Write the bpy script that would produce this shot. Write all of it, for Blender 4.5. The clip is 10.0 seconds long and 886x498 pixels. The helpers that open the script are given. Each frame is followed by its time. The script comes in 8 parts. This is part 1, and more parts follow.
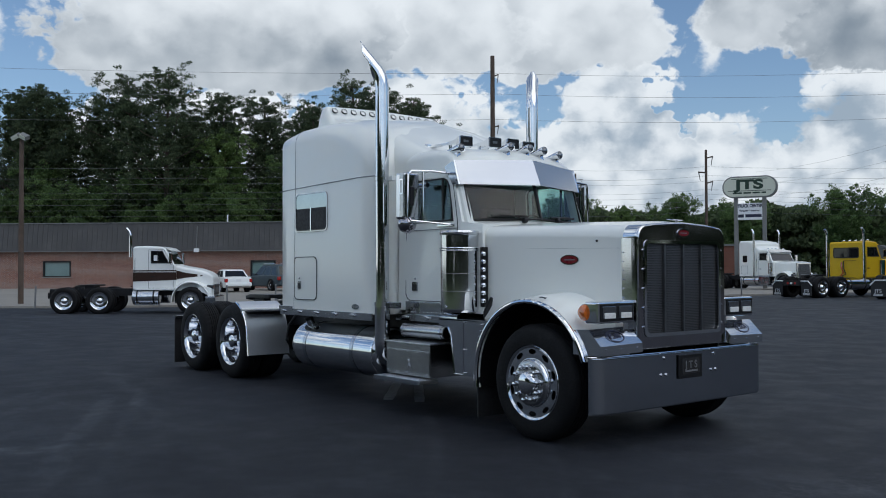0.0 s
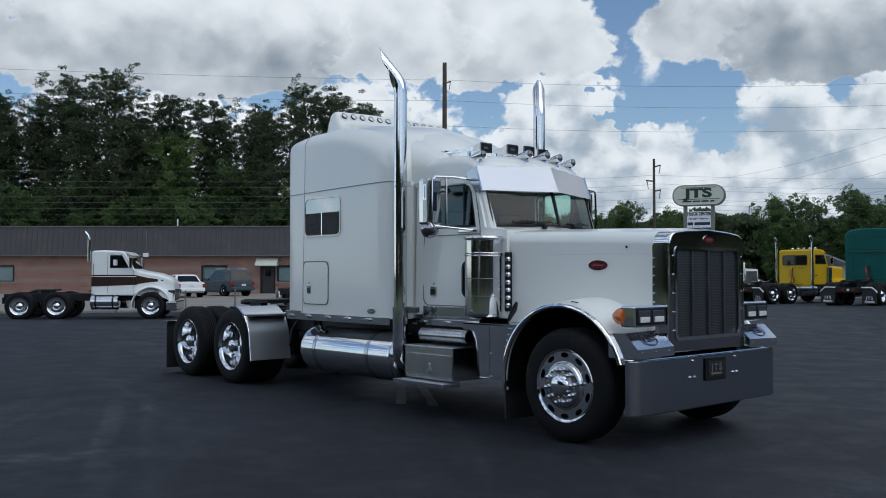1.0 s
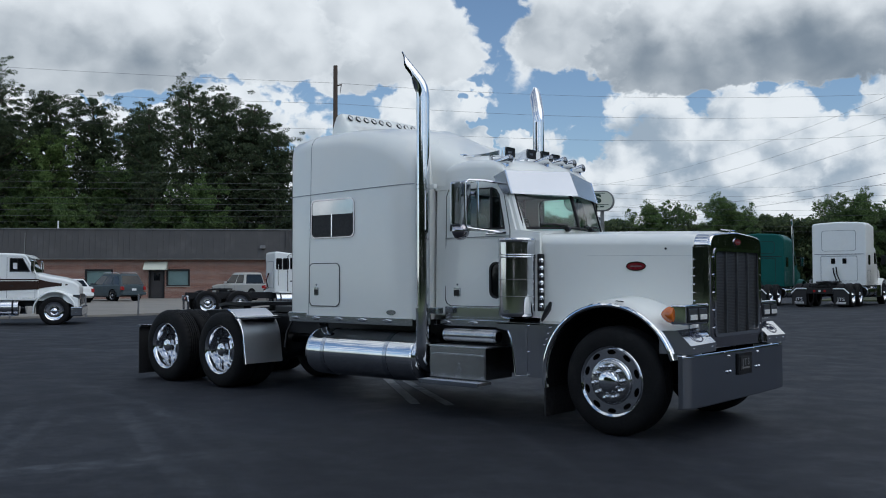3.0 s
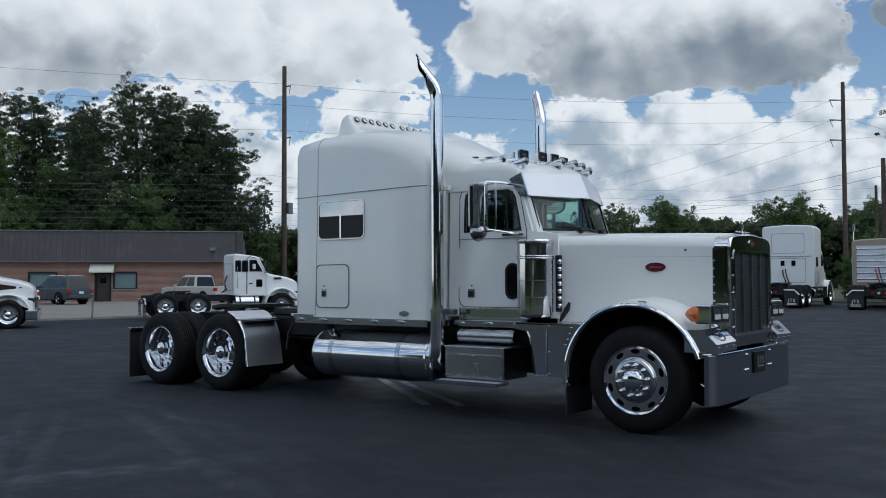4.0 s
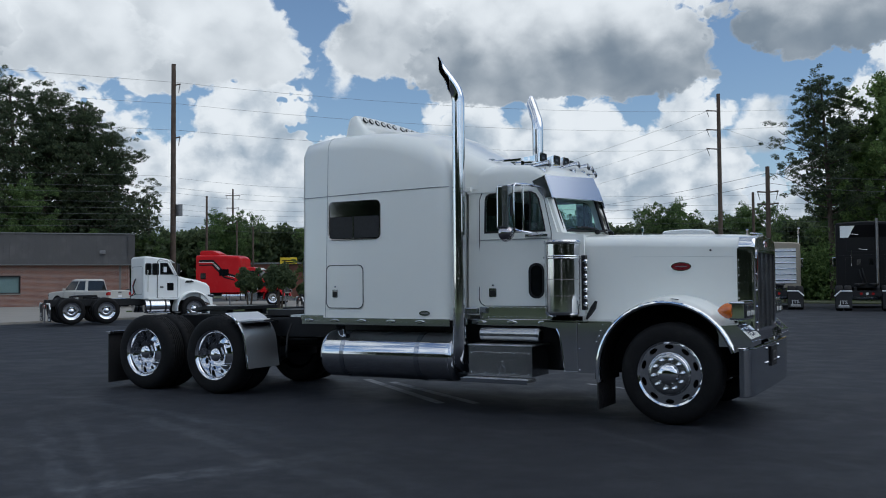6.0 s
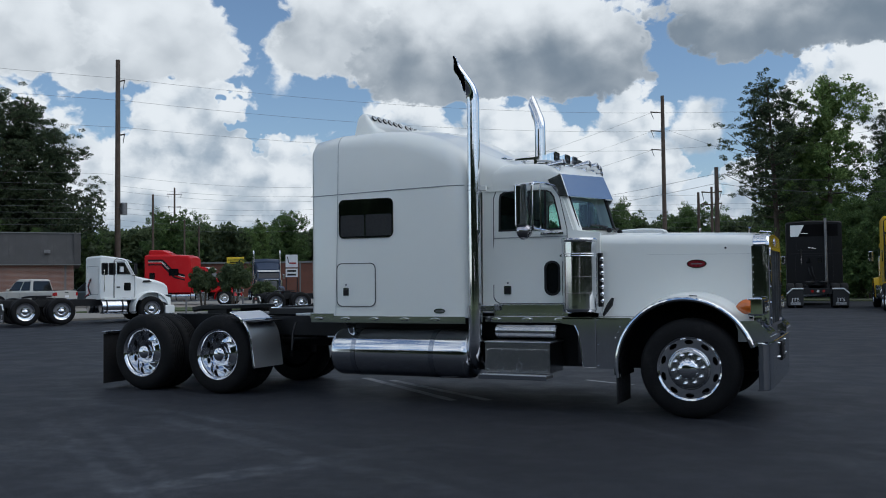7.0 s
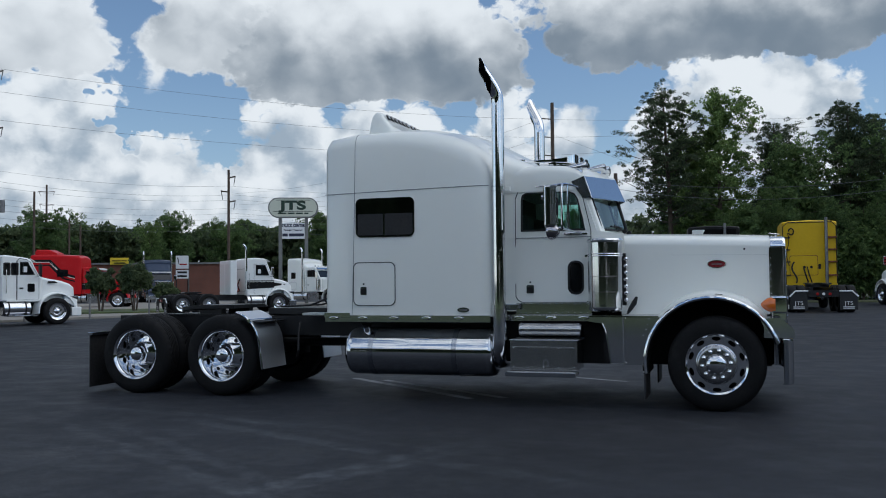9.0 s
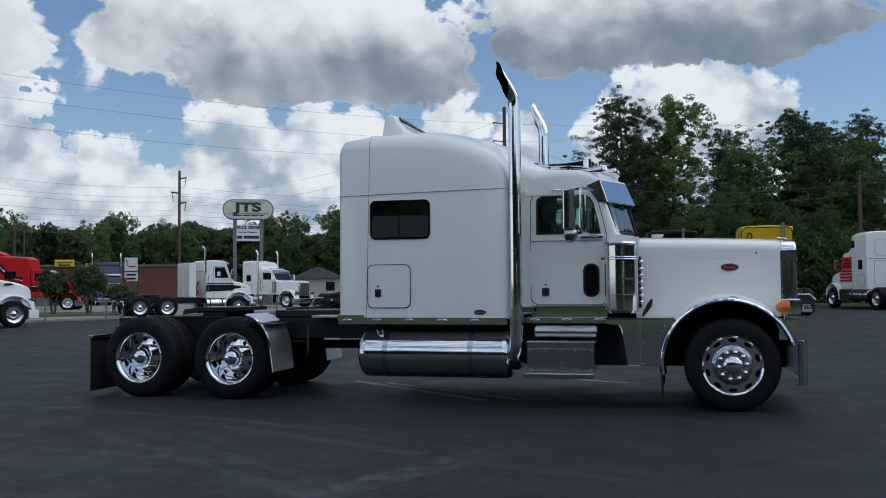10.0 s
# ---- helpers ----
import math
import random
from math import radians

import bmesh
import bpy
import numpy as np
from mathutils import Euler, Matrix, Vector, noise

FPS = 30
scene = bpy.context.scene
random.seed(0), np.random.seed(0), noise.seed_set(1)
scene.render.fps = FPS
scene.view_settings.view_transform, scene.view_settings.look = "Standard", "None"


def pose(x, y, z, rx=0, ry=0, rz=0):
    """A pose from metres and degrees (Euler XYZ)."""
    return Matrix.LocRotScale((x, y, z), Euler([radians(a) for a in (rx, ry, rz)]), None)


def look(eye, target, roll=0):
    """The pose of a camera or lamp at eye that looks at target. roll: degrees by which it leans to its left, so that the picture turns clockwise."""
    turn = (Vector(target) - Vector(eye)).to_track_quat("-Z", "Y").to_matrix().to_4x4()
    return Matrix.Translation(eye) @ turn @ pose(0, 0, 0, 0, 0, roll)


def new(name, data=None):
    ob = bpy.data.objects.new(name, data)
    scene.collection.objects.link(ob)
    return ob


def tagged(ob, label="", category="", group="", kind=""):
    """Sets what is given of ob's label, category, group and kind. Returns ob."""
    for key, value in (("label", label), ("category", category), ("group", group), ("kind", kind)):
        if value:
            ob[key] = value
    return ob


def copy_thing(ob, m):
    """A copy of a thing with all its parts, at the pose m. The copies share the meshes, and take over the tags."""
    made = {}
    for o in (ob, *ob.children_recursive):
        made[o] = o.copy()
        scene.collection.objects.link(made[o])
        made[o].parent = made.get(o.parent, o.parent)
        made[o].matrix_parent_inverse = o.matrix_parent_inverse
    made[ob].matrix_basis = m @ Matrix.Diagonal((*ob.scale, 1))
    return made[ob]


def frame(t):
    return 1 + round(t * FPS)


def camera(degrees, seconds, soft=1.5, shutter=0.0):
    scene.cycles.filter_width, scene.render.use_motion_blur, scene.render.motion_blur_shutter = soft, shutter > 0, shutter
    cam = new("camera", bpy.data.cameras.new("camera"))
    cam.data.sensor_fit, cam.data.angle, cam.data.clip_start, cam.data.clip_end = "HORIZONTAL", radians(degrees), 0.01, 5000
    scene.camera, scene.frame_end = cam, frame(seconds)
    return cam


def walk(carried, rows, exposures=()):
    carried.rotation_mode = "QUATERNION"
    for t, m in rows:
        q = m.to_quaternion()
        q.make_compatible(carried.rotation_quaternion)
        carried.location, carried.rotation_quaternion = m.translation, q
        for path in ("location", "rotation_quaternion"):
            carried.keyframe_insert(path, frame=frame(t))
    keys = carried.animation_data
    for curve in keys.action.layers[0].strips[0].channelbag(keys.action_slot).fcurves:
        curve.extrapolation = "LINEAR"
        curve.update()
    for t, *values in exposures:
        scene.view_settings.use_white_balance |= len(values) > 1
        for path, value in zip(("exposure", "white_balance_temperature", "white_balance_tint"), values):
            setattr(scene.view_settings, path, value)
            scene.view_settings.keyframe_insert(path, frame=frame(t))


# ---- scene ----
cam = camera(51.7, 10.0, soft=1.0)
PATH = [
    (0, (5.99, -6.95, 1.525), (4.422, -5.71, 1.567), -0.2),
    (0.5, (5.774, -7.312, 1.521), (4.245, -6.024, 1.57), -0.1),
    (1, (5.537, -7.663, 1.514), (4.049, -6.328, 1.569), -0.0),
    (1.5, (5.287, -8.006, 1.505), (3.846, -6.621, 1.564), -0.1),
    (2, (5.001, -8.322, 1.498), (3.609, -6.887, 1.557), -0.1),
    (2.5, (4.738, -8.653, 1.489), (3.397, -7.171, 1.55), -0.1),
    (4, (3.846, -9.527, 1.47), (2.655, -7.922, 1.539), -0.2),
    (4.5, (3.538, -9.803, 1.462), (2.399, -8.16, 1.532), -0.3),
    (5, (3.221, -10.064, 1.46), (2.141, -8.382, 1.53), -0.4),
    (5.5, (2.888, -10.316, 1.447), (1.865, -8.599, 1.522), -0.4),
    (7, (1.795, -11.015, 1.424), (0.941, -9.208, 1.497), -0.6),
    (7.5, (1.404, -11.207, 1.416), (0.612, -9.372, 1.495), -0.7),
    (8, (1.016, -11.389, 1.409), (0.287, -9.529, 1.49), -0.6),
    (8.5, (0.615, -11.559, 1.408), (-0.053, -9.675, 1.484), -0.5),
    (9, (0.216, -11.722, 1.4), (-0.392, -9.818, 1.476), -0.5),
    (9.5, (-0.204, -11.845, 1.397), (-0.753, -9.924, 1.476), -0.4),
    (10, (-0.6, -11.994, 1.397), (-1.093, -10.057, 1.479), -0.4),
]
walk(cam, [(t, look(eye, target, roll)) for t, eye, target, roll in PATH], exposures=[(0.0, 0.14, 6120, 8.0), (10.0, 0.14, 6120, 8.0)])

# ---- sky, sun, exposure ----
scene.view_settings.exposure = 0.0
SUN_AZ, SUN_EL = radians(80), radians(52)


def node_tools(tree):
    def add(kind, **props):
        n = tree.nodes.new(kind)
        for key, value in props.items():
            if key == "op":
                n.operation = value
            elif key == "typ":
                n.sky_type = value
            elif key == "blend":
                n.blend_type = value
            elif key == "data":
                n.data_type = value
        return n

    def wire(a, b):
        tree.links.new(a, b)

    def math_node(op, a, b=None, clamp=False):
        n = tree.nodes.new("ShaderNodeMath")
        n.operation, n.use_clamp = op, clamp
        for k, v in enumerate((a, b)):
            if v is None:
                continue
            if isinstance(v, (int, float)):
                n.inputs[k].default_value = v
            else:
                tree.links.new(v, n.inputs[k])
        return n.outputs[0]

    def ramp(v, lo, hi, a=0.0, b=1.0):
        n = tree.nodes.new("ShaderNodeMapRange")
        n.interpolation_type = "SMOOTHSTEP"
        for k, value in zip((1, 2, 3, 4), (lo, hi, a, b)):
            n.inputs[k].default_value = value
        tree.links.new(v, n.inputs[0])
        return n.outputs[0]

    def noise_node(vec, scale, detail=4.0, rough=0.55, distort=0.0):
        n = tree.nodes.new("ShaderNodeTexNoise")
        n.inputs["Scale"].default_value, n.inputs["Detail"].default_value = scale, detail
        n.inputs["Roughness"].default_value, n.inputs["Distortion"].default_value = rough, distort
        if vec is not None:
            tree.links.new(vec, n.inputs["Vector"])
        return n.outputs["Fac"]

    def mix(fac, a, b):
        n = tree.nodes.new("ShaderNodeMix")
        n.data_type = "RGBA"
        for sock, v in ((n.inputs[0], fac), (n.inputs[6], a), (n.inputs[7], b)):
            if isinstance(v, (int, float)):
                sock.default_value = v
            elif isinstance(v, (tuple, list)):
                sock.default_value = (*v[:3], 1)
            else:
                tree.links.new(v, sock)
        return n.outputs[2]

    return add, wire, math_node, ramp, noise_node, mix


def make_world():
    world = bpy.data.worlds.new("sky")
    world.use_nodes = True
    scene.world = world
    tree = world.node_tree
    tree.nodes.clear()
    add, wire, mth, ramp, nz, mix = node_tools(tree)
    coord = tree.nodes.new("ShaderNodeTexCoord")
    sky = add("ShaderNodeTexSky", typ="NISHITA")
    sky.sun_disc = False
    sky.sun_elevation, sky.sun_rotation = SUN_EL, SUN_AZ
    sky.air_density, sky.dust_density, sky.ozone_density = 1.0, 0.4, 2.5
    blue = tree.nodes.new("ShaderNodeVectorMath")
    blue.operation = "SCALE"
    wire(sky.outputs[0], blue.inputs[0])
    blue.inputs["Scale"].default_value = 0.092
    sep = tree.nodes.new("ShaderNodeSeparateXYZ")
    wire(coord.outputs["Generated"], sep.inputs[0])
    x, y, z = sep.outputs
    # cloud coordinates: degrees to the left of +y, and degrees above the horizon
    yaw = mth("MULTIPLY", mth("ARCTAN2", mth("MULTIPLY", x, -1.0), y), 180 / math.pi)
    el = mth("MULTIPLY", mth("ARCSINE", z), 180 / math.pi)

    def puffs(left, lift, sizes):
        """Heaped cloud relief about zero, looked up a little to the left and above."""
        comb = tree.nodes.new("ShaderNodeCombineXYZ")
        wire(mth("ADD", yaw, left), comb.inputs[0])
        wire(mth("MULTIPLY", mth("ADD", el, lift), 1.2), comb.inputs[1])
        comb.inputs[2].default_value = CLOUD_SEED
        curl = tree.nodes.new("ShaderNodeTexNoise")
        curl.inputs["Scale"].default_value, curl.inputs["Detail"].default_value, curl.inputs["Roughness"].default_value = 0.45, 6.0, 0.6
        wire(comb.outputs[0], curl.inputs["Vector"])
        bent = tree.nodes.new("ShaderNodeVectorMath")
        bent.operation = "MULTIPLY_ADD"
        wire(curl.outputs["Color"], bent.inputs[0])
        bent.inputs[1].default_value = (2.6, 2.6, 0)
        wire(comb.outputs[0], bent.inputs[2])
        f = mth("MULTIPLY", mth("SUBTRACT", nz(comb.outputs[0], 0.16, 3.0, 0.5), 0.5), 0.7)
        for size, weight in sizes:
            cell = tree.nodes.new("ShaderNodeTexVoronoi")
            cell.feature, cell.voronoi_dimensions = "SMOOTH_F1", "2D"
            cell.inputs["Scale"].default_value, cell.inputs["Smoothness"].default_value = size, 0.30
            wire(bent.outputs[0], cell.inputs["Vector"])
            f = mth("ADD", f, mth("MULTIPLY", mth("SUBTRACT", 0.42, cell.outputs["Distance"]), weight))
        return f, comb.outputs[0]

    LARGE, FINE = ((0.24, 0.34), (0.55, 0.24)), ((0.24, 0.34), (0.55, 0.24), (1.25, 0.13), (2.9, 0.06))
    lump, flat = puffs(0.0, 0.0, FINE)
    # lit from above and a little from the right: broad shading, and the modelling of small heaps
    soft = mth("SUBTRACT", puffs(0.0, 0.0, LARGE)[0], puffs(-0.9, 2.4, LARGE)[0])
    crisp = mth("SUBTRACT", lump, puffs(-0.35, 0.75, FINE)[0])
    relief = mth("ADD", mth("MULTIPLY", soft, 1.3), mth("MULTIPLY", crisp, 0.45))
    # ragged outlines
    rag = tree.nodes.new("ShaderNodeTexNoise")
    rag.inputs["Scale"].default_value, rag.inputs["Detail"].default_value, rag.inputs["Roughness"].default_value = 0.22, 9.0, 0.6
    wire(flat, rag.inputs["Vector"])
    shift = tree.nodes.new("ShaderNodeVectorMath")
    shift.operation = "MULTIPLY_ADD"
    wire(rag.outputs["Color"], shift.inputs[0])
    shift.inputs[1].default_value, shift.inputs[2].default_value = (4.6, 3.6, 0), (-2.3, -1.8, 0)
    flat2 = tree.nodes.new("ShaderNodeCombineXYZ")
    wire(yaw, flat2.inputs[0])
    wire(el, flat2.inputs[1])
    moved = tree.nodes.new("ShaderNodeVectorMath")
    moved.operation = "ADD"
    wire(flat2.outputs[0], moved.inputs[0])
    wire(shift.outputs[0], moved.inputs[1])
    DIM, BRIGHT = (0.175, 0.215, 0.26), (0.74, 0.755, 0.765)
    puff = mth("MULTIPLY", lump, 1.25)
    # high broken cover all round, outside the heaps below
    big = nz(flat, 0.055, 3.0, 0.5, 0.3)
    broken = ramp(mth("ADD", mth("MULTIPLY", big, 0.6), mth("MULTIPLY", lump, 0.5)), 0.25, 0.34)
    outside = mth("MAXIMUM", ramp(el, 20.0, 26.0), mth("MAXIMUM", ramp(yaw, 84.0, 96.0), ramp(yaw, -12.0, -24.0, 0.0, 1.0)))
    clear = mth("MULTIPLY", mth("MULTIPLY", ramp(yaw, -14.0, -22.0, 0.0, 1.0), ramp(yaw, -60.0, -48.0)), ramp(el, 30.0, 38.0, 1.0, 0.0))
    outside = mth("MULTIPLY", outside, mth("SUBTRACT", 1.0, clear))
    hazed = mix(ramp(el, 0.0, 14.0, 0.30, 0.0), blue.outputs[0], (0.30, 0.40, 0.52))
    both = mix(mth("MULTIPLY", broken, outside), hazed, mix(ramp(relief, -0.45, 0.35), DIM, BRIGHT))
    holes = ramp(nz(flat, 0.17, 4.0, 0.55), 0.60, 0.74, 0.0, 1.0)
    for cy, base, wide, tall, grey in HEAPS:
        n = tree.nodes.new("ShaderNodeVectorMath")
        n.operation = "MULTIPLY_ADD"
        wire(moved.outputs[0], n.inputs[0])
        n.inputs[1].default_value = (1 / wide, 1 / tall, 0)
        n.inputs[2].default_value = (-cy / wide, -base / tall, 0)
        parts = tree.nodes.new("ShaderNodeSeparateXYZ")
        wire(n.outputs[0], parts.inputs[0])
        v = parts.outputs[1]
        down = mth("MULTIPLY", mth("MINIMUM", v, 0.0), 0.55 * tall)
        up = mth("MAXIMUM", v, 0.0)
        u2 = mth("MULTIPLY", parts.outputs[0], parts.outputs[0])
        d = mth("SQRT", mth("ADD", u2, mth("ADD", mth("MULTIPLY", up, up), mth("MULTIPLY", down, down))))
        inside = mth("ADD", mth("MULTIPLY", mth("SUBTRACT", 1.0, d), 1.5), puff)
        if 0 < base < 5:
            inside = mth("SUBTRACT", inside, holes)
        # wide heaps keep an edge about as sharp as small ones
        edge = 1.1 / (wide + tall)
        mask = ramp(inside, -0.5 * edge, 1.7 * edge)
        high = base > 11
        lift = ramp(mth("ADD", v, mth("MULTIPLY", soft, 0.25)), -0.05, 0.70 if high else 0.80, grey, 0.0)
        # the rim is thin and bright; modelling shows most on the small heaps
        rim = ramp(inside, 0.0, 3.0 * edge, 0.16, 0.0)
        shade = mth("MULTIPLY", soft, 0.55) if high else relief
        tone = mth("ADD", mth("SUBTRACT", mth("ADD", shade, 0.80), lift), rim)
        top = (0.60, 0.65, 0.70) if base < 0 else BRIGHT
        both = mix(mask, both, mix(ramp(tone, -0.15 if high else 0.27, 1.0), DIM if high else (0.31, 0.37, 0.435), top))
    # the sky toward -y is brightened, to light the truck's near side
    facing = tree.nodes.new("ShaderNodeVectorMath")
    facing.operation = "SCALE"
    wire(both, facing.inputs[0])
    wire(ramp(mth("MULTIPLY", y, -1.0), -0.25, 0.7, 1.0, 1.5), facing.inputs["Scale"])
    both = facing.outputs[0]
    # below the horizon: dull ground haze
    full = mix(ramp(el, -1.5, 0.0), (0.06, 0.065, 0.07), both)
    bg = tree.nodes.new("ShaderNodeBackground")
    bg.inputs["Strength"].default_value = 1.0
    wire(full, bg.inputs["Color"])
    out = tree.nodes.new("ShaderNodeOutputWorld")
    wire(bg.outputs[0], out.inputs["Surface"])


CLOUD_SEED = 3.7
# heaps of cloud, far to near: yaw, base height, half width, height (degrees), greyness of the base
HEAPS = [
    (36, -2, 58, 10.5, 0.15),
    (66, 2, 10, 10.5, 0.10), (54, 2, 6, 11.5, 0.10), (34, 1, 5.5, 8.6, 0.15), (48.5, 2, 5.0, 8.4, 0.15), (40.8, 2, 5.0, 12.4, 0.20), (27.6, 2, 4.6, 10.9, 0.30), (20.5, 2, 6.2, 9.9, 0.35), (14, 2, 4.4, 10.4, 0.30),
    (6, 3.2, 3, 4, 0.2), (9.6, 9, 2.0, 2.2, 0.2), (-1, 7, 6.6, 7.4, 0.25), (80, 12, 3, 3, 0.3),
    (44, 13.4, 6.5, 6.0, 0.22), (53, 13.6, 7, 5.5, 0.22), (65, 12.4, 11, 7.5, 0.42), (35.5, 14.0, 0.9, 1.8, 0.1),
    (31, 14.2, 5.5, 6.5, 0.35), (21.5, 12.9, 9.5, 8.0, 0.62), (0, 14.6, 11.5, 7, 0.75),
]
make_world()

sun = new("sun", bpy.data.lights.new("sun", "SUN"))
sun.data.energy, sun.data.angle, sun.data.color = 0.95, radians(70), (1.0, 0.96, 0.9)
sun.matrix_world = look((0, 0, 50), Vector((0, 0, 50)) - Vector((math.sin(SUN_AZ) * math.cos(SUN_EL), math.cos(SUN_AZ) * math.cos(SUN_EL), math.sin(SUN_EL))))


# ---- materials ----
def material(name, col, rough=0.5, metal=0.0, coat=0.0, var=0.15, scale=3.0, fine=40.0, bump=0.0, spec=0.5, dirt=None, per_object=0.0, trans=0.0):
    m = bpy.data.materials.new(name)
    m.use_nodes = True
    tree = m.node_tree
    add, wire, mth, ramp, nz, mix = node_tools(tree)
    b = tree.nodes["Principled BSDF"]
    coord = tree.nodes.new("ShaderNodeTexCoord").outputs["Object"]
    n1, n2 = nz(coord, scale, 4.0), nz(coord, fine, 3.0)
    fac = mth("ADD", mth("MULTIPLY", n1, 0.6), mth("MULTIPLY", n2, 0.4))
    lo = tuple(c * (1 - var) for c in col)
    hi = tuple(min(1.0, c * (1 + var)) for c in col)
    base = mix(ramp(fac, 0.3, 0.7), lo, hi)
    if dirt:
        base = mix(mth("MULTIPLY", ramp(n1, 0.52, 0.75), dirt[3]), base, dirt[:3])
    if per_object:
        info = tree.nodes.new("ShaderNodeObjectInfo").outputs["Random"]
        base = mix(mth("MULTIPLY", info, per_object), base, tuple(c * 0.45 for c in col))
    wire(base, b.inputs["Base Color"])
    spread = 0.05 if metal > 0.9 or coat > 0.6 else 0.2
    wire(ramp(n2, 0.3, 0.7, max(0.0, rough * (1 - spread)), min(1.0, rough * (1 + spread))), b.inputs["Roughness"])
    b.inputs["Metallic"].default_value = metal
    b.inputs["Coat Weight"].default_value = coat
    b.inputs["Coat Roughness"].default_value = 0.08
    b.inputs["Specular IOR Level"].default_value = spec
    b.inputs["Transmission Weight"].default_value = trans
    if bump:
        bp = tree.nodes.new("ShaderNodeBump")
        bp.inputs["Strength"].default_value, bp.inputs["Distance"].default_value = bump, 0.01
        wire(fac, bp.inputs["Height"])
        wire(bp.outputs[0], b.inputs["Normal"])
    return m


TRACKS = [
    (-5.4, -3.2, -0.9, -5.2, 0.14, 0.46), (-4.9, -3.0, -0.4, -5.0, 0.10, 0.30), (-3.2, -6.3, -1.9, -3.2, 0.12, 0.62), (-2.9, -6.0, -1.7, -3.3, 0.09, 0.50),
    (-6.6, -3.7, -2.4, -6.5, 0.11, 0.36), (-6.0, -3.6, -2.2, -6.3, 0.10, 0.30), (-9.5, -4.5, -3.5, -5.1, 0.12, 0.30), (-8.5, -2.2, -2.0, -3.6, 0.14, 0.26),
    (1.2, -3.5, 2.9, -2.5, 0.34, 0.55), (2.5, 0.4, 8.0, 2.4, 0.14, 0.40), (2.2, -0.8, 7.5, 0.2, 0.12, 0.34), (1.6, 2.6, 9.0, 4.6, 0.20, 0.34),
]


def asphalt_material():
    m = bpy.data.materials.new("sealed_asphalt")
    m.use_nodes = True
    tree = m.node_tree
    add, wire, mth, ramp, nz, mix = node_tools(tree)
    b = tree.nodes["Principled BSDF"]
    coord = tree.nodes.new("ShaderNodeTexCoord").outputs["Object"]
    wide, mid, grit = nz(coord, 0.22, 5.0, 0.6), nz(coord, 1.6, 5.0, 0.65), nz(coord, 90.0, 3.0, 0.7)
    base = mix(ramp(wide, 0.35, 0.65), (0.0058, 0.0073, 0.0118), (0.0098, 0.0120, 0.0180))
    base = mix(mth("MULTIPLY", ramp(mid, 0.45, 0.75), 0.5), base, (0.018, 0.021, 0.029))
    base = mix(mth("MULTIPLY", mth("MAXIMUM", ramp(grit, 0.55, 0.72), ramp(nz(coord, 34.0, 3.0, 0.75), 0.60, 0.72)), 0.55), base, (0.065, 0.071, 0.082))
    base = mix(mth("MULTIPLY", ramp(nz(coord, 10.0, 6.0, 0.8), 0.46, 0.70), 0.42), base, (0.037, 0.0425, 0.053))
    # pale scuffs dragged along two directions
    for turn, size, amount, lo in ((0.35, 0.75, 0.33, 0.54), (1.25, 0.62, 0.33, 0.54)):
        mp = tree.nodes.new("ShaderNodeMapping")
        mp.inputs["Rotation"].default_value = (0, 0, turn)
        mp.inputs["Scale"].default_value = (0.55, 1.3, 1.0)
        wire(coord, mp.inputs["Vector"])
        streak = nz(mp.outputs[0], size, 6.0, 0.7, 0.6)
        patch = ramp(nz(coord, 0.16, 2.0), 0.42, 0.58)
        fac = mth("MULTIPLY", mth("MULTIPLY", ramp(streak, lo - 0.03, lo + 0.15), patch), amount)
        fac = mth("MULTIPLY", fac, mth("MULTIPLY", ramp(nz(coord, 11.0, 5.0, 0.7), 0.38, 0.62, 0.15, 1.0), ramp(nz(coord, 1.1, 4.0, 0.7), 0.40, 0.62, 0.1, 1.0)))
        base = mix(fac, base, (0.137, 0.151, 0.172))
    # turning arcs left by tyres, and a network of fine pale wear
    sp = tree.nodes.new("ShaderNodeSeparateXYZ")
    wire(coord, sp.inputs[0])
    for cx, cy, size, amount, lo in ((-9.0, -14.0, 1.5, 0.44, 0.57), (6.0, -1.5, 1.2, 0.16, 0.58), (-2.0, 9.0, 1.3, 0.16, 0.58)):
        dx, dy = mth("SUBTRACT", sp.outputs[0], cx), mth("SUBTRACT", sp.outputs[1], cy)
        rad = mth("SQRT", mth("ADD", mth("MULTIPLY", dx, dx), mth("MULTIPLY", dy, dy)))
        cb = tree.nodes.new("ShaderNodeCombineXYZ")
        wire(mth("MULTIPLY", rad, 1.3), cb.inputs[0])
        wire(mth("MULTIPLY", mth("ARCTAN2", dy, dx), 1.6), cb.inputs[1])
        band = ramp(nz(cb.outputs[0], size, 4.0, 0.62, 0.1), lo - 0.04, lo + 0.16)
        fac = mth("MULTIPLY", mth("MULTIPLY", band, ramp(nz(coord, 0.21, 3.0), 0.42, 0.6)), amount)
        fac = mth("MULTIPLY", fac, ramp(nz(coord, 14.0, 4.0, 0.7), 0.35, 0.6, 0.35, 1.0))
        base = mix(fac, base, (0.108, 0.119, 0.136))
    # straight dusty wheel tracks: two points on each, half width, strength
    for x0, y0, x1, y1, wide, amount in TRACKS:
        length = math.hypot(x1 - x0, y1 - y0)
        nx, ny = -(y1 - y0) / length, (x1 - x0) / length
        off = mth("ADD", mth("ADD", mth("MULTIPLY", sp.outputs[0], nx), mth("MULTIPLY", sp.outputs[1], ny)), -(x0 * nx + y0 * ny))
        off = mth("ABSOLUTE", mth("ADD", off, mth("MULTIPLY", mth("SUBTRACT", nz(coord, 0.9, 4.0, 0.6), 0.5), 0.35)))
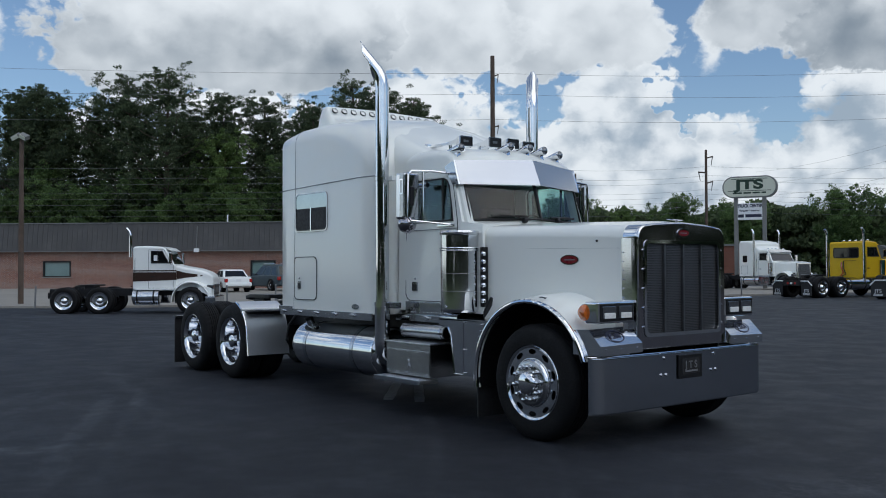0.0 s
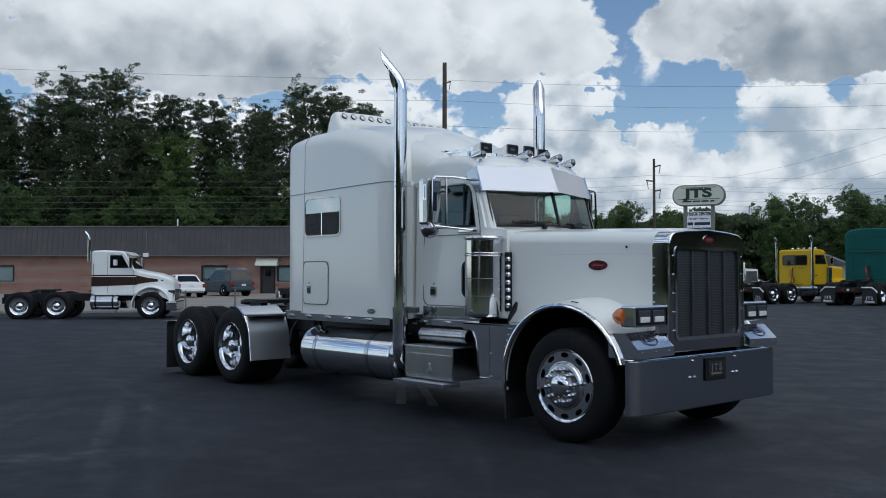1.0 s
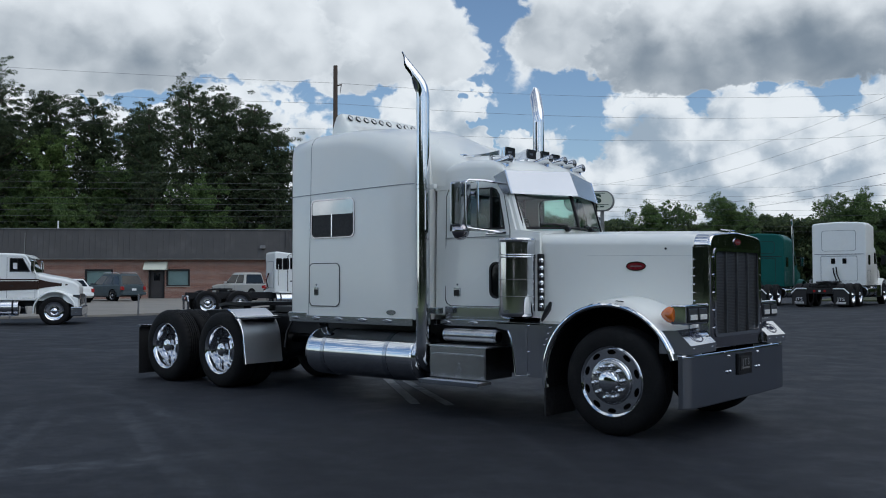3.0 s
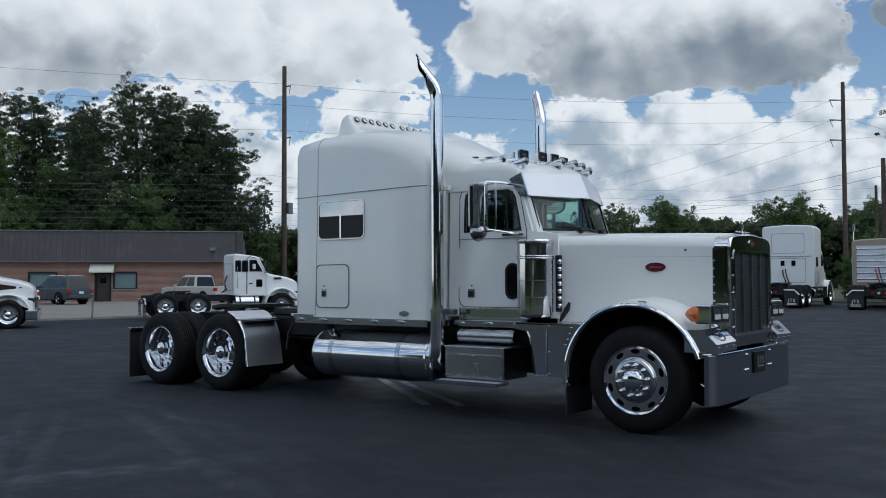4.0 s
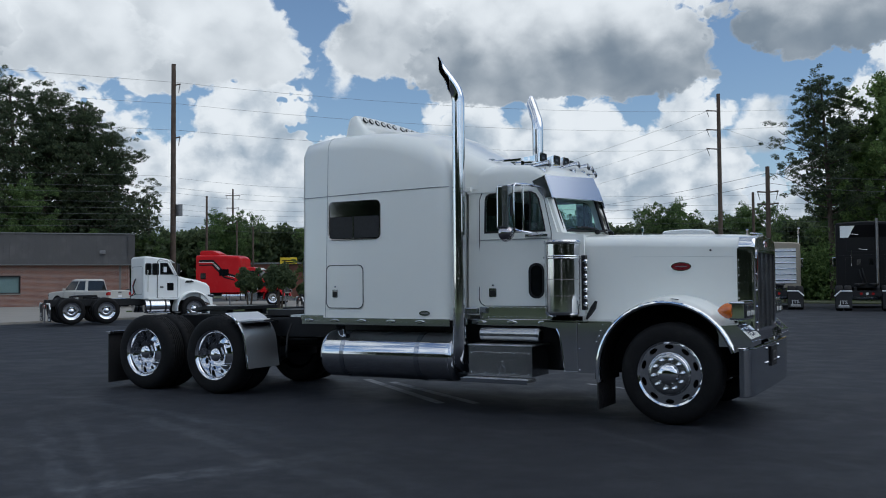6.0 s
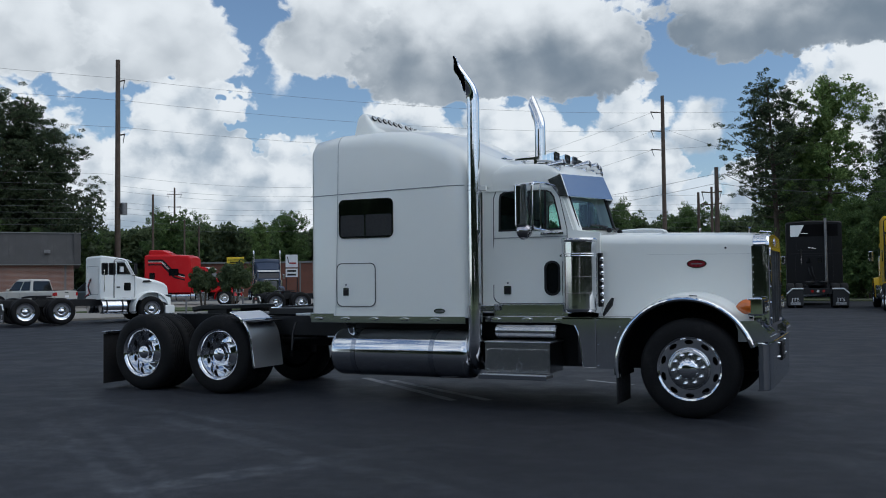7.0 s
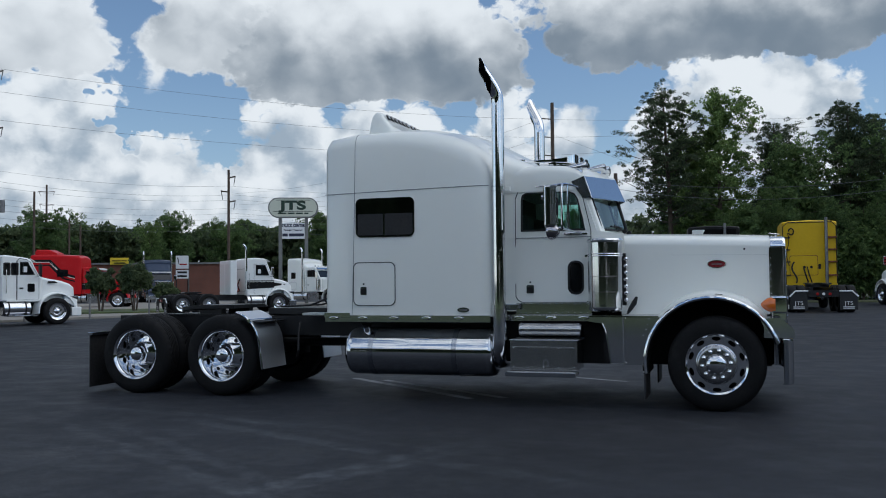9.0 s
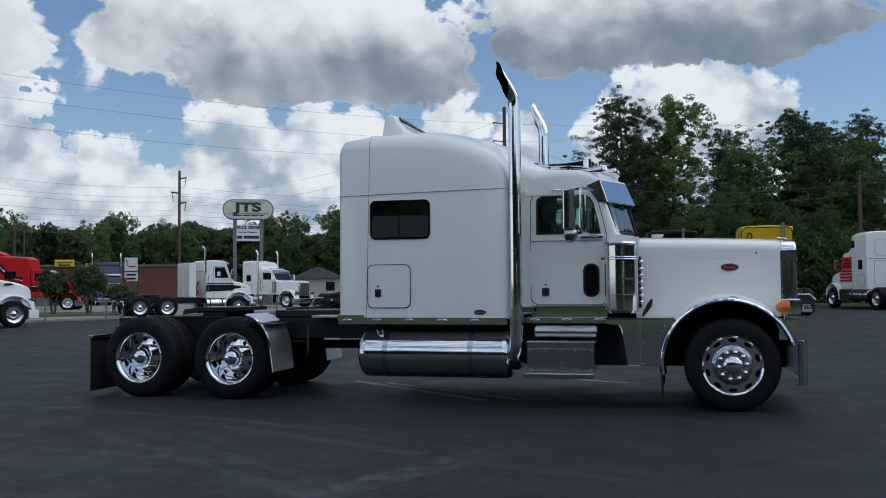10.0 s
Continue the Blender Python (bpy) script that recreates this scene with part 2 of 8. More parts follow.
        run = mth("ADD", mth("MULTIPLY", sp.outputs[0], ny), mth("MULTIPLY", sp.outputs[1], -nx))
        centre = 0.5 * ((x0 + x1) * ny - (y0 + y1) * nx)
        ends = ramp(mth("ABSOLUTE", mth("SUBTRACT", run, centre)), 0.35 * length, 0.62 * length, 1.0, 0.0)
        fac = mth("MULTIPLY", mth("MULTIPLY", ramp(off, wide * 0.45, wide, 1.0, 0.0), ends), mth("MULTIPLY", ramp(nz(coord, 4.0, 7.0, 0.8), 0.38, 0.68, 0.05, 1.0), 0.75 * amount))
        base = mix(fac, base, (0.118, 0.130, 0.148))
    # a darker patch with a ragged edge
    dx, dy = mth("MULTIPLY", mth("SUBTRACT", sp.outputs[0], -0.4), 0.58), mth("SUBTRACT", sp.outputs[1], -3.0)
    rad = mth("ADD", mth("SQRT", mth("ADD", mth("MULTIPLY", dx, dx), mth("MULTIPLY", dy, dy))), mth("MULTIPLY", mth("SUBTRACT", nz(coord, 0.8, 5.0, 0.6), 0.5), 1.4))
    base = mix(ramp(rad, 1.3, 2.6, 0.72, 0.0), base, (0.0060, 0.0075, 0.0115))
    crack = tree.nodes.new("ShaderNodeTexVoronoi")
    crack.feature = "DISTANCE_TO_EDGE"
    crack.inputs["Scale"].default_value = 9.0
    wire(coord, crack.inputs["Vector"])
    net = mth("MULTIPLY", ramp(crack.outputs["Distance"], 0.0, 0.05, 1.0, 0.0), ramp(nz(coord, 0.5, 4.0, 0.6), 0.52, 0.66))
    base = mix(mth("MULTIPLY", net, 0.35), base, (0.10, 0.104, 0.112))
    wire(base, b.inputs["Base Color"])
    wire(ramp(mid, 0.3, 0.7, 0.60, 0.78), b.inputs["Roughness"])
    b.inputs["Specular IOR Level"].default_value = 0.30
    bp = tree.nodes.new("ShaderNodeBump")
    bp.inputs["Strength"].default_value, bp.inputs["Distance"].default_value = 0.35, 0.006
    wire(grit, bp.inputs["Height"])
    wire(bp.outputs[0], b.inputs["Normal"])
    return m


def brick_material():
    m = bpy.data.materials.new("red_brick")
    m.use_nodes = True
    tree = m.node_tree
    add, wire, mth, ramp, nz, mix = node_tools(tree)
    b = tree.nodes["Principled BSDF"]
    coord = tree.nodes.new("ShaderNodeTexCoord").outputs["Object"]
    sw = tree.nodes.new("ShaderNodeSeparateXYZ")
    wire(coord, sw.inputs[0])
    cb = tree.nodes.new("ShaderNodeCombineXYZ")
    wire(mth("ADD", sw.outputs[0], sw.outputs[1]), cb.inputs[0])
    wire(sw.outputs[2], cb.inputs[1])
    br = tree.nodes.new("ShaderNodeTexBrick")
    wire(cb.outputs[0], br.inputs["Vector"])
    br.inputs["Color1"].default_value = (0.155, 0.055, 0.038, 1)
    br.inputs["Color2"].default_value = (0.275, 0.115, 0.075, 1)
    br.inputs["Mortar"].default_value = (0.36, 0.31, 0.27, 1)
    br.inputs["Scale"].default_value = 1.0
    br.inputs["Mortar Size"].default_value = 0.012
    br.inputs["Brick Width"].default_value = 0.23
    br.inputs["Row Height"].default_value = 0.085
    stain = nz(coord, 0.6, 4.0)
    wire(mix(mth("MULTIPLY", ramp(stain, 0.5, 0.75), 0.4), br.outputs["Color"], (0.13, 0.06, 0.045)), b.inputs["Base Color"])
    b.inputs["Roughness"].default_value = 0.9
    bp = tree.nodes.new("ShaderNodeBump")
    bp.inputs["Strength"].default_value, bp.inputs["Distance"].default_value = 0.5, 0.01
    wire(mth("SUBTRACT", 1.0, br.outputs["Fac"]), bp.inputs["Height"])
    wire(bp.outputs[0], b.inputs["Normal"])
    return m


def leaf_material(name, dark, light):
    m = bpy.data.materials.new(name)
    m.use_nodes = True
    tree = m.node_tree
    add, wire, mth, ramp, nz, mix = node_tools(tree)
    b = tree.nodes["Principled BSDF"]
    coord = tree.nodes.new("ShaderNodeTexCoord").outputs["Object"]
    isl = tree.nodes.new("ShaderNodeNewGeometry").outputs["Random Per Island"]
    obj = tree.nodes.new("ShaderNodeObjectInfo").outputs["Random"]
    fac = mth("ADD", mth("MULTIPLY", nz(coord, 0.45, 3.0), 0.6), mth("MULTIPLY", isl, 0.4))
    base = mix(ramp(fac, 0.3, 0.75), dark, light)
    base = mix(mth("MULTIPLY", obj, 0.35), base, tuple(c * 0.6 for c in dark))
    wire(base, b.inputs["Base Color"])
    b.inputs["Roughness"].default_value = 0.7
    b.inputs["Specular IOR Level"].default_value = 0.2
    glow = tree.nodes.new("ShaderNodeBsdfTranslucent")
    wire(base, glow.inputs["Color"])
    mx = tree.nodes.new("ShaderNodeMixShader")
    mx.inputs[0].default_value = 0.48
    wire(b.outputs[0], mx.inputs[1])
    wire(glow.outputs[0], mx.inputs[2])
    wire(mx.outputs[0], tree.nodes["Material Output"].inputs["Surface"])
    return m


def grille_material():
    m = bpy.data.materials.new("grille_mesh")
    m.use_nodes = True
    tree = m.node_tree
    add, wire, mth, ramp, nz, mix = node_tools(tree)
    b = tree.nodes["Principled BSDF"]
    coord = tree.nodes.new("ShaderNodeTexCoord").outputs["Object"]
    sw = tree.nodes.new("ShaderNodeSeparateXYZ")
    wire(coord, sw.inputs[0])
    wy = mth("SINE", mth("MULTIPLY", sw.outputs[1], 420.0))
    wz = mth("SINE", mth("MULTIPLY", sw.outputs[2], 420.0))
    hole = ramp(mth("ADD", wy, wz), 0.1, 0.9)
    wire(mix(hole, (0.18, 0.18, 0.185), (0.006, 0.006, 0.007)), b.inputs["Base Color"])
    wire(mth("SUBTRACT", 1.0, hole), b.inputs["Metallic"])
    b.inputs["Roughness"].default_value = 0.42
    return m


def glass_material(name, tint=(0.9, 0.95, 0.93)):
    m = bpy.data.materials.new(name)
    m.use_nodes = True
    tree = m.node_tree
    tree.nodes.clear()
    clear = tree.nodes.new("ShaderNodeBsdfTransparent")
    clear.inputs[0].default_value = (*tint, 1)
    gloss = tree.nodes.new("ShaderNodeBsdfGlossy")
    gloss.inputs["Roughness"].default_value = 0.02
    facing = tree.nodes.new("ShaderNodeLayerWeight")
    facing.inputs[0].default_value = 0.5
    power = tree.nodes.new("ShaderNodeMath")
    power.operation = "POWER"
    tree.links.new(facing.outputs["Facing"], power.inputs[0])
    power.inputs[1].default_value = 4.0
    share = tree.nodes.new("ShaderNodeMath")
    share.operation = "MULTIPLY_ADD"
    tree.links.new(power.outputs[0], share.inputs[0])
    share.inputs[1].default_value, share.inputs[2].default_value = 0.85, 0.05
    mx = tree.nodes.new("ShaderNodeMixShader")
    tree.links.new(share.outputs[0], mx.inputs[0])
    tree.links.new(clear.outputs[0], mx.inputs[1])
    tree.links.new(gloss.outputs[0], mx.inputs[2])
    out = tree.nodes.new("ShaderNodeOutputMaterial")
    tree.links.new(mx.outputs[0], out.inputs[0])
    return m


WHITE = material("white_truck_paint", (0.825, 0.838, 0.795), 0.3, coat=0.7, var=0.008, scale=0.5, fine=7)
WHITE_OLD = material("white_fleet_paint", (0.83, 0.85, 0.83), 0.38, coat=0.4, var=0.025, scale=1.5, fine=12, dirt=(0.6, 0.58, 0.55, 0.12))
CHROME = material("chrome", (0.72, 0.73, 0.75), 0.06, 1.0, var=0.04, scale=5, fine=60)
ALLOY = material("polished_wheel_alloy", (0.70, 0.71, 0.73), 0.07, 1.0, var=0.04, scale=6, fine=60)
STAINLESS = material("polished_stainless", (0.62, 0.63, 0.65), 0.09, 1.0, var=0.05, scale=4, fine=70, bump=0.01)
BRUSHED = material("brushed_aluminium", (0.43, 0.45, 0.49), 0.15, 1.0, var=0.03, scale=2, fine=40)
APRON_STEEL = material("polished_apron_steel", (0.74, 0.75, 0.77), 0.10, 1.0, var=0.02, scale=2, fine=30)
FENDER_SHEET = material("satin_stainless", (0.74, 0.75, 0.77), 0.45, 1.0, var=0.03, scale=2, fine=30)
DULL_PLATE = material("dull_aluminium_plate", (0.42, 0.425, 0.43), 0.24, 1.0, var=0.12, scale=4, fine=60)
DARK_CHROME = material("smoked_chrome", (0.42, 0.40, 0.42), 0.10, 1.0, var=0.08, scale=3)
TREAD = material("diamond_plate", (0.70, 0.71, 0.72), 0.42, 1.0, var=0.2, scale=10, fine=60, bump=0.3)
BLACK = material("black_chassis_paint", (0.008, 0.008, 0.009), 0.45, var=0.3, scale=4, fine=50, bump=0.05, spec=0.35, dirt=(0.018, 0.017, 0.016, 0.5))
RUBBER = material("tyre_rubber", (0.0062, 0.0062, 0.0068), 0.72, var=0.25, scale=6, fine=80, bump=0.12, spec=0.22, dirt=(0.02, 0.019, 0.018, 0.35))
FLAP = material("black_rubber_flap", (0.012, 0.012, 0.013), 0.6, var=0.2, scale=5, fine=40)
SEAM = material("panel_gap", (0.22, 0.235, 0.245), 0.7, var=0.1)
GASKET = material("grey_rubber_gasket", (0.06, 0.065, 0.068), 0.7, var=0.15)
HUB_STEEL = material("dull_hub_flange", (0.46, 0.465, 0.47), 0.22, 1.0, var=0.10, scale=8, fine=60)
INTERIOR = material("dark_cab_trim", (0.010, 0.010, 0.011), 0.8, var=0.2, scale=5)
SEAT = material("grey_seat_cloth", (0.035, 0.035, 0.038), 0.9, var=0.2, scale=8, bump=0.1)
DARK_GLASS = material("tinted_window", (0.007, 0.008, 0.009), 0.04, var=0.1, spec=0.45)
GLASS = glass_material("green_tinted_glass", (0.70, 0.85, 0.81))
LENS = material("headlamp_glass", (0.13, 0.14, 0.155), 0.08, metal=0.7, var=0.15, scale=30, fine=120, coat=1.0)
AMBER = material("amber_lens", (0.62, 0.14, 0.015), 0.2, var=0.1, coat=0.8, scale=20)
RED_LENS = material("red_lens", (0.35, 0.012, 0.012), 0.2, var=0.1, coat=0.8, scale=20)
RED_ENAMEL = material("red_enamel_badge", (0.17, 0.010, 0.016), 0.3, var=0.1, coat=0.15, spec=0.3)
CLEAR_LENS = material("clear_marker_lens", (0.75, 0.75, 0.72), 0.15, var=0.1, coat=0.8, scale=30)
GRILLE = grille_material()
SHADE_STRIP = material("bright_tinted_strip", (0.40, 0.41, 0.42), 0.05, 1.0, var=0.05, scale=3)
PIPE_GREY = material("dull_exhaust_steel", (0.22, 0.22, 0.225), 0.35, 1.0, var=0.2, scale=5)
ASPHALT = asphalt_material()
CONCRETE = material("worn_concrete", (0.235, 0.22, 0.195), 0.9, var=0.15, scale=0.4, fine=12, bump=0.1, dirt=(0.2, 0.19, 0.18, 0.5))
GRASS = material("mown_grass", (0.06, 0.085, 0.028), 0.95, var=0.35, scale=0.8, fine=14, bump=0.2, dirt=(0.16, 0.13, 0.06, 0.35))
EARTH = material("scrub_ground", (0.075, 0.085, 0.04), 0.95, var=0.3, scale=0.1, fine=3, dirt=(0.12, 0.10, 0.06, 0.5))
BRICK = brick_material()
MANSARD = material("grey_ribbed_metal", (0.058, 0.055, 0.054), 0.55, var=0.12, scale=1.0, fine=14, dirt=(0.10, 0.095, 0.09, 0.4), per_object=0.25)
MATTE_BLACK = material("matte_arch_liner", (0.004, 0.004, 0.0045), 0.9, var=0.2, scale=5, spec=0.1)
WOOD_POLE = material("weathered_pole_wood", (0.085, 0.060, 0.045), 0.9, var=0.3, scale=2, fine=30, bump=0.2)
STEEL_POST = material("galvanised_steel", (0.20, 0.20, 0.205), 0.55, 0.6, var=0.2, scale=6)
WIRE = material("overhead_wire", (0.12, 0.125, 0.13), 0.7, var=0.1)
BARK = material("pine_bark", (0.075, 0.055, 0.042), 0.95, var=0.35, scale=3, fine=18, bump=0.3)
LEAF_PINE = leaf_material("pine_needles", (0.046, 0.068, 0.040), (0.130, 0.168, 0.086))
LEAF_LIGHT = leaf_material("light_leaves", (0.09, 0.15, 0.05), (0.25, 0.35, 0.115))
LEAF_OAK = leaf_material("broad_leaves", (0.062, 0.108, 0.042), (0.195, 0.285, 0.10))
LEAF_FAR = leaf_material("far_woods_leaves", (0.064, 0.094, 0.050), (0.172, 0.215, 0.10))
SIGN_CREAM = material("cream_sign_face", (0.55, 0.57, 0.48), 0.5, var=0.05, scale=1.5)
SIGN_WHITE = material("white_sign_face", (0.72, 0.73, 0.74), 0.5, var=0.05, scale=2)
SIGN_GREY = material("grey_sign_frame", (0.16, 0.165, 0.16), 0.6, var=0.1)
INK_GREEN = material("dark_green_lettering", (0.008, 0.03, 0.016), 0.5, var=0.1)
INK_NAVY = material("navy_lettering", (0.012, 0.016, 0.045), 0.5, var=0.1)
INK_WHITE = material("white_lettering", (0.7, 0.7, 0.7), 0.6, var=0.1)


# ---- mesh helpers ----
def finish(bm, name, mat, angle=35):
    bmesh.ops.remove_doubles(bm, verts=bm.verts, dist=1e-5)
    bmesh.ops.recalc_face_normals(bm, faces=bm.faces)
    me = bpy.data.meshes.new(name)
    bm.to_mesh(me)
    bm.free()
    me.materials.append(mat)
    me.shade_smooth()
    me.set_sharp_from_angle(angle=radians(angle))
    if len(me.polygons) <= 130:
        weigh_normals(me, math.cos(radians(angle)))
    return me


def weigh_normals(me, limit):
    """Large faces keep their own normal; narrow bevels bend to meet them."""
    near = [[] for _ in me.vertices]
    for f in me.polygons:
        n = f.normal.copy()
        for v in f.vertices:
            near[v].append((n, f.area * f.area))
    out = []
    for f in me.polygons:
        for v in f.vertices:
            total = Vector((0, 0, 0))
            for n, w in near[v]:
                if n.dot(f.normal) > limit:
                    total += n * w
            out.append(total.normalized() if total.length > 0 else f.normal.copy())
    me.normals_split_custom_set(out)


def thing(name, m, label, category, group="", kind=""):
    ob = new(name)
    ob.empty_display_size = 0.2
    ob.matrix_basis = m
    return tagged(ob, label, category, group, kind)


def part(name, bm, mat, parent, label="", angle=35):
    ob = new(name, finish(bm, name, mat, angle))
    ob.parent = parent
    if label:
        tagged(ob, label)
    return ob


def mesh_part(name, me, parent, m=None, label=""):
    ob = new(name, me)
    ob.parent = parent
    if m is not None:
        ob.matrix_basis = m
    if label:
        tagged(ob, label)
    return ob


def solo(name, bm, mat, label, category, group="", kind="", m=None, angle=35):
    ob = new(name, finish(bm, name, mat, angle))
    if m is not None:
        ob.matrix_basis = m
    return tagged(ob, label, category, group, kind)


def box(x0, x1, y0, y1, z0, z1, bevel=0.0, bm=None, segs=2):
    own = bmesh.new()
    bmesh.ops.create_cube(own, size=1.0)
    for v in own.verts:
        v.co = Vector(((x0 + x1) / 2 + v.co.x * (x1 - x0), (y0 + y1) / 2 + v.co.y * (y1 - y0), (z0 + z1) / 2 + v.co.z * (z1 - z0)))
    if bevel:
        bmesh.ops.bevel(own, geom=own.edges[:], offset=bevel, segments=segs, affect="EDGES", profile=0.5)
    return own if bm is None else merge(bm, own)


def merge(bm, other):
    me = bpy.data.meshes.new("tmp")
    other.to_mesh(me)
    other.free()
    bm.from_mesh(me)
    bpy.data.meshes.remove(me)
    return bm


def loft(rings, closed=True, caps=True, bm=None):
    """Rings of equally many points, joined one to the next."""
    bm = bm or bmesh.new()
    rows = [[bm.verts.new(p) for p in ring] for ring in rings]
    n = len(rows[0])
    for a, b in zip(rows, rows[1:]):
        for k in range(n if closed else n - 1):
            quad = (a[k], a[(k + 1) % n], b[(k + 1) % n], b[k])
            if len(set(quad)) == 4:
                bm.faces.new(quad)
    if caps and closed:
        bm.faces.new(rows[0])
        bm.faces.new(list(reversed(rows[-1])))
    return bm


def tube(pts, r, segs=12, bm=None, caps=True):
    """A round bar along points; r may be a list."""
    pts = [Vector(p) for p in pts]
    rs = r if isinstance(r, (list, tuple)) else [r] * len(pts)
    rings, side = [], None
    for k, p in enumerate(pts):
        d = (pts[min(k + 1, len(pts) - 1)] - pts[max(k - 1, 0)]).normalized()
        if side is None:
            side = d.cross(Vector((0, 0, 1)) if abs(d.z) < 0.9 else Vector((1, 0, 0))).normalized()
        side = (side - d * side.dot(d)).normalized()
        up = d.cross(side)
        rings.append([p + rs[k] * (math.cos(2 * math.pi * j / segs) * side + math.sin(2 * math.pi * j / segs) * up) for j in range(segs)])
    return loft(rings, bm=bm, caps=caps)


def lathe(profile, segs=48, centre=(0, 0, 0), bm=None, sign=1):
    """Profile of (radius, offset) turned round the y axis through centre; offset runs toward -y for sign 1."""
    bm = bm or bmesh.new()
    rows = []
    for r, o in profile:
        if r < 1e-6:
            rows.append([bm.verts.new((centre[0], centre[1] - sign * o, centre[2]))])
        else:
            rows.append([bm.verts.new((centre[0] + r * math.cos(2 * math.pi * j / segs), centre[1] - sign * o, centre[2] + r * math.sin(2 * math.pi * j / segs))) for j in range(segs)])
    for a, b in zip(rows, rows[1:]):
        for j in range(segs):
            k = (j + 1) % segs
            if len(a) == 1 and len(b) == 1:
                continue
            if len(a) == 1:
                bm.faces.new((a[0], b[j], b[k]))
            elif len(b) == 1:
                bm.faces.new((a[j], a[k], b[0]))
            else:
                bm.faces.new((a[j], a[k], b[k], b[j]))
    return bm


def rounded(x0, x1, z0, z1, r, n=5):
    """A rounded rectangle as points in two dimensions."""
    out = []
    for cx, cz, a0 in ((x1 - r, z1 - r, 0), (x0 + r, z1 - r, 90), (x0 + r, z0 + r, 180), (x1 - r, z0 + r, 270)):
        for k in range(n + 1):
            a = radians(a0 + 90 * k / n)
            out.append((cx + r * math.cos(a), cz + r * math.sin(a)))
    return out


def plate(loops, put, thick, bm=None):
    """A sheet with holes: the first loop is its outline, the rest are openings. put(u, v, d) gives the place at depth d."""
    from mathutils import geometry
    bm = bm or bmesh.new()
    flat = [p for loop in loops for p in loop]
    tris = geometry.tessellate_polygon([[Vector((u, v, 0)) for u, v in loop] for loop in loops])
    front = [bm.verts.new(put(u, v, 0.0)) for u, v in flat]
    back = [bm.verts.new(put(u, v, thick)) for u, v in flat]
    for a, b, c in tris:
        try:
            bm.faces.new((front[a], front[b], front[c]))
            bm.faces.new((back[c], back[b], back[a]))
        except ValueError:
            pass
    base = 0
    for loop in loops:
        n = len(loop)
        for k in range(n):
            i, j = base + k, base + (k + 1) % n
            try:
                bm.faces.new((front[i], front[j], back[j], back[i]))
            except ValueError:
                pass
        base += n
    return bm


def ring_strip(loop, put, width, thick, bm=None):
    """A raised band of the given half width along a closed 2D loop."""
    cx = sum(p[0] for p in loop) / len(loop)
    cz = sum(p[1] for p in loop) / len(loop)
    sx = max(abs(p[0] - cx) for p in loop)
    sz = max(abs(p[1] - cz) for p in loop)
    outer = [(cx + (u - cx) * (1 + width / sx), cz + (v - cz) * (1 + width / sz)) for u, v in loop]
    inner = [(cx + (u - cx) * (1 - width / sx), cz + (v - cz) * (1 - width / sz)) for u, v in loop]
    return plate([outer, list(reversed(inner))], put, thick, bm)


def letters(text, size, mat, m, parent=None, depth=0.005, name="lettering", bold=0.0):
    cu = bpy.data.curves.new(name, "FONT")
    cu.body, cu.size, cu.extrude, cu.offset = text, size, depth, bold
    cu.align_x, cu.align_y = "CENTER", "CENTER"
    ob = bpy.data.objects.new(name, cu)
    me = bpy.data.meshes.new_from_object(ob)
    bpy.data.objects.remove(ob)
    bpy.data.curves.remove(cu)
    me.materials.clear()
    me.materials.append(mat)
    out = new(name, me)
    out.parent, out.matrix_basis = parent, m
    return out


def lerp(a, b, t):
    return a + (b - a) * t


def smooth(v, lo, hi):
    t = min(1.0, max(0.0, (v - lo) / (hi - lo)))
    return t * t * (3 - 2 * t)


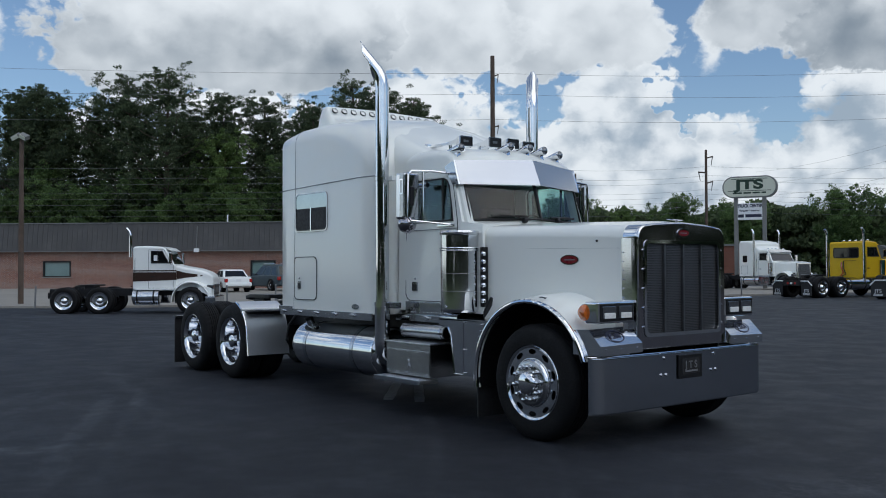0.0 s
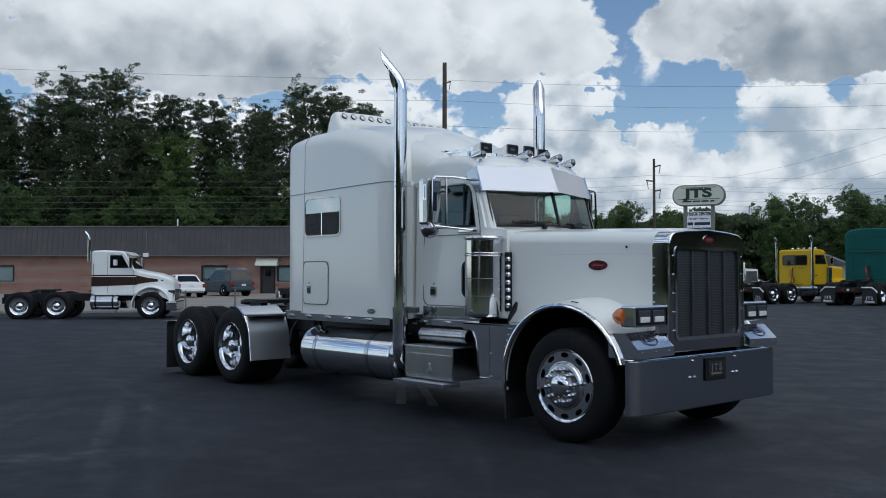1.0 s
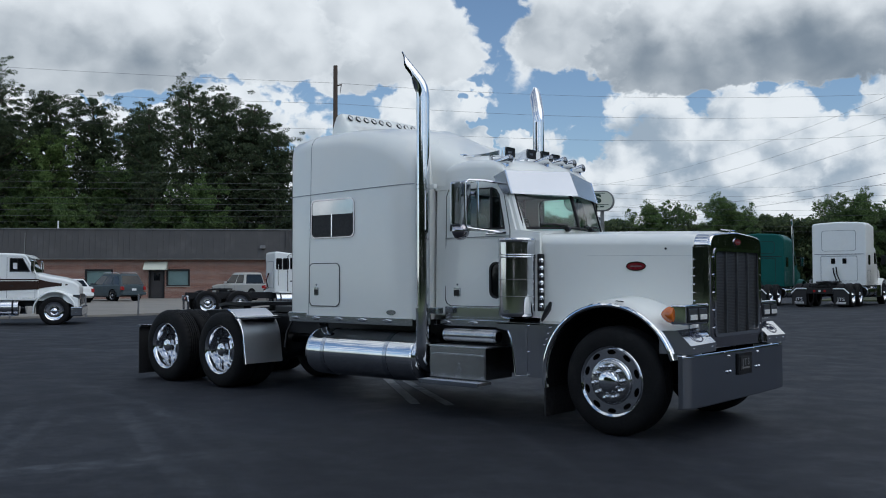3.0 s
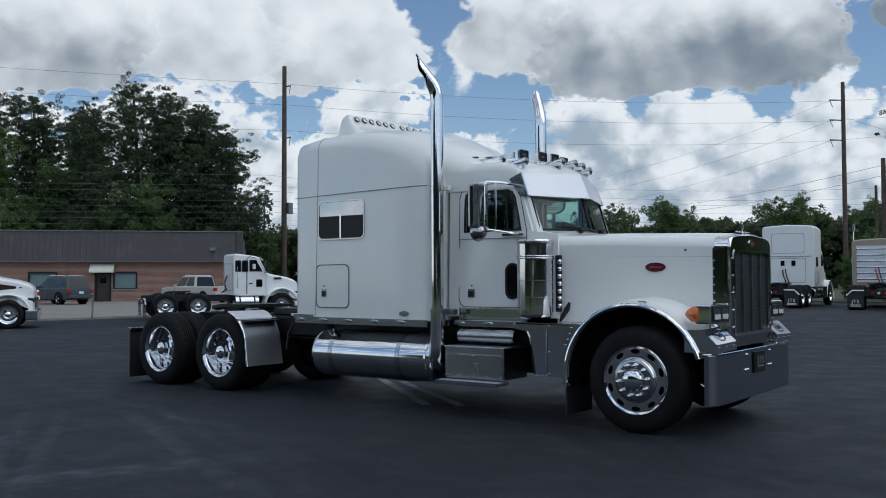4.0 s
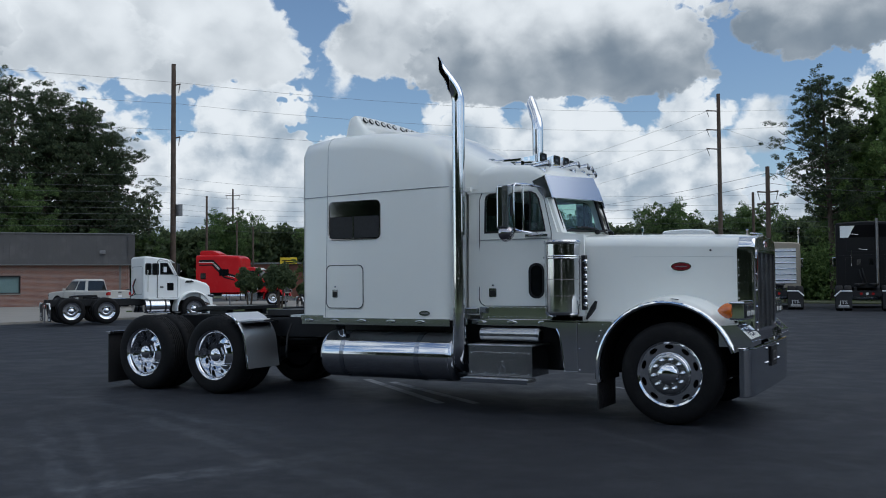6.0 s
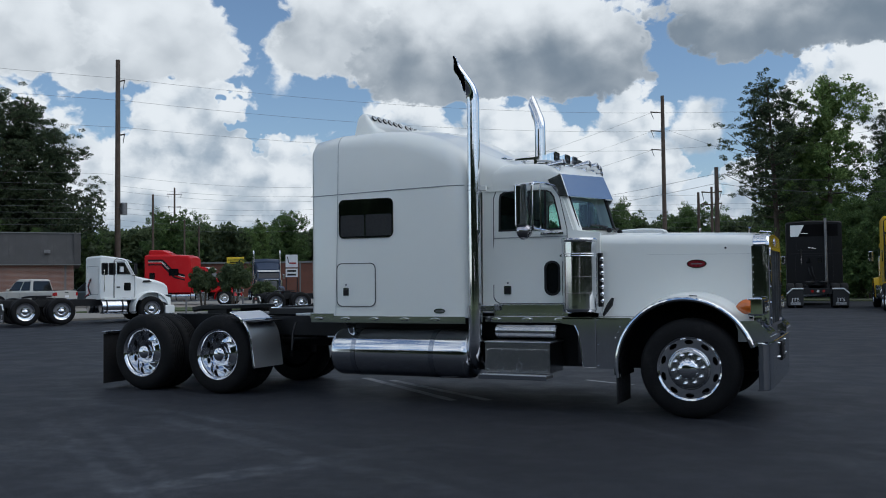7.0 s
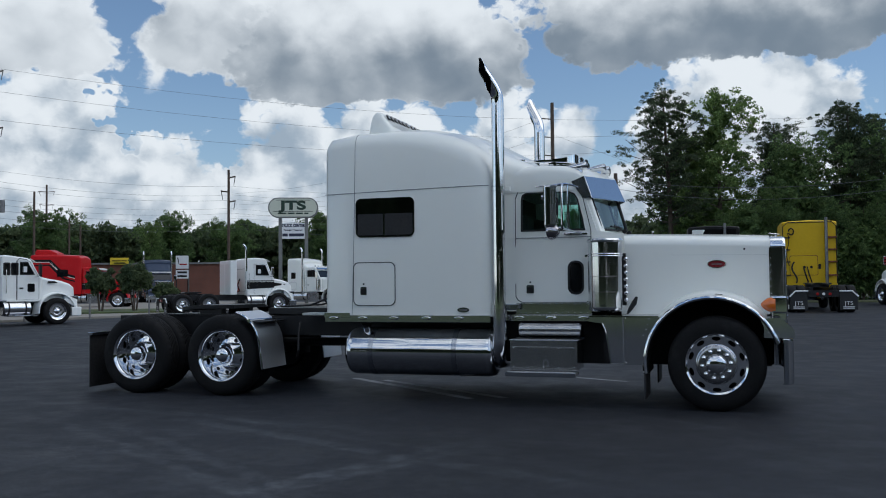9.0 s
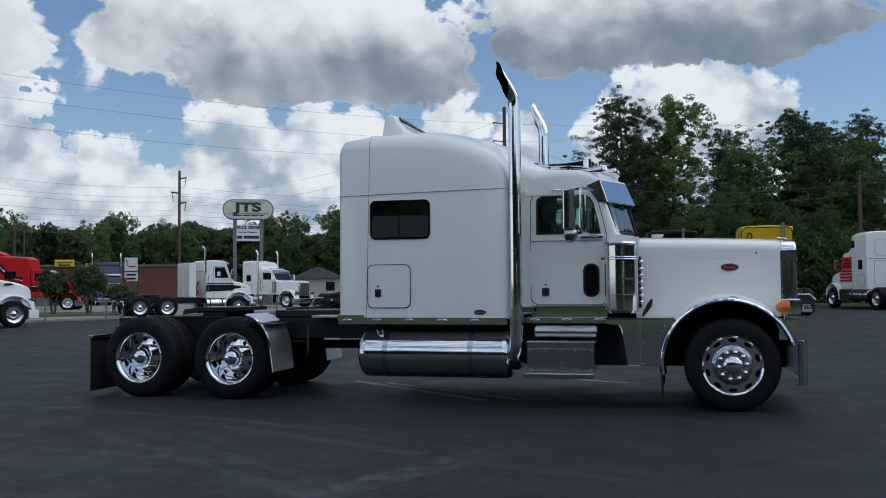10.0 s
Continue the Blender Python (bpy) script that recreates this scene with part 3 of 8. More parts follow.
# ---- wheels ----
def wheel_meshes():
    """Meshes of a polished wheel lying at the origin with its face to -y: front wheel, rear dual wheel and their small parts."""
    meshes = {}
    tyre = [(0.335, 0.00), (0.345, 0.012), (0.40, 0.018), (0.455, 0.012), (0.495, -0.005), (0.517, -0.03), (0.525, -0.055)]
    for k in range(5):
        a = -0.06 - 0.034 * k
        tyre += [(0.528, a), (0.528, a - 0.022), (0.516, a - 0.024), (0.516, a - 0.032)]
    tyre += [(0.525, -0.235), (0.517, -0.255), (0.495, -0.275), (0.455, -0.29), (0.40, -0.292), (0.345, -0.28), (0.335, -0.26)]
    meshes["tyre"] = finish(lathe(tyre, 56), "tyre", RUBBER)

    # drive tyre: lugs cut across the two outer ribs
    bm = lathe(tyre, 176)
    for v in bm.verts:
        r = math.hypot(v.co.x, v.co.z)
        if r > 0.52 and (-0.01 < v.co.y - 0.05 < 0.06 or 0.17 < v.co.y - 0.03 < 0.215):
            k = int(round(math.atan2(v.co.z, v.co.x) / (2 * math.pi) * 176)) % 4
            f = 1.004 if k < 2 else 0.990
            v.co.x, v.co.z = v.co.x * f, v.co.z * f
    meshes["drive_tyre"] = finish(bm, "tyre", RUBBER)

    def disc_face(r0, r1, depth, holes, hr, hw, hh):
        loops = [[(r1 * math.cos(2 * math.pi * k / 80), r1 * math.sin(2 * math.pi * k / 80)) for k in range(80)],
                 [(r0 * math.cos(-2 * math.pi * k / 40), r0 * math.sin(-2 * math.pi * k / 40)) for k in range(40)]]
        for k in range(holes):
            a = 2 * math.pi * (k + 0.5) / holes
            loop = []
            for j in range(14):
                b = -2 * math.pi * j / 14
                t, r = hw * math.cos(b), hr + hh * math.sin(b)
                loop.append((r * math.cos(a) - t * math.sin(a), r * math.sin(a) + t * math.cos(a)))
            loops.append(loop)
        return plate(loops, lambda u, v, d: Vector((u, -depth(math.hypot(u, v)) + d, v)), 0.014)

    # front: face set out nearly flush, ten hand holes
    def front_depth(r):
        return 0.0

    bm = disc_face(0.195, 0.316, front_depth, 10, 0.280, 0.046, 0.0235)
    lathe([(0.312, -0.008), (0.314, 0.002), (0.320, 0.006), (0.335, 0.014), (0.342, 0.006), (0.338, -0.03), (0.31, -0.10), (0.30, -0.25)], 64, bm=bm)
    lathe([(0.224, -0.004), (0.220, 0.010), (0.212, 0.026), (0.204, 0.034)], 48, bm=bm)
    meshes["front_disc"] = finish(bm, "wheel", ALLOY)
    meshes["front_flange"] = finish(lathe([(0.206, 0.030), (0.200, 0.038), (0.185, 0.043), (0.165, 0.045), (0.11, 0.046), (0.10, 0.03)], 48), "hub_flange", HUB_STEEL)
    meshes["front_cap"] = finish(lathe([(0.112, 0.040), (0.112, 0.062), (0.108, 0.078), (0.095, 0.094), (0.07, 0.106), (0.035, 0.112), (0.0, 0.114)], 36), "hub_cap", CHROME)
    nut = lathe([(0.024, 0.0), (0.024, 0.012), (0.017, 0.016), (0.018, 0.036), (0.021, 0.044), (0.019, 0.056), (0.010, 0.064), (0.0, 0.066)], 12)
    meshes["nut"] = finish(nut, "lug_nut", CHROME)

    # rear: deep dish, face recessed
    def rear_depth(r):
        return -0.125 - 0.30 * (r - 0.12)

    bm = disc_face(0.12, 0.272, rear_depth, 10, 0.230, 0.030, 0.026)
    lathe([(0.270, -0.166), (0.285, -0.13), (0.292, -0.07), (0.302, -0.03), (0.312, -0.006), (0.335, 0.010), (0.342, 0.004), (0.336, -0.02), (0.325, -0.10), (0.31, -0.26)], 64, bm=bm)
    meshes["rear_disc"] = finish(bm, "wheel", ALLOY)
    me = meshes["rear_disc"]
    smooth_normals = []
    for f in me.polygons:
        for k in f.loop_indices:
            v = me.vertices[me.loops[k].vertex_index].co
            r = math.hypot(v.x, v.z)
            on_face = f.normal.y < -0.8 and 0.11 < r < 0.273 and f.center.y > 0.10
            smooth_normals.append(Vector((0.30 * v.x / r, -1.0, 0.30 * v.z / r)).normalized() if on_face else me.corner_normals[k].vector.copy())
    me.normals_split_custom_set(smooth_normals)
    meshes["rear_cap"] = finish(lathe([(0.15, -0.175), (0.145, -0.14), (0.115, -0.12), (0.095, -0.09), (0.092, -0.02), (0.075, 0.0), (0.03, 0.012), (0.0, 0.014)], 36), "hub_cap", CHROME)
    bm = lathe([(0.0, -0.26), (0.28, -0.26), (0.29, -0.18), (0.10, -0.17), (0.0, -0.17)], 28)
    meshes["drum"] = finish(bm, "brake_drum", BLACK)
    meshes["plain_tyre"] = finish(lathe([(0.335, 0.0), (0.40, 0.018), (0.455, 0.012), (0.50, -0.01), (0.525, -0.05), (0.525, -0.24), (0.50, -0.28), (0.40, -0.292), (0.335, -0.26)], 28), "tyre", RUBBER)
    bm = lathe([(0.335, -0.01), (0.335, 0.010), (0.31, -0.004), (0.29, -0.06), (0.26, -0.07), (0.15, -0.06), (0.10, 0.0), (0.06, 0.03), (0.0, 0.035)], 28)
    for k in range(8):
        a = 2 * math.pi * k / 8
        own = lathe([(0.0, 0.0), (0.026, 0.0), (0.026, -0.02)], 8)
        bmesh.ops.transform(own, matrix=Matrix.Translation((0.21 * math.cos(a), -0.0, 0.21 * math.sin(a))), verts=own.verts)
        own.free()
    meshes["plain_disc"] = finish(bm, "rim", CHROME)
    return meshes


WHEELS = wheel_meshes()


def front_wheel(parent, x, s):
    """s = -1: the side at -y."""
    turn = pose(x, 1.19 * s, 0.49, 0, 0, 0 if s < 0 else 180)
    hub = mesh_part("wheel", WHEELS["front_disc"], parent, turn, "polished ten-hole aluminium wheel")
    mesh_part("tyre", WHEELS["tyre"], hub)
    mesh_part("hub_flange", WHEELS["front_flange"], hub)
    mesh_part("hub_cap", WHEELS["front_cap"], hub)
    mesh_part("brake_drum", WHEELS["drum"], hub)
    for k in range(10):
        a = 2 * math.pi * k / 10 + 0.12
        mesh_part("lug_nut", WHEELS["nut"], hub, pose(0.152 * math.cos(a), -0.043, 0.152 * math.sin(a)))


def rear_wheel(parent, x, s):
    turn = pose(x, 1.20 * s, 0.49, 0, 0, 0 if s < 0 else 180)
    hub = mesh_part("wheel", WHEELS["rear_disc"], parent, turn, "deep-dish polished dual wheel")
    mesh_part("tyre", WHEELS["drive_tyre"], hub)
    mesh_part("tyre", WHEELS["drive_tyre"], hub, pose(0, 0.335, 0))
    mesh_part("hub_cap", WHEELS["rear_cap"], hub, None, "chrome axle cover")
    mesh_part("brake_drum", WHEELS["drum"], hub)
    mesh_part("brake_drum", WHEELS["drum"], hub, pose(0, 0.3, 0))


# ---- the white tractor unit ----
def section(x, w, z0, z1, r, crown, n=6, tuck=0.0):
    """A body section across the truck at x: straight sides, rounded shoulders, crowned roof."""
    pts = [(x, -w + tuck, z0)]
    for k in range(n + 1):
        a = math.pi / 2 * k / n
        pts.append((x, -w + r * (1 - math.cos(a)), z1 - r + r * math.sin(a)))
    for k in (-0.5, 0.0, 0.5):
        y = k * 2 * (w - r) * 0.75
        pts.append((x, y, z1 + crown * (1 - (y / (w - r)) ** 2)))
    for k in range(n + 1):
        a = math.pi / 2 * (1 - k / n)
        pts.append((x, w - r * (1 - math.cos(a)), z1 - r + r * math.sin(a)))
    pts.append((x, w - tuck, z0))
    return pts


def build_truck():
    truck = thing("semi_truck", pose(0, 0, 0), "white long-nose sleeper tractor with chrome trim parked on asphalt", "truck")

    # sleeper box
    rows = []
    for x, w, z1, r, crown in ((-4.70, 1.12, 3.11, 0.12, 0.04), (-4.69, 1.175, 3.185, 0.15, 0.06), (-4.64, 1.206, 3.245, 0.17, 0.09), (-4.30, 1.21, 3.30, 0.19, 0.12),
                               (-3.75, 1.21, 3.32, 0.22, 0.13), (-3.35, 1.21, 3.29, 0.25, 0.13), (-3.05, 1.21, 3.22, 0.28, 0.14), (-2.82, 1.21, 3.13, 0.30, 0.15),
                               (-2.68, 1.195, 3.04, 0.32, 0.14), (-2.58, 1.15, 2.94, 0.32, 0.12), (-2.52, 1.07, 2.84, 0.30, 0.08), (-2.50, 0.95, 2.72, 0.26, 0.04)):
        rows.append(section(x, w, 1.005, z1, r, crown, 8))
    sleeper = part("sleeper_body", loft(rows), WHITE, truck, "", 50)
    # air-flow nose from the sleeper roof down over the cab
    rows = [section(x, w, 2.55, z1, r, c, 8) for x, w, z1, r, c in ((-3.05, 0.96, 3.24, 0.30, 0.13), (-2.75, 0.94, 3.13, 0.30, 0.12), (-2.45, 0.92, 2.99, 0.26, 0.10), (-2.20, 0.88, 2.88, 0.20, 0.07), (-2.02, 0.82, 2.80, 0.14, 0.03))]
    part("roof_fairing", loft(rows), WHITE, truck, "", 50)
    # visor with lamps across the sleeper roof
    rows = []
    for y, k in ((-0.945, 0.30), (-0.925, 0.72), (-0.895, 0.93), (-0.85, 1.0), (-0.45, 1.02), (0, 1.03), (0.45, 1.02), (0.85, 1.0), (0.895, 0.93), (0.925, 0.72), (0.945, 0.30)):
        b = 3.17 + 0.11 * smooth(abs(y), 0.96, 0.75)
        h = 3.605 + 0.012 * (1 - (y / 0.9) ** 2) - b
        rows.append([(x, y, b + h * k * f) for x, f in ((-4.235, 0.0), (-4.205, 0.52), (-4.180, 0.84), (-4.160, 0.95), (-4.128, 1.0), (-4.085, 0.99), (-4.050, 0.95), (-3.955, 0.62), (-3.905, 0.48), (-3.775, 0.30), (-3.27, 0.02))])
    fairing = part("light_visor", loft(rows), WHITE, truck, "raised white roof visor with a row of round lamps", 45)
    lamp = finish(lathe([(0.036, 0.0), (0.036, 0.012), (0.028, 0.014), (0.027, 0.006), (0.0, 0.010)], 16), "roof_lamp", CLEAR_LENS)
    ringm = finish(lathe([(0.037, -0.005), (0.043, 0.010), (0.037, 0.016), (0.034, 0.010)], 16), "lamp_bezel", BLACK)
    for k in range(12):
        y = (k - 5.5) * 0.142 + (0.03 if k > 5 else -0.03)
        m = pose(-3.992, y, 3.535 + 0.010 * (1 - (y / 0.9) ** 2), 0, 0, 90) @ pose(0, 0, 0, -33, 0, 0)
        mesh_part("roof_lamp", lamp, fairing, m)
        mesh_part("lamp_bezel", ringm, fairing, m)

    for s in (-1, 1):
        def side(u, v, d, y=1.21, s=s):
            return Vector((u, s * (y + 0.004 - d), v))
        # joints of the fibreglass
        bm = tube([(-4.695, s * 1.208, 2.53), (-3.6, s * 1.2125, 2.555), (-2.84, s * 1.2125, 2.568), (-2.68, s * 1.197, 2.571), (-2.58, s * 1.152, 2.573)], 0.005, 6)
        part("panel_seam", bm, SEAM, truck)
        bm = tube([(-4.335, s * 1.209, 1.01), (-4.30, s * 1.211, 2.2), (-4.285, s * 1.211, 3.02)] + [(-4.283, s * (1.023 + 0.188 * math.cos(a)), 3.112 + 0.189 * math.sin(a)) for a in (0.1, 0.4, 0.7, 1.0, 1.3)], 0.0035, 6)
        part("panel_seam", bm, SEAM, truck)
        # side window
        outer = rounded(-4.27, -3.51, 1.99, 2.46, 0.07)
        win = part("sleeper_window", plate([outer], side, 0.004), DARK_GLASS, truck, "dark sliding sleeper window in a bright frame")
        part("window_frame", ring_strip(outer, lambda u, v, d, s=s: Vector((u, s * (1.222 - d), v)), 0.007, 0.014), DARK_CHROME, win)
        part("window_shade", plate([rounded(-4.255, -3.525, 2.275, 2.45, 0.02)], lambda u, v, d, s=s: Vector((u, s * (1.2175 - d), v)), 0.003), SHADE_STRIP, win, "bright upper strip")
        # dark plate added over the lower glass to hide its reflections
        part("window_screen", plate([rounded(-4.252, -3.528, 2.008, 2.272, 0.02)], lambda u, v, d, s=s: Vector((u, s * (1.2165 - d), v)), 0.002), FLAP, win, "dark plate over the lower glass, hiding its reflections")
        part("window_divider", box(-3.91, -3.89, s * 1.205, s * 1.221, 2.0, 2.28), CHROME, win)
        # luggage hatch
        loop = rounded(-4.31, -3.76, 1.14, 1.67, 0.07)
        hatch = part("luggage_hatch", plate([loop], lambda u, v, d, s=s: Vector((u, s * (1.217 - d), v)), 0.006), WHITE, truck)
        part("hatch_seal", ring_strip(loop, lambda u, v, d, s=s: Vector((u, s * (1.2195 - d), v)), 0.0048, 0.006), GASKET, hatch)
        part("latch", plate([rounded(-4.215, -4.135, 1.27, 1.37, 0.012)], lambda u, v, d, s=s: Vector((u, s * (1.225 - d), v)), 0.012), BRUSHED, hatch, "square metal latch")
        part("latch_paddle", plate([rounded(-4.205, -4.145, 1.278, 1.345, 0.006)], lambda u, v, d, s=s: Vector((u, s * (1.2275 - d), v)), 0.004), BLACK, hatch)
        part("latch_key", lathe([(0.013, 0), (0.011, 0.008), (0, 0.010)], 10, (-4.175, s * 1.217, 1.405), sign=-s), BRUSHED, hatch)
        # oval maker's badge, low on the sleeper
        oval = [(-2.89 + 0.075 * math.cos(a), 1.085 + 0.030 * math.sin(a)) for a in (2 * math.pi * k / 24 for k in range(24))]
        badge = part("badge", plate([oval], lambda u, v, d, s=s: Vector((u, s * (1.2185 - d), v)), 0.006), BRUSHED, truck)
        part("badge_bar", box(-2.94, -2.84, s * 1.2150, s * 1.2205, 1.077, 1.093), STEEL_POST, badge)
        # stainless skirt with marker lamps
        skirt = part("sleeper_skirt", box(-4.70, -2.56, s * 1.205 - 0.008, s * 1.205 + 0.008, 0.935, 1.02, 0.003), STAINLESS, truck, "stainless skirt with small lamps")
        for x in (-4.58, -4.19, -3.78, -3.36, -2.95):
            marker_lamp(skirt, x, s * 1.214, 0.985, s)
        part("corner_guard", box(-4.71, -4.36, s * 1.216 - 0.004, s * 1.216 + 0.004, 0.99, 1.05, 0.003), STAINLESS, truck)

    # cab: side walls with their openings
    for s in (-1, 1):
        window = [(-2.235, 2.03), (-1.475, 2.03), (-1.50, 2.16), (-1.56, 2.40), (-1.60, 2.46), (-1.66, 2.485), (-2.17, 2.485), (-2.22, 2.46), (-2.235, 2.41)]
        outline = [(-2.46, 1.06), (-1.02, 1.06), (-1.02, 1.97), (-1.33, 2.01), (-1.50, 2.53), (-2.46, 2.60)]
        peep = rounded(-1.67, -1.50, 1.27, 1.65, 0.08, 6)

        def wall(u, v, d, s=s):
            # sides lean in a little toward the roof and the cowl
            return Vector((u, s * (0.915 - 0.03 * smooth(v, 1.9, 2.6) - 0.02 * smooth(u, -1.45, -1.05) - d), v))
        part("cab_side", plate([outline, list(reversed(window)), list(reversed(peep))], wall, 0.035), WHITE, truck, "", 30)
        glass = part("door_window", plate([window], lambda u, v, d: wall(u, v, d + 0.012), 0.005), GLASS, truck, "clear side window")
        glass.visible_shadow = False
        part("window_rubber", ring_strip(window, lambda u, v, d: wall(u, v, d - 0.004), 0.011, 0.012), BLACK, truck)
        part("quarter_bar", box(-1.675, -1.655, s * 0.895 - 0.01, s * 0.895 + 0.01, 2.03, 2.48), BLACK, truck)
        part("peep_window", plate([peep], lambda u, v, d: wall(u, v, d + 0.012), 0.005), DARK_GLASS, truck, "tall oval lower door window")
        part("window_rubber", ring_strip(peep, lambda u, v, d: wall(u, v, d - 0.004), 0.012, 0.014), BLACK, truck)
        # door joint and handle
        door_line = [(-2.315, 1.24), (-2.29, 1.195), (-2.24, 1.168), (-1.46, 1.168), (-1.42, 1.195), (-1.40, 1.30), (-1.40, 2.02), (-1.49, 2.40), (-1.55, 2.51), (-1.66, 2.545), (-2.20, 2.545), (-2.28, 2.51), (-2.315, 2.42)]
        part("door_seam", ring_strip(door_line, lambda u, v, d: wall(u, v, d - 0.002), 0.0045, 0.006), GASKET, truck)
        part("door_crease", box(-2.31, -1.40, s * 0.914 - 0.006, s * 0.914 + 0.006, 1.938, 1.946), SEAM, truck)
        handle = part("door_handle", plate([rounded(-2.18, -2.09, 1.275, 1.375, 0.012)], lambda u, v, d: wall(u, v, d - 0.016), 0.018), BRUSHED, truck, "square metal door latch")
        part("latch_paddle", plate([rounded(-2.17, -2.10, 1.285, 1.35, 0.006)], lambda u, v, d: wall(u, v, d - 0.020), 0.006), BLACK, handle)
        part("latch_key", lathe([(0.013, 0), (0.011, 0.008), (0, 0.010)], 10, (-2.135, s * 0.915, 1.41), sign=-s), BRUSHED, handle)
        # riveted kick panel and sill
        kick = part("kick_panel", box(-2.31, -1.40, s * 0.918 - 0.006, s * 0.918 + 0.006, 1.022, 1.160, 0.002), STAINLESS, truck, "riveted stainless kick panel")
        rivet = finish(lathe([(0.009, 0), (0.008, 0.004), (0.0, 0.006)], 8), "rivet", CHROME)
        for k in range(12):
            for z in (1.042, 1.146):
                mesh_part("rivet", rivet, kick, pose(-2.27 + 0.074 * k, s * 0.924, z, 0, 0, 0 if s < 0 else 180))
        sill = part("cab_sill", box(-2.46, -1.22, s * 0.92 - 0.035, s * 0.92 + 0.035, 0.945, 1.018, 0.004), STAINLESS, truck)
        for x in (-2.27, -1.88, -1.49):
            marker_lamp(sill, x, s * 0.956, 0.985, s)

    # cab roof: square-shouldered and bowed forward over the glass
    rows = []
    for x, w, z1, r, c in ((-2.48, 0.897, 2.785, 0.115, 0.05), (-2.30, 0.90, 2.812, 0.115, 0.06), (-2.00, 0.90, 2.825, 0.11, 0.06), (-1.75, 0.897, 2.808, 0.10, 0.055), (-1.62, 0.893, 2.772, 0.08, 0.05), (-1.545, 0.89, 2.72, 0.06, 0.045), (-1.505, 0.885, 2.665, 0.05, 0.035), (-1.495, 0.88, 2.61, 0.04, 0.02)):
        bow = 0.24 * smooth(x, -1.85, -1.50)
        rows.append([(px + bow * (1 - (abs(py) / 0.9) ** 1.6), py, pz) for px, py, pz in section(x, w, 2.50, z1, r, c, 6)])
    part("cab_roof", loft(rows), WHITE, truck, "", 50)
    for s in (-1, 1):
        # windscreen pillar
        part("windscreen_pillar", loft([[(-1.42, s * 0.88, 2.0), (-1.29, s * 0.86, 2.0), (-1.24, s * 0.82, 2.0), (-1.36, s * 0.84, 2.0)],
                                        [(-1.60, s * 0.875, 2.56), (-1.475, s * 0.86, 2.56), (-1.445, s * 0.82, 2.56), (-1.53, s * 0.83, 2.56)]]), WHITE, truck)
        pane = [Vector((-1.28, s * 0.825, 2.03)), Vector((-1.09, s * 0.012, 2.05)), Vector((-1.21, s * 0.012, 2.46)), Vector((-1.41, s * 0.825, 2.46))]
        bm = bmesh.new()
        bm.faces.new([bm.verts.new(p) for p in pane])
        bmesh.ops.solidify(bm, geom=bm.faces[:], thickness=0.006)
        ws = part("windscreen", bm, GLASS, truck, "one half of a split windscreen")
        ws.visible_shadow = False
        part("windscreen_rubber", tube(pane + pane[:1], 0.014, 8), BLACK, ws)
        # wiper
        wip = part("wiper", tube([(-1.12, s * 0.25, 2.045), (-1.14, s * 0.35, 2.08), (-1.17, s * 0.52, 2.085)], 0.008, 6), BLACK, truck)
        part("wiper_blade", tube([(-1.125, s * 0.18, 2.075), (-1.20, s * 0.62, 2.075)], 0.012, 6), BLACK, wip)
        part("wiper_pivot", lathe([(0.03, -0.02), (0.03, 0.02), (0.0, 0.03)], 12, (-1.08, s * 0.25, 2.03)), BLACK, wip)
    part("windscreen_post", tube([(-1.082, 0, 2.04), (-1.202, 0, 2.47)], 0.016, 8), BLACK, truck)
    # cowl below the glass
    rows = [[(x, -w, 1.06), (x, -w, z - 0.05), (x, -w + 0.05, z), (x, 0, z + c), (x, w - 0.05, z), (x, w, z - 0.05), (x, w, 1.06)] for x, w, z, c in ((-1.42, 0.885, 2.03, 0.03), (-1.30, 0.875, 2.02, 0.03), (-1.12, 0.86, 1.985, 0.05), (-1.075, 0.845, 1.965, 0.03))]
    part("cowl", loft(rows), WHITE, truck)
    # drop visor over the glass
    for s in (-1, 1):
        ring0 = [(-1.215, 0, 2.70), (-1.095, 0, 2.415), (-1.115, 0, 2.405), (-1.235, 0, 2.69)]
        ring1 = [(-1.475, s * 0.897, 2.665), (-1.385, s * 0.901, 2.405), (-1.405, s * 0.896, 2.395), (-1.495, s * 0.892, 2.655)]
        vis = part("sun_visor", loft([ring0, ring1]), BRUSHED, truck, "polished stainless drop visor half")
        part("visor_wing", plate([[(-1.475, 2.665), (-1.63, 2.605), (-1.60, 2.555), (-1.49, 2.405), (-1.385, 2.405)]], lambda u, v, d, s=s: Vector((u, s * (0.904 - d - 0.01 * (v - 2.405)), v)), 0.006), BRUSHED, vis)
        part("visor_bead", tube([(-1.473, s * 0.899, 2.668), (-1.383, s * 0.902, 2.402)], 0.008, 6), CHROME, vis)
        part("visor_cap", loft([[(-1.215, 0, 2.70), (-1.235, 0, 2.72), (-1.34, 0, 2.70)], [(-1.475, s * 0.895, 2.665), (-1.495, s * 0.875, 2.68), (-1.56, s * 0.86, 2.67)]]), WHITE, vis)
    # cab floor, back wall, dash, seats, wheel
    part("cab_floor", box(-2.46, -1.1, -0.87, 0.87, 1.07, 1.12), INTERIOR, truck)
    part("cab_back_wall", box(-2.47, -2.43, -0.88, 0.88, 1.1, 2.6), INTERIOR, truck)
    part("head_lining", box(-2.44, -1.5, -0.84, 0.84, 2.53, 2.56), INTERIOR, truck)
    part("dashboard", loft([[(-1.25, y, 1.5), (-1.62, y, 1.55), (-1.64, y, 1.92), (-1.50, y, 2.02), (-1.30, y, 2.03)] for y in (-0.84, 0.0, 0.84)]), INTERIOR, truck)
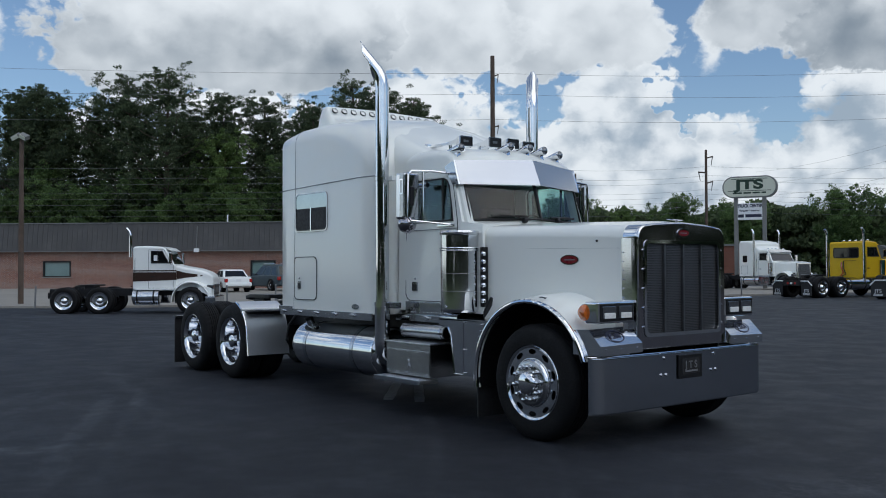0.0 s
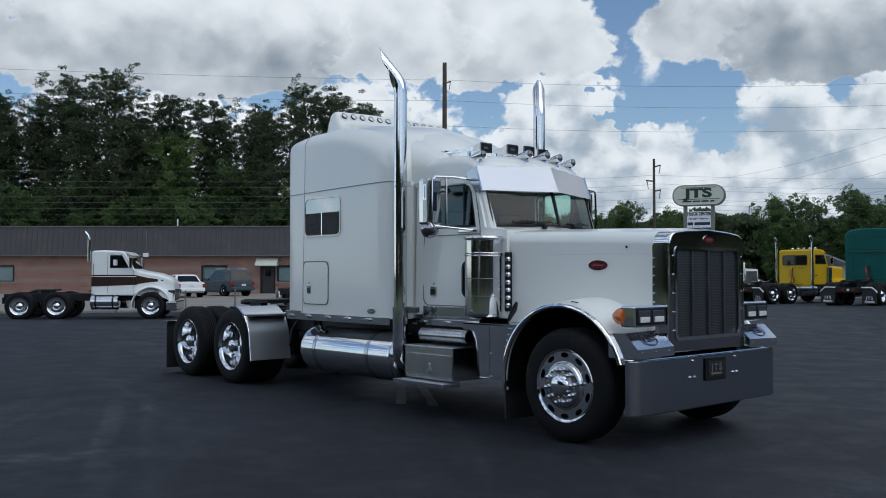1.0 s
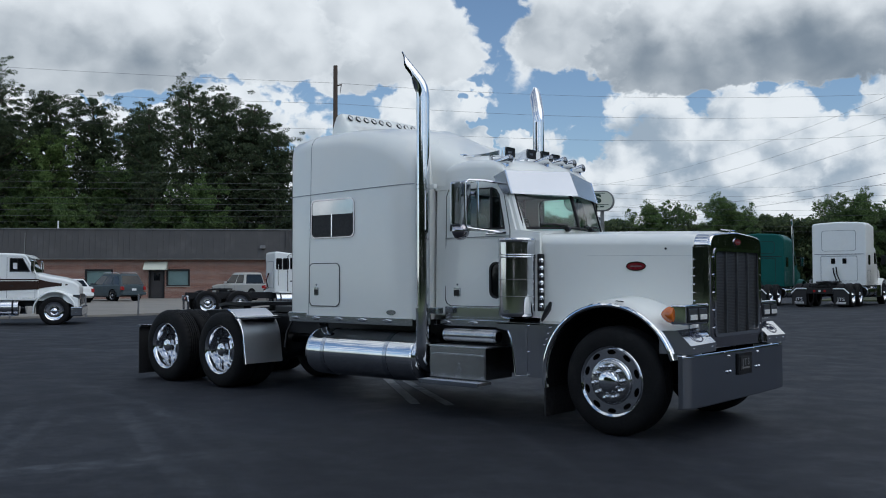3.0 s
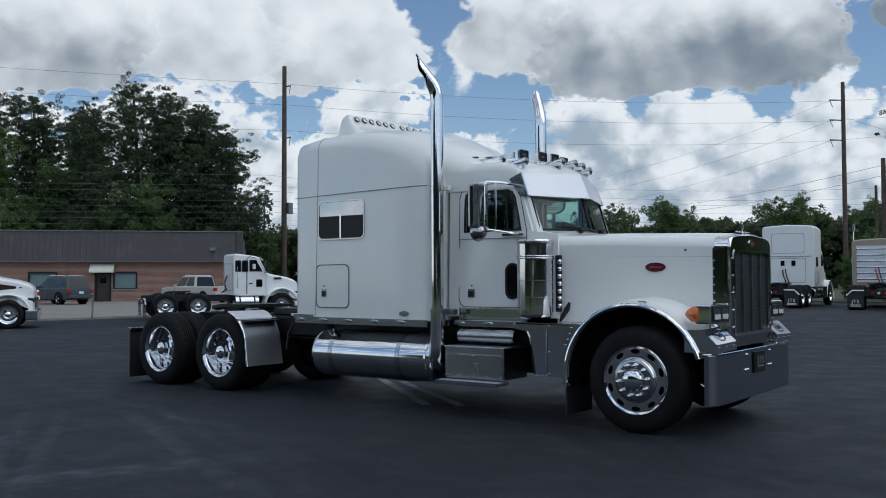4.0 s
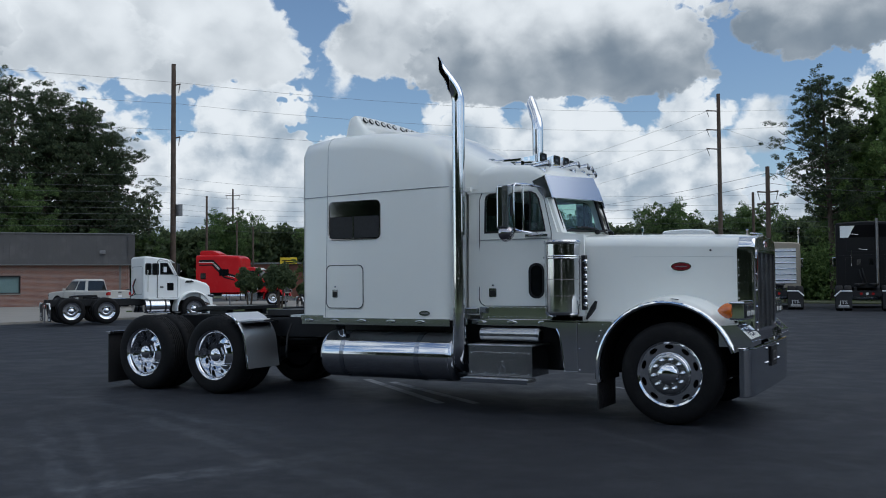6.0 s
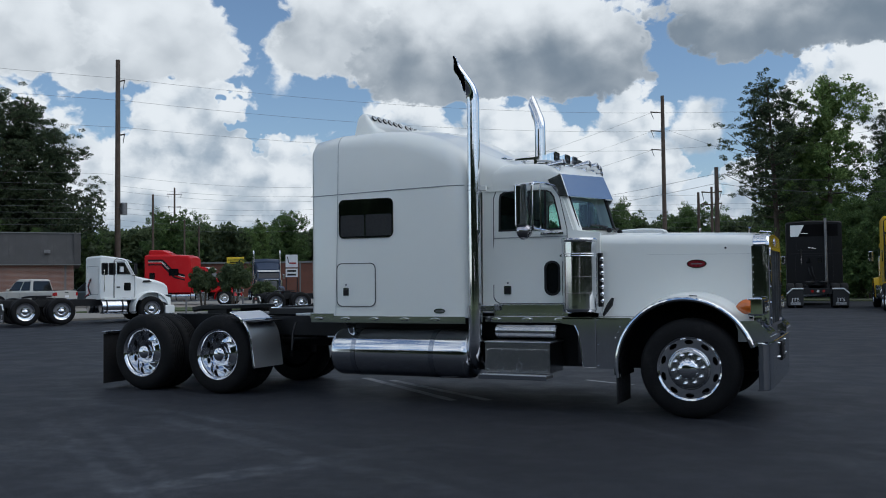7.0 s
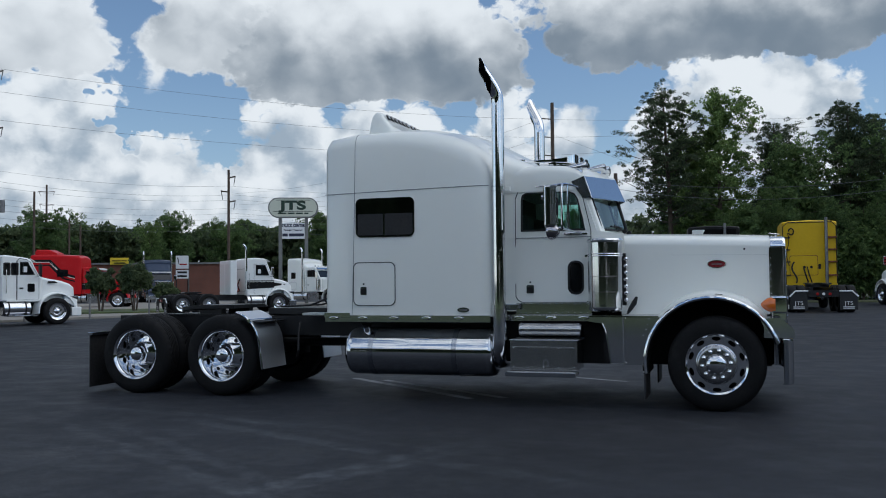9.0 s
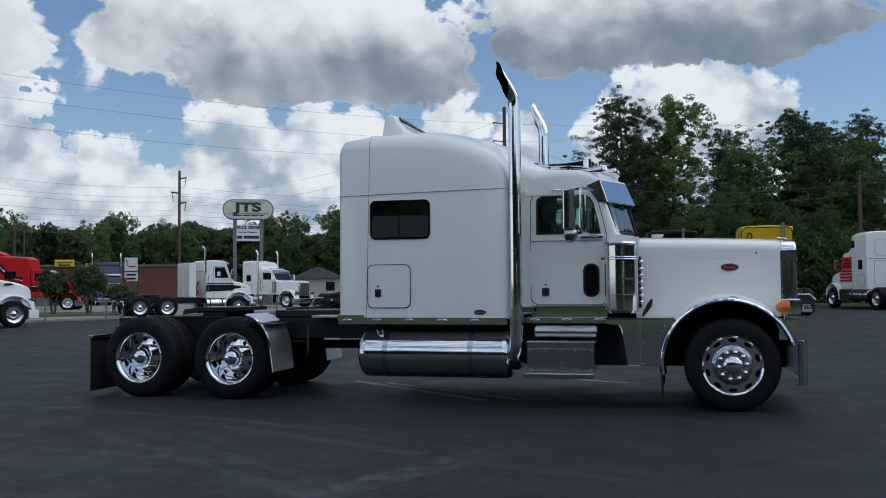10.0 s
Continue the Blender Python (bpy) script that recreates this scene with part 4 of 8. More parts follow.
    for y in (-0.45, 0.45):
        part("seat", merge(box(-2.25, -1.75, y - 0.25, y + 0.25, 1.35, 1.55, 0.05), box(-2.38, -2.22, y - 0.24, y + 0.24, 1.5, 2.25, 0.06)), SEAT, truck)
    part("steering_wheel", tube([(-1.72 + 0.06 * math.sin(a), 0.45 + 0.22 * math.cos(a), 1.93 + 0.2 * math.sin(a)) for a in (2 * math.pi * k / 20 for k in range(21))], 0.014, 8), INTERIOR, truck)

    # roof: bullet marker lamps and square-belled air horns
    torpedo = finish(lathe([(0.034, 0.004), (0.040, 0.006), (0.043, 0.0), (0.043, -0.02), (0.038, -0.07), (0.026, -0.18), (0.012, -0.27), (0.0, -0.275)], 18), "cab_lamp", CHROME)
    lens = finish(lathe([(0.036, 0.002), (0.030, 0.012), (0.018, 0.018), (0.0, 0.020)], 16), "lamp_lens", LENS)
    for y in (-0.80, -0.22, 0.05, 0.30, 0.62):
        z = 2.845 - 0.035 * (abs(y) / 0.72) ** 2
        x = -1.50 + 0.20 * (1 - (abs(y) / 0.9) ** 1.6)
        lampo = mesh_part("cab_lamp", torpedo, truck, pose(x, y, z, 0, 0, 90) @ pose(0, 0, 0, -8, 0, 0) @ Matrix.Scale(1.15, 4), "chrome bullet cab lamp")
        mesh_part("lamp_lens", lens, lampo)
        part("lamp_foot", loft([[(x - 0.03, y - 0.030, z - 0.15), (x - 0.27, y - 0.022, z - 0.09), (x - 0.27, y + 0.022, z - 0.09), (x - 0.03, y + 0.030, z - 0.15)], [(x - 0.05, y - 0.022, z - 0.03), (x - 0.25, y - 0.016, z - 0.02), (x - 0.25, y + 0.016, z - 0.02), (x - 0.05, y + 0.022, z - 0.03)]]), STAINLESS, truck)
    for y, x, z, big in ((-0.62, -1.61, 2.903, 1), (-0.20, -1.61, 2.922, 0), (0.05, -1.59, 2.925, 1), (0.31, -1.61, 2.915, 0)):
        rows = []
        for f, w in ((0.0, 0.088), (0.05, 0.074), (0.12, 0.048), (0.3, 0.024), (0.42 + 0.1 * big, 0.017)):
            rows.append([(x - f, y - w, z - w * 0.60), (x - f, y + w, z - w * 0.60), (x - f, y + w, z + w * 0.60), (x - f, y - w, z + w * 0.60)])
        horn = part("air_horn", loft(rows), CHROME, truck, "chrome air horn with a square bell")
        part("horn_mouth", box(x - 0.012, x + 0.004, y - 0.080, y + 0.080, z - 0.047, z + 0.047), BLACK, horn)
        part("horn_throat", box(x + 0.003, x + 0.008, y - 0.035, y + 0.035, z - 0.012, z + 0.012, 0.003), PIPE_GREY, horn)
        part("horn_lip", ring_strip(rounded(y - 0.084, y + 0.084, z - 0.050, z + 0.050, 0.012, 2), lambda u, v, d, x=x: Vector((x + 0.012 - d, u, v)), 0.005, 0.016), DARK_CHROME, horn)
        part("horn_drum", box(x - 0.60 - 0.1 * big, x - 0.54 - 0.1 * big, y - 0.036, y + 0.036, z - 0.036, z + 0.036, 0.008), CHROME, horn)
        part("horn_tail", tube([(x - 0.42, y, z), (x - 0.56 - 0.1 * big, y, z)], 0.018, 8), CHROME, horn)
        part("horn_post", box(x - 0.28, x - 0.25, y - 0.012, y + 0.012, 2.76, z), CHROME, horn)

    # hood
    rows = []
    for x, w, z1 in ((-1.065, 0.835, 1.955), (-0.9, 0.82, 1.952), (-0.3, 0.745, 1.937), (0.3, 0.675, 1.918), (0.60, 0.642, 1.905)):
        rows.append(section(x, w, 1.02, z1, 0.12, 0.05, 6))
    part("hood", loft(rows), WHITE, truck, "", 50)
    for s in (-1, 1):
        part("hood_seam", tube([(x, s * (w + 0.0010), z) for x, w, z in ((-1.06, 0.834, 1.72), (-0.3, 0.745, 1.71), (0.58, 0.644, 1.70))], 0.0008, 6), SEAM, truck)
        oval = [(0.015 + 0.10 * math.cos(a), 1.60 + 0.042 * math.sin(a)) for a in (2 * math.pi * k / 28 for k in range(28))]

        def hood_side(u, v, d, s=s):
            return Vector((u, s * (0.7165 - 0.117 * (u + 0.045) + 0.008 - d), v))
        badge = part("hood_badge", plate([oval], hood_side, 0.01), RED_ENAMEL, truck, "red oval enamel badge with chrome rim")
        part("badge_rim", ring_strip(oval, lambda u, v, d: hood_side(u, v, d - 0.003), 0.005, 0.012), STAINLESS, badge)
        part("badge_bar", plate([rounded(-0.045, 0.075, 1.594, 1.606, 0.005)], lambda u, v, d: hood_side(u, v, d - 0.003), 0.004), STEEL_POST, badge)
        part("hood_button", lathe([(0.012, 0), (0.01, 0.008), (0, 0.01)], 10, (0.32, s * 0.675, 1.77), sign=-s), BLACK, truck)
        # air-cleaner side ladder of lamps
        rail = part("lamp_rail", box(-1.05, -1.000, s * 0.872 - 0.034, s * 0.872 + 0.034, 1.13, 1.74, 0.008), BLACK, truck, "dark strip with small chrome lamps")
        bead = finish(lathe([(0.027, 0), (0.028, 0.010), (0.022, 0.024), (0.010, 0.031), (0.0, 0.032)], 12), "rail_lamp", CHROME)
        for k in range(7):
            mesh_part("rail_lamp", bead, rail, pose(-1.004, s * 0.899, 1.195 + 0.079 * k, 0, 0, 42 if s < 0 else 138))
        # hood latch
        part("hood_latch", tube([(-0.99, s * 0.91, 1.03), (-0.96, s * 0.91, 1.08), (-0.91, s * 0.905, 1.16), (-0.88, s * 0.90, 1.23)], [0.012, 0.024, 0.032, 0.014], 10), BLACK, truck, "black rubber hood latch")
        # side trim at the grille shell
        trim = part("shell_trim", box(0.585, 0.70, s * 0.642 - 0.006, s * 0.644 + 0.010, 1.02, 1.785, 0.002), STAINLESS, truck)
        for k in range(8):
            mesh_part("rivet", WHEELS["nut"], trim, pose(0.60, s * 0.650, 1.10 + 0.08 * k, 0, 0, 0 if s < 0 else 180) @ Matrix.Scale(0.3, 4))

    # grille shell and grille
    def shell(x, w, z1, r, z0):
        return section(x, w, z0, z1, r, 0.035, 6)
    rows = [shell(0.60, 0.648, 1.91, 0.12, 0.795), shell(0.73, 0.646, 1.909, 0.12, 0.795), shell(0.755, 0.640, 1.903, 0.115, 0.80), shell(0.765, 0.628, 1.892, 0.11, 0.81)]
    part("grille_shell_rim", loft(rows, caps=False), CHROME, truck, "bright chrome rim of the radiator", 60)
    bm = bmesh.new()
    front_loop = [(p[1], p[2]) for p in rows[-1]]
    hole = rounded(-0.545, 0.545, 0.925, 1.755, 0.05)
    plate([front_loop, list(reversed(hole))], lambda u, v, d: Vector((0.765 - d, u, v)), 0.03, bm)
    shellp = part("grille_shell", bm, DARK_CHROME, truck, "tall chrome grille surround")
    part("grille_mesh", box(0.735, 0.745, -0.55, 0.55, 0.92, 1.76), GRILLE, shellp, "dark punched grille screen")
    for y in (-0.27, 0.0, 0.27):
        part("grille_bar", box(0.735, 0.770, y - 0.010, y + 0.010, 0.925, 1.757, 0.004), PIPE_GREY, shellp)
    part("grille_frame", ring_strip(hole, lambda u, v, d: Vector((0.774 - d, u, v)), 0.016, 0.012), CHROME, shellp)
    for k in range(5):
        for y in (-0.575, 0.575):
            part("grille_bolt", tube([(0.765, y, 1.0 + 0.17 * k), (0.777, y, 1.0 + 0.17 * k)], [0.013, 0.009], 8), CHROME, shellp)
    oval = [(0.082 * math.cos(a), 1.84 + 0.036 * math.sin(a)) for a in (2 * math.pi * k / 28 for k in range(28))]
    gb = part("grille_badge", plate([oval], lambda u, v, d: Vector((0.771 - d, u, v)), 0.008), RED_ENAMEL, truck, "small red oval badge")
    part("badge_rim", ring_strip(oval, lambda u, v, d: Vector((0.773 - d, u, v)), 0.007, 0.008), CHROME, gb)
    part("badge_bar", box(0.770, 0.7725, -0.05, 0.05, 1.835, 1.845), STEEL_POST, gb)
    # hood ornament: stylised wings on a stem
    orn = part("hood_ornament", tube([(0.70, 0, 1.93), (0.70, 0, 1.933), (0.69, 0, 1.953)], [0.016, 0.012, 0.010], 8), CHROME, truck, "small chrome winged ornament")
    part("ornament_wing", loft([[(0.74, -0.008, 1.953), (0.60, -0.005, 1.968), (0.60, 0.005, 1.968), (0.74, 0.008, 1.953)], [(0.73, -0.05, 1.958), (0.62, -0.06, 1.973), (0.62, -0.055, 1.978), (0.73, -0.045, 1.963)]]), CHROME, orn)
    part("ornament_wing", loft([[(0.74, -0.008, 1.953), (0.60, -0.005, 1.968), (0.60, 0.005, 1.968), (0.74, 0.008, 1.953)], [(0.73, 0.05, 1.958), (0.62, 0.06, 1.973), (0.62, 0.055, 1.978), (0.73, 0.045, 1.963)]]), CHROME, orn)

    # bumper
    prof = [(0.70, -1.215), (0.745, -1.215), (0.775, -1.18), (0.80, -1.12), (0.815, -0.9), (0.82, 0.0)]
    outer = prof + [(x, -y) for x, y in reversed(prof[:-1])]
    inner = [(x - 0.02 if abs(y) < 1.15 else x - 0.005, y * 0.985) for x, y in outer]
    rings = [[(x - b, y, z) for x, y in outer] + [(x - b, y, z) for x, y in reversed(inner)] for z, b in ((0.285, 0.012), (0.30, 0.0), (0.75, 0.0), (0.768, 0.012))]
    bumper = part("bumper", loft(rings), BRUSHED, truck, "deep polished steel bumper", 40)
    part("bumper_edge", tube([(x - 0.008, y, 0.768) for x, y in outer], 0.008, 6), CHROME, bumper)
    for y in (-0.40, -0.33, 0.33, 0.40):
        part("bumper_bolt", tube([(0.815, y, 0.57), (0.832, y, 0.57)], [0.018, 0.012], 10), CHROME, bumper)
    for y in (-0.36, 0.37):
        part("bumper_bolt", tube([(0.815, y, 0.72), (0.832, y, 0.72)], [0.016, 0.010], 10), CHROME, bumper)
    plate_ = part("plate_holder", box(0.82, 0.838, -0.17, 0.17, 0.52, 0.735, 0.006), BLACK, bumper, "black plate holder")
    part("plate_face", box(0.834, 0.842, -0.13, 0.13, 0.56, 0.70), INTERIOR, plate_)
    letters("J T S", 0.092, STEEL_POST, pose(0.844, 0, 0.64, 90, 0, 90), plate_, 0.001, bold=0.002)
    part("plate_bar", box(0.840, 0.8445, -0.09, 0.09, 0.578, 0.594), STEEL_POST, plate_)

    # fenders, headlamps, inner wheel arch
    for s in (-1, 1):
        angles = [lerp(190, 18, k / 26) for k in range(27)]

        def arc(r, y, a):
            return Vector((-0.045 + r * math.cos(radians(a)), y, 0.50 + r * math.sin(radians(a))))
        rows = []
        for a in angles:
            f = smooth(a, 18, 60)
            inner_y = 0.66 + 0.10 * smooth(a, 60, 170)
            rows.append([arc(0.742, s * 1.205, a), arc(0.735, s * 1.18, a), arc(0.75 + 0.02 * f, s * 1.05, a), arc(0.77 + 0.03 * f, s * inner_y, a), arc(0.755, s * inner_y, a), arc(0.725, s * 1.05, a), arc(0.716, s * 1.18, a), arc(0.715, s * 1.205, a)])
        fender = part("fender", loft(rows), WHITE, truck, "white fender with a chrome lip")
        part("fender_lip", tube([arc(0.722, s * 1.205, a) for a in angles], 0.024, 10), CHROME, fender)
        part("fender_lamp", loft([[(-0.02, s * 1.10, 1.245), (0.09, s * 1.10, 1.235), (0.09, s * 1.07, 1.24), (-0.02, s * 1.07, 1.25)], [(0.0, s * 1.095, 1.262), (0.07, s * 1.095, 1.255), (0.07, s * 1.075, 1.257), (0.0, s * 1.075, 1.264)]]), BLACK, fender)
        part("inner_arch", loft([[arc(0.70, s * y, a) for y in (0.60, 1.17)] + [arc(0.69, s * y, a) for y in (1.17, 0.60)] for a in angles]), MATTE_BLACK, truck)
        part("inner_wall", plate([[(-0.045 + 0.705 * math.cos(radians(a)), 0.50 + 0.705 * math.sin(radians(a))) for a in angles] + [(0.62, 0.45), (-0.74, 0.45)]], lambda u, v, d, s=s: Vector((u, s * (0.7165 - 0.117 * (u + 0.045) + 0.006 - d), v)), 0.04), MATTE_BLACK, truck)
        part("front_mudflap", box(-0.785, -0.765, s * 0.90 - 0.28, s * 0.90 + 0.28, 0.08, 0.46, 0.004), FLAP, truck, "black rubber mudflap")
        part("flap_hanger", box(-0.80, -0.755, s * 0.91 - 0.29, s * 0.91 + 0.29, 0.40, 0.47, 0.006), BLACK, truck)
        # headlamp pod: two square lamps, amber turn lamp behind
        pod = part("headlamp_pod", box(0.585, 0.745, s * 0.90 - 0.24, s * 0.90 + 0.24, 1.045, 1.235, 0.022), CHROME, truck, "chrome pod with two square headlamps")
        part("pod_face", box(0.735, 0.752, s * 0.90 - 0.215, s * 0.90 + 0.215, 1.065, 1.215, 0.006), BLACK, pod)
        for y in (0.795, 1.005):
            lampb = part("headlamp", box(0.748, 0.760, s * y - 0.088, s * y + 0.088, 1.085, 1.198, 0.01), LENS, pod, "square glass headlamp")
            # pale box put in for the bright reflection in the lamp's lower half
            bm = box(0.757, 0.768, s * y - 0.07, s * y + 0.07, 1.09, 1.14, 0.006)
            part("lamp_reflector", bm, CLEAR_LENS, pod)
        turn = []
        for f, r in ((0.0, 0.09), (0.03, 0.094), (0.08, 0.08), (0.125, 0.045), (0.15, 0.01)):
            turn.append([(0.625 - f, s * (1.09 + 0.085 * math.cos(b) * r / 0.095), 1.14 + r * 0.92 * math.sin(b)) for b in (2 * math.pi * k / 16 for k in range(16))])
        part("turn_lamp", loft(turn), AMBER, pod, "pointed amber turn lamp")
        part("pod_stem", box(0.60, 0.70, s * 0.70 - 0.06, s * 0.70 + 0.06, 0.95, 1.06, 0.01), CHROME, pod)
        # painted cover between fender and bumper, chrome-faced, with an oval script
        bm = loft([[(0.675, s * 1.185, 1.0), (0.675, s * 0.66, 1.01), (0.42, s * 0.66, 1.0), (0.46, s * 1.185, 0.99)], [(0.815, s * 1.185, 0.862), (0.815, s * 0.65, 0.872), (0.40, s * 0.65, 0.9), (0.5, s * 1.185, 0.9)], [(0.815, s * 1.185, 0.782), (0.815, s * 0.645, 0.79), (0.40, s * 0.645, 0.785), (0.5, s * 1.185, 0.782)]])
        cover = part("fender_apron", bm, APRON_STEEL, truck, "polished apron under the headlamps", 25)

        def slope(u, v, d):
            return Vector((0.748 - v * 0.707 + (0.004 - d) * 0.707, u, 0.937 + v * 0.707 + (0.004 - d) * 0.707))
        oval = [(s * 0.93 + 0.105 * math.cos(a), 0.062 * math.sin(a)) for a in (2 * math.pi * k / 28 for k in range(28))]
        part("apron_oval", ring_strip(oval, slope, 0.004, 0.003), INK_NAVY, cover)
        for k, (u0, u1, v0, v1) in enumerate(((-0.07, -0.058, -0.028, 0.03), (-0.058, -0.035, 0.006, 0.03), (-0.03, -0.006, -0.018, -0.008), (-0.004, 0.008, -0.02, 0.022), (0.018, 0.030, -0.02, 0.03), (0.042, 0.052, -0.018, 0.03), (0.06, 0.07, -0.016, 0.012))):
            part("script_stroke", plate([rounded(s * 0.93 + u0, s * 0.93 + u1, v0, v1, 0.004, 2)], slope, 0.003), INK_NAVY, cover)
        for y in (0.72, 0.92, 1.12):
            part("apron_rivet", tube([(0.813, s * y, 0.835), (0.821, s * y, 0.835)], [0.008, 0.005], 8), CHROME, cover)
        part("apron_hook", tube([(0.62, s * 0.75, 0.90), (0.66, s * 0.72, 1.0), (0.70, s * 0.66, 1.1)], 0.008, 6), CHROME, truck)

    # stainless panels behind the front wheel
    for s in (-1, 1):
        a = [(-1.40, 1.012), (-1.012, 1.012), (-1.012, 0.47), (-1.155, 0.47), (-1.19, 0.72), (-1.215, 0.86), (-1.25, 0.93), (-1.40, 0.95)]
        p1 = part("cowl_panel", plate([a], lambda u, v, d, s=s: Vector((u, s * (1.16 - d), v)), 0.02), STAINLESS, truck, "polished stainless side panel")
        part("panel_edge", tube([(u, s * 1.163, v) for u, v in a[1:7]], 0.007, 6), CHROME, p1)
        b = [(-1.004, 1.012)] + [(-0.045 + 0.745 * math.cos(radians(t)), 0.50 + 0.745 * math.sin(radians(t))) for t in (138, 150, 162, 174, 182)] + [(-0.80, 0.46), (-1.004, 0.46)]
        p2 = part("cowl_panel", plate([b], lambda u, v, d, s=s: Vector((u, s * (1.16 - d), v)), 0.02), STAINLESS, truck, "polished stainless side panel")
        for u, v in ((-0.985, 0.99), (-0.985, 0.72), (-0.985, 0.49), (-0.72, 0.98), (-0.74, 0.92), (-0.76, 0.86), (-0.79, 0.8)):
            mesh_part("rivet", WHEELS["nut"], p2, pose(u, s * 1.162, v, 0, 0, 0 if s < 0 else 180) @ Matrix.Scale(0.28, 4))
        part("cowl_top", box(-1.40, -0.62, s * 0.98 - 0.18, s * 0.98 + 0.18, 1.0, 1.018), STAINLESS, truck)
        # black box added so the gap behind the panels reads as shade
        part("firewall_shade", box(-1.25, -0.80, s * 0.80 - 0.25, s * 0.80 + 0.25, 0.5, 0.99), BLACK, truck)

    # air cleaners
    for s in (-1, 1):
        c, y = -1.225, s * 1.03
        prof = [(0.0, 1.055), (0.13, 1.055), (0.185, 1.08), (0.194, 1.10), (0.195, 1.108), (0.195, 1.118), (0.195, 1.69), (0.195, 1.70), (0.200, 1.705), (0.200, 1.725), (0.195, 1.73), (0.195, 1.86), (0.204, 1.865), (0.206, 1.89), (0.195, 1.905), (0.0, 1.91)]
        bm = bmesh.new()
        rows = [[bm.verts.new((c + r * math.cos(2 * math.pi * k / 40), y + r * math.sin(2 * math.pi * k / 40), z)) for k in range(40)] for r, z in prof if r > 0]
        for p, q in zip(rows, rows[1:]):
            for k in range(40):
                bm.faces.new((p[k], p[(k + 1) % 40], q[(k + 1) % 40], q[k]))
        bm.faces.new(rows[0]), bm.faces.new(rows[-1])
        can = part("air_cleaner", bm, STAINLESS, truck, "tall polished air cleaner canister")
        for z, r in ((1.728, 0.007), (1.704, 0.007), (1.885, 0.008)):
            part("canister_band", tube([(c + 0.2 * math.cos(2 * math.pi * k / 40), y + 0.2 * math.sin(2 * math.pi * k / 40), z) for k in range(41)], r, 6), CHROME, can)
        for z in (1.47, 1.29):
            part("canister_seam", tube([(c + 0.195 * math.cos(2 * math.pi * k / 40), y + 0.195 * math.sin(2 * math.pi * k / 40), z) for k in range(41)], 0.0025, 6), PIPE_GREY, can)
        part("canister_badge", plate([[(c + 0.035 * math.cos(t), 1.135 + 0.017 * math.sin(t)) for t in (2 * math.pi * k / 16 for k in range(16))]], lambda u, v, d, s=s: Vector((u, s * (1.232 - d), v)), 0.01), BRUSHED, can)
        part("intake_elbow", tube([(c, y, 1.5), (c + 0.05, s * 0.88, 1.5), (c + 0.1, s * 0.8, 1.5)], 0.09, 12), BLACK, can)
        part("canister_clip", box(c - 0.235, c - 0.19, s * 1.0 - 0.01, s * 1.0 + 0.01, 1.70, 1.725), CHROME, can)

    # exhaust stacks
    for s, x, yo in ((-1, -2.465, 1.13), (1, -2.43, 1.165)):
        y = s * yo
        pipe = part("exhaust_pipe", tube([(x, y, 1.12), (x, y, 2.3), (x, y, 3.56)], 0.075, 28, caps=False), CHROME, truck, "tall chrome exhaust stack with a swept tip", 60)
        # swept tip leaning back and outward, cut open along its lower side
        lean = Vector((-0.70, s * 0.714, 0))
        across = Vector((-lean.y, lean.x, 0))
        centre, rows, soot = Vector((x, y, 3.56)), [], []
        for k in range(15):
            t = k / 14
            tilt = radians(39) * smooth(t, 0.0, 0.45)
            if k:
                centre = centre + (lean * math.sin(tilt) + Vector((0, 0, math.cos(tilt)))) * 0.041
            up = Vector((0, 0, math.sin(tilt))) - lean * math.cos(tilt)
            gape = math.pi * (1 - 0.50 * smooth(t, 0.15, 0.6) - 0.42 * smooth(t, 0.72, 1.02))
            for r, shell in ((0.075, rows), (0.070, soot)):
                shell.append([centre + (up * math.cos(g) + across * math.sin(g)) * r for g in (lerp(-gape, gape, j / 24) for j in range(25))])
        part("stack_tip", loft(rows, closed=False), CHROME, pipe, "swept open chrome tip", 60)
        part("stack_bore", loft(soot, closed=False), MATTE_BLACK, pipe, "soot-black inside of the tip")
        part("tip_edge", tube([r[0] for r in rows[2:]] + [r[-1] for r in reversed(rows[2:])], 0.005, 6), CHROME, pipe)
        low = [(x, y, 1.14), (x, y, 0.72), (x - 0.005, y + s * -0.01, 0.62), (x - 0.03, y - s * 0.06, 0.53), (x - 0.05, y - s * 0.16, 0.47), (x - 0.05, y - s * 0.36, 0.45), (x - 0.05, s * 0.62, 0.45)]
        part("exhaust_elbow", tube(low, 0.088, 20), STAINLESS, pipe, "", 60)
        part("stack_joint", tube([(x, y, 1.10), (x, y, 1.15)], 0.091, 20), CHROME, pipe)
        part("stack_bracket", box(x - 0.15, x + 0.13, s * 1.06 - 0.03, s * 1.06 + 0.03, 2.505, 2.56, 0.008), WHITE, pipe, "white stack bracket")
        part("stack_arm", box(x - 0.02, x + 0.02, min(y, s * 1.03), max(y, s * 1.03), 2.515, 2.545, 0.004), STAINLESS, pipe)
        part("stack_bracket", box(x - 0.02, x + 0.20, s * 1.05 - 0.04, s * 1.05 + 0.04, 1.08, 1.15, 0.01), BRUSHED, pipe)
        for z in (2.505, 2.555):
            part("stack_clamp", tube([(x, y, z - 0.006), (x, y, z + 0.006)], 0.082, 20), STAINLESS, pipe)

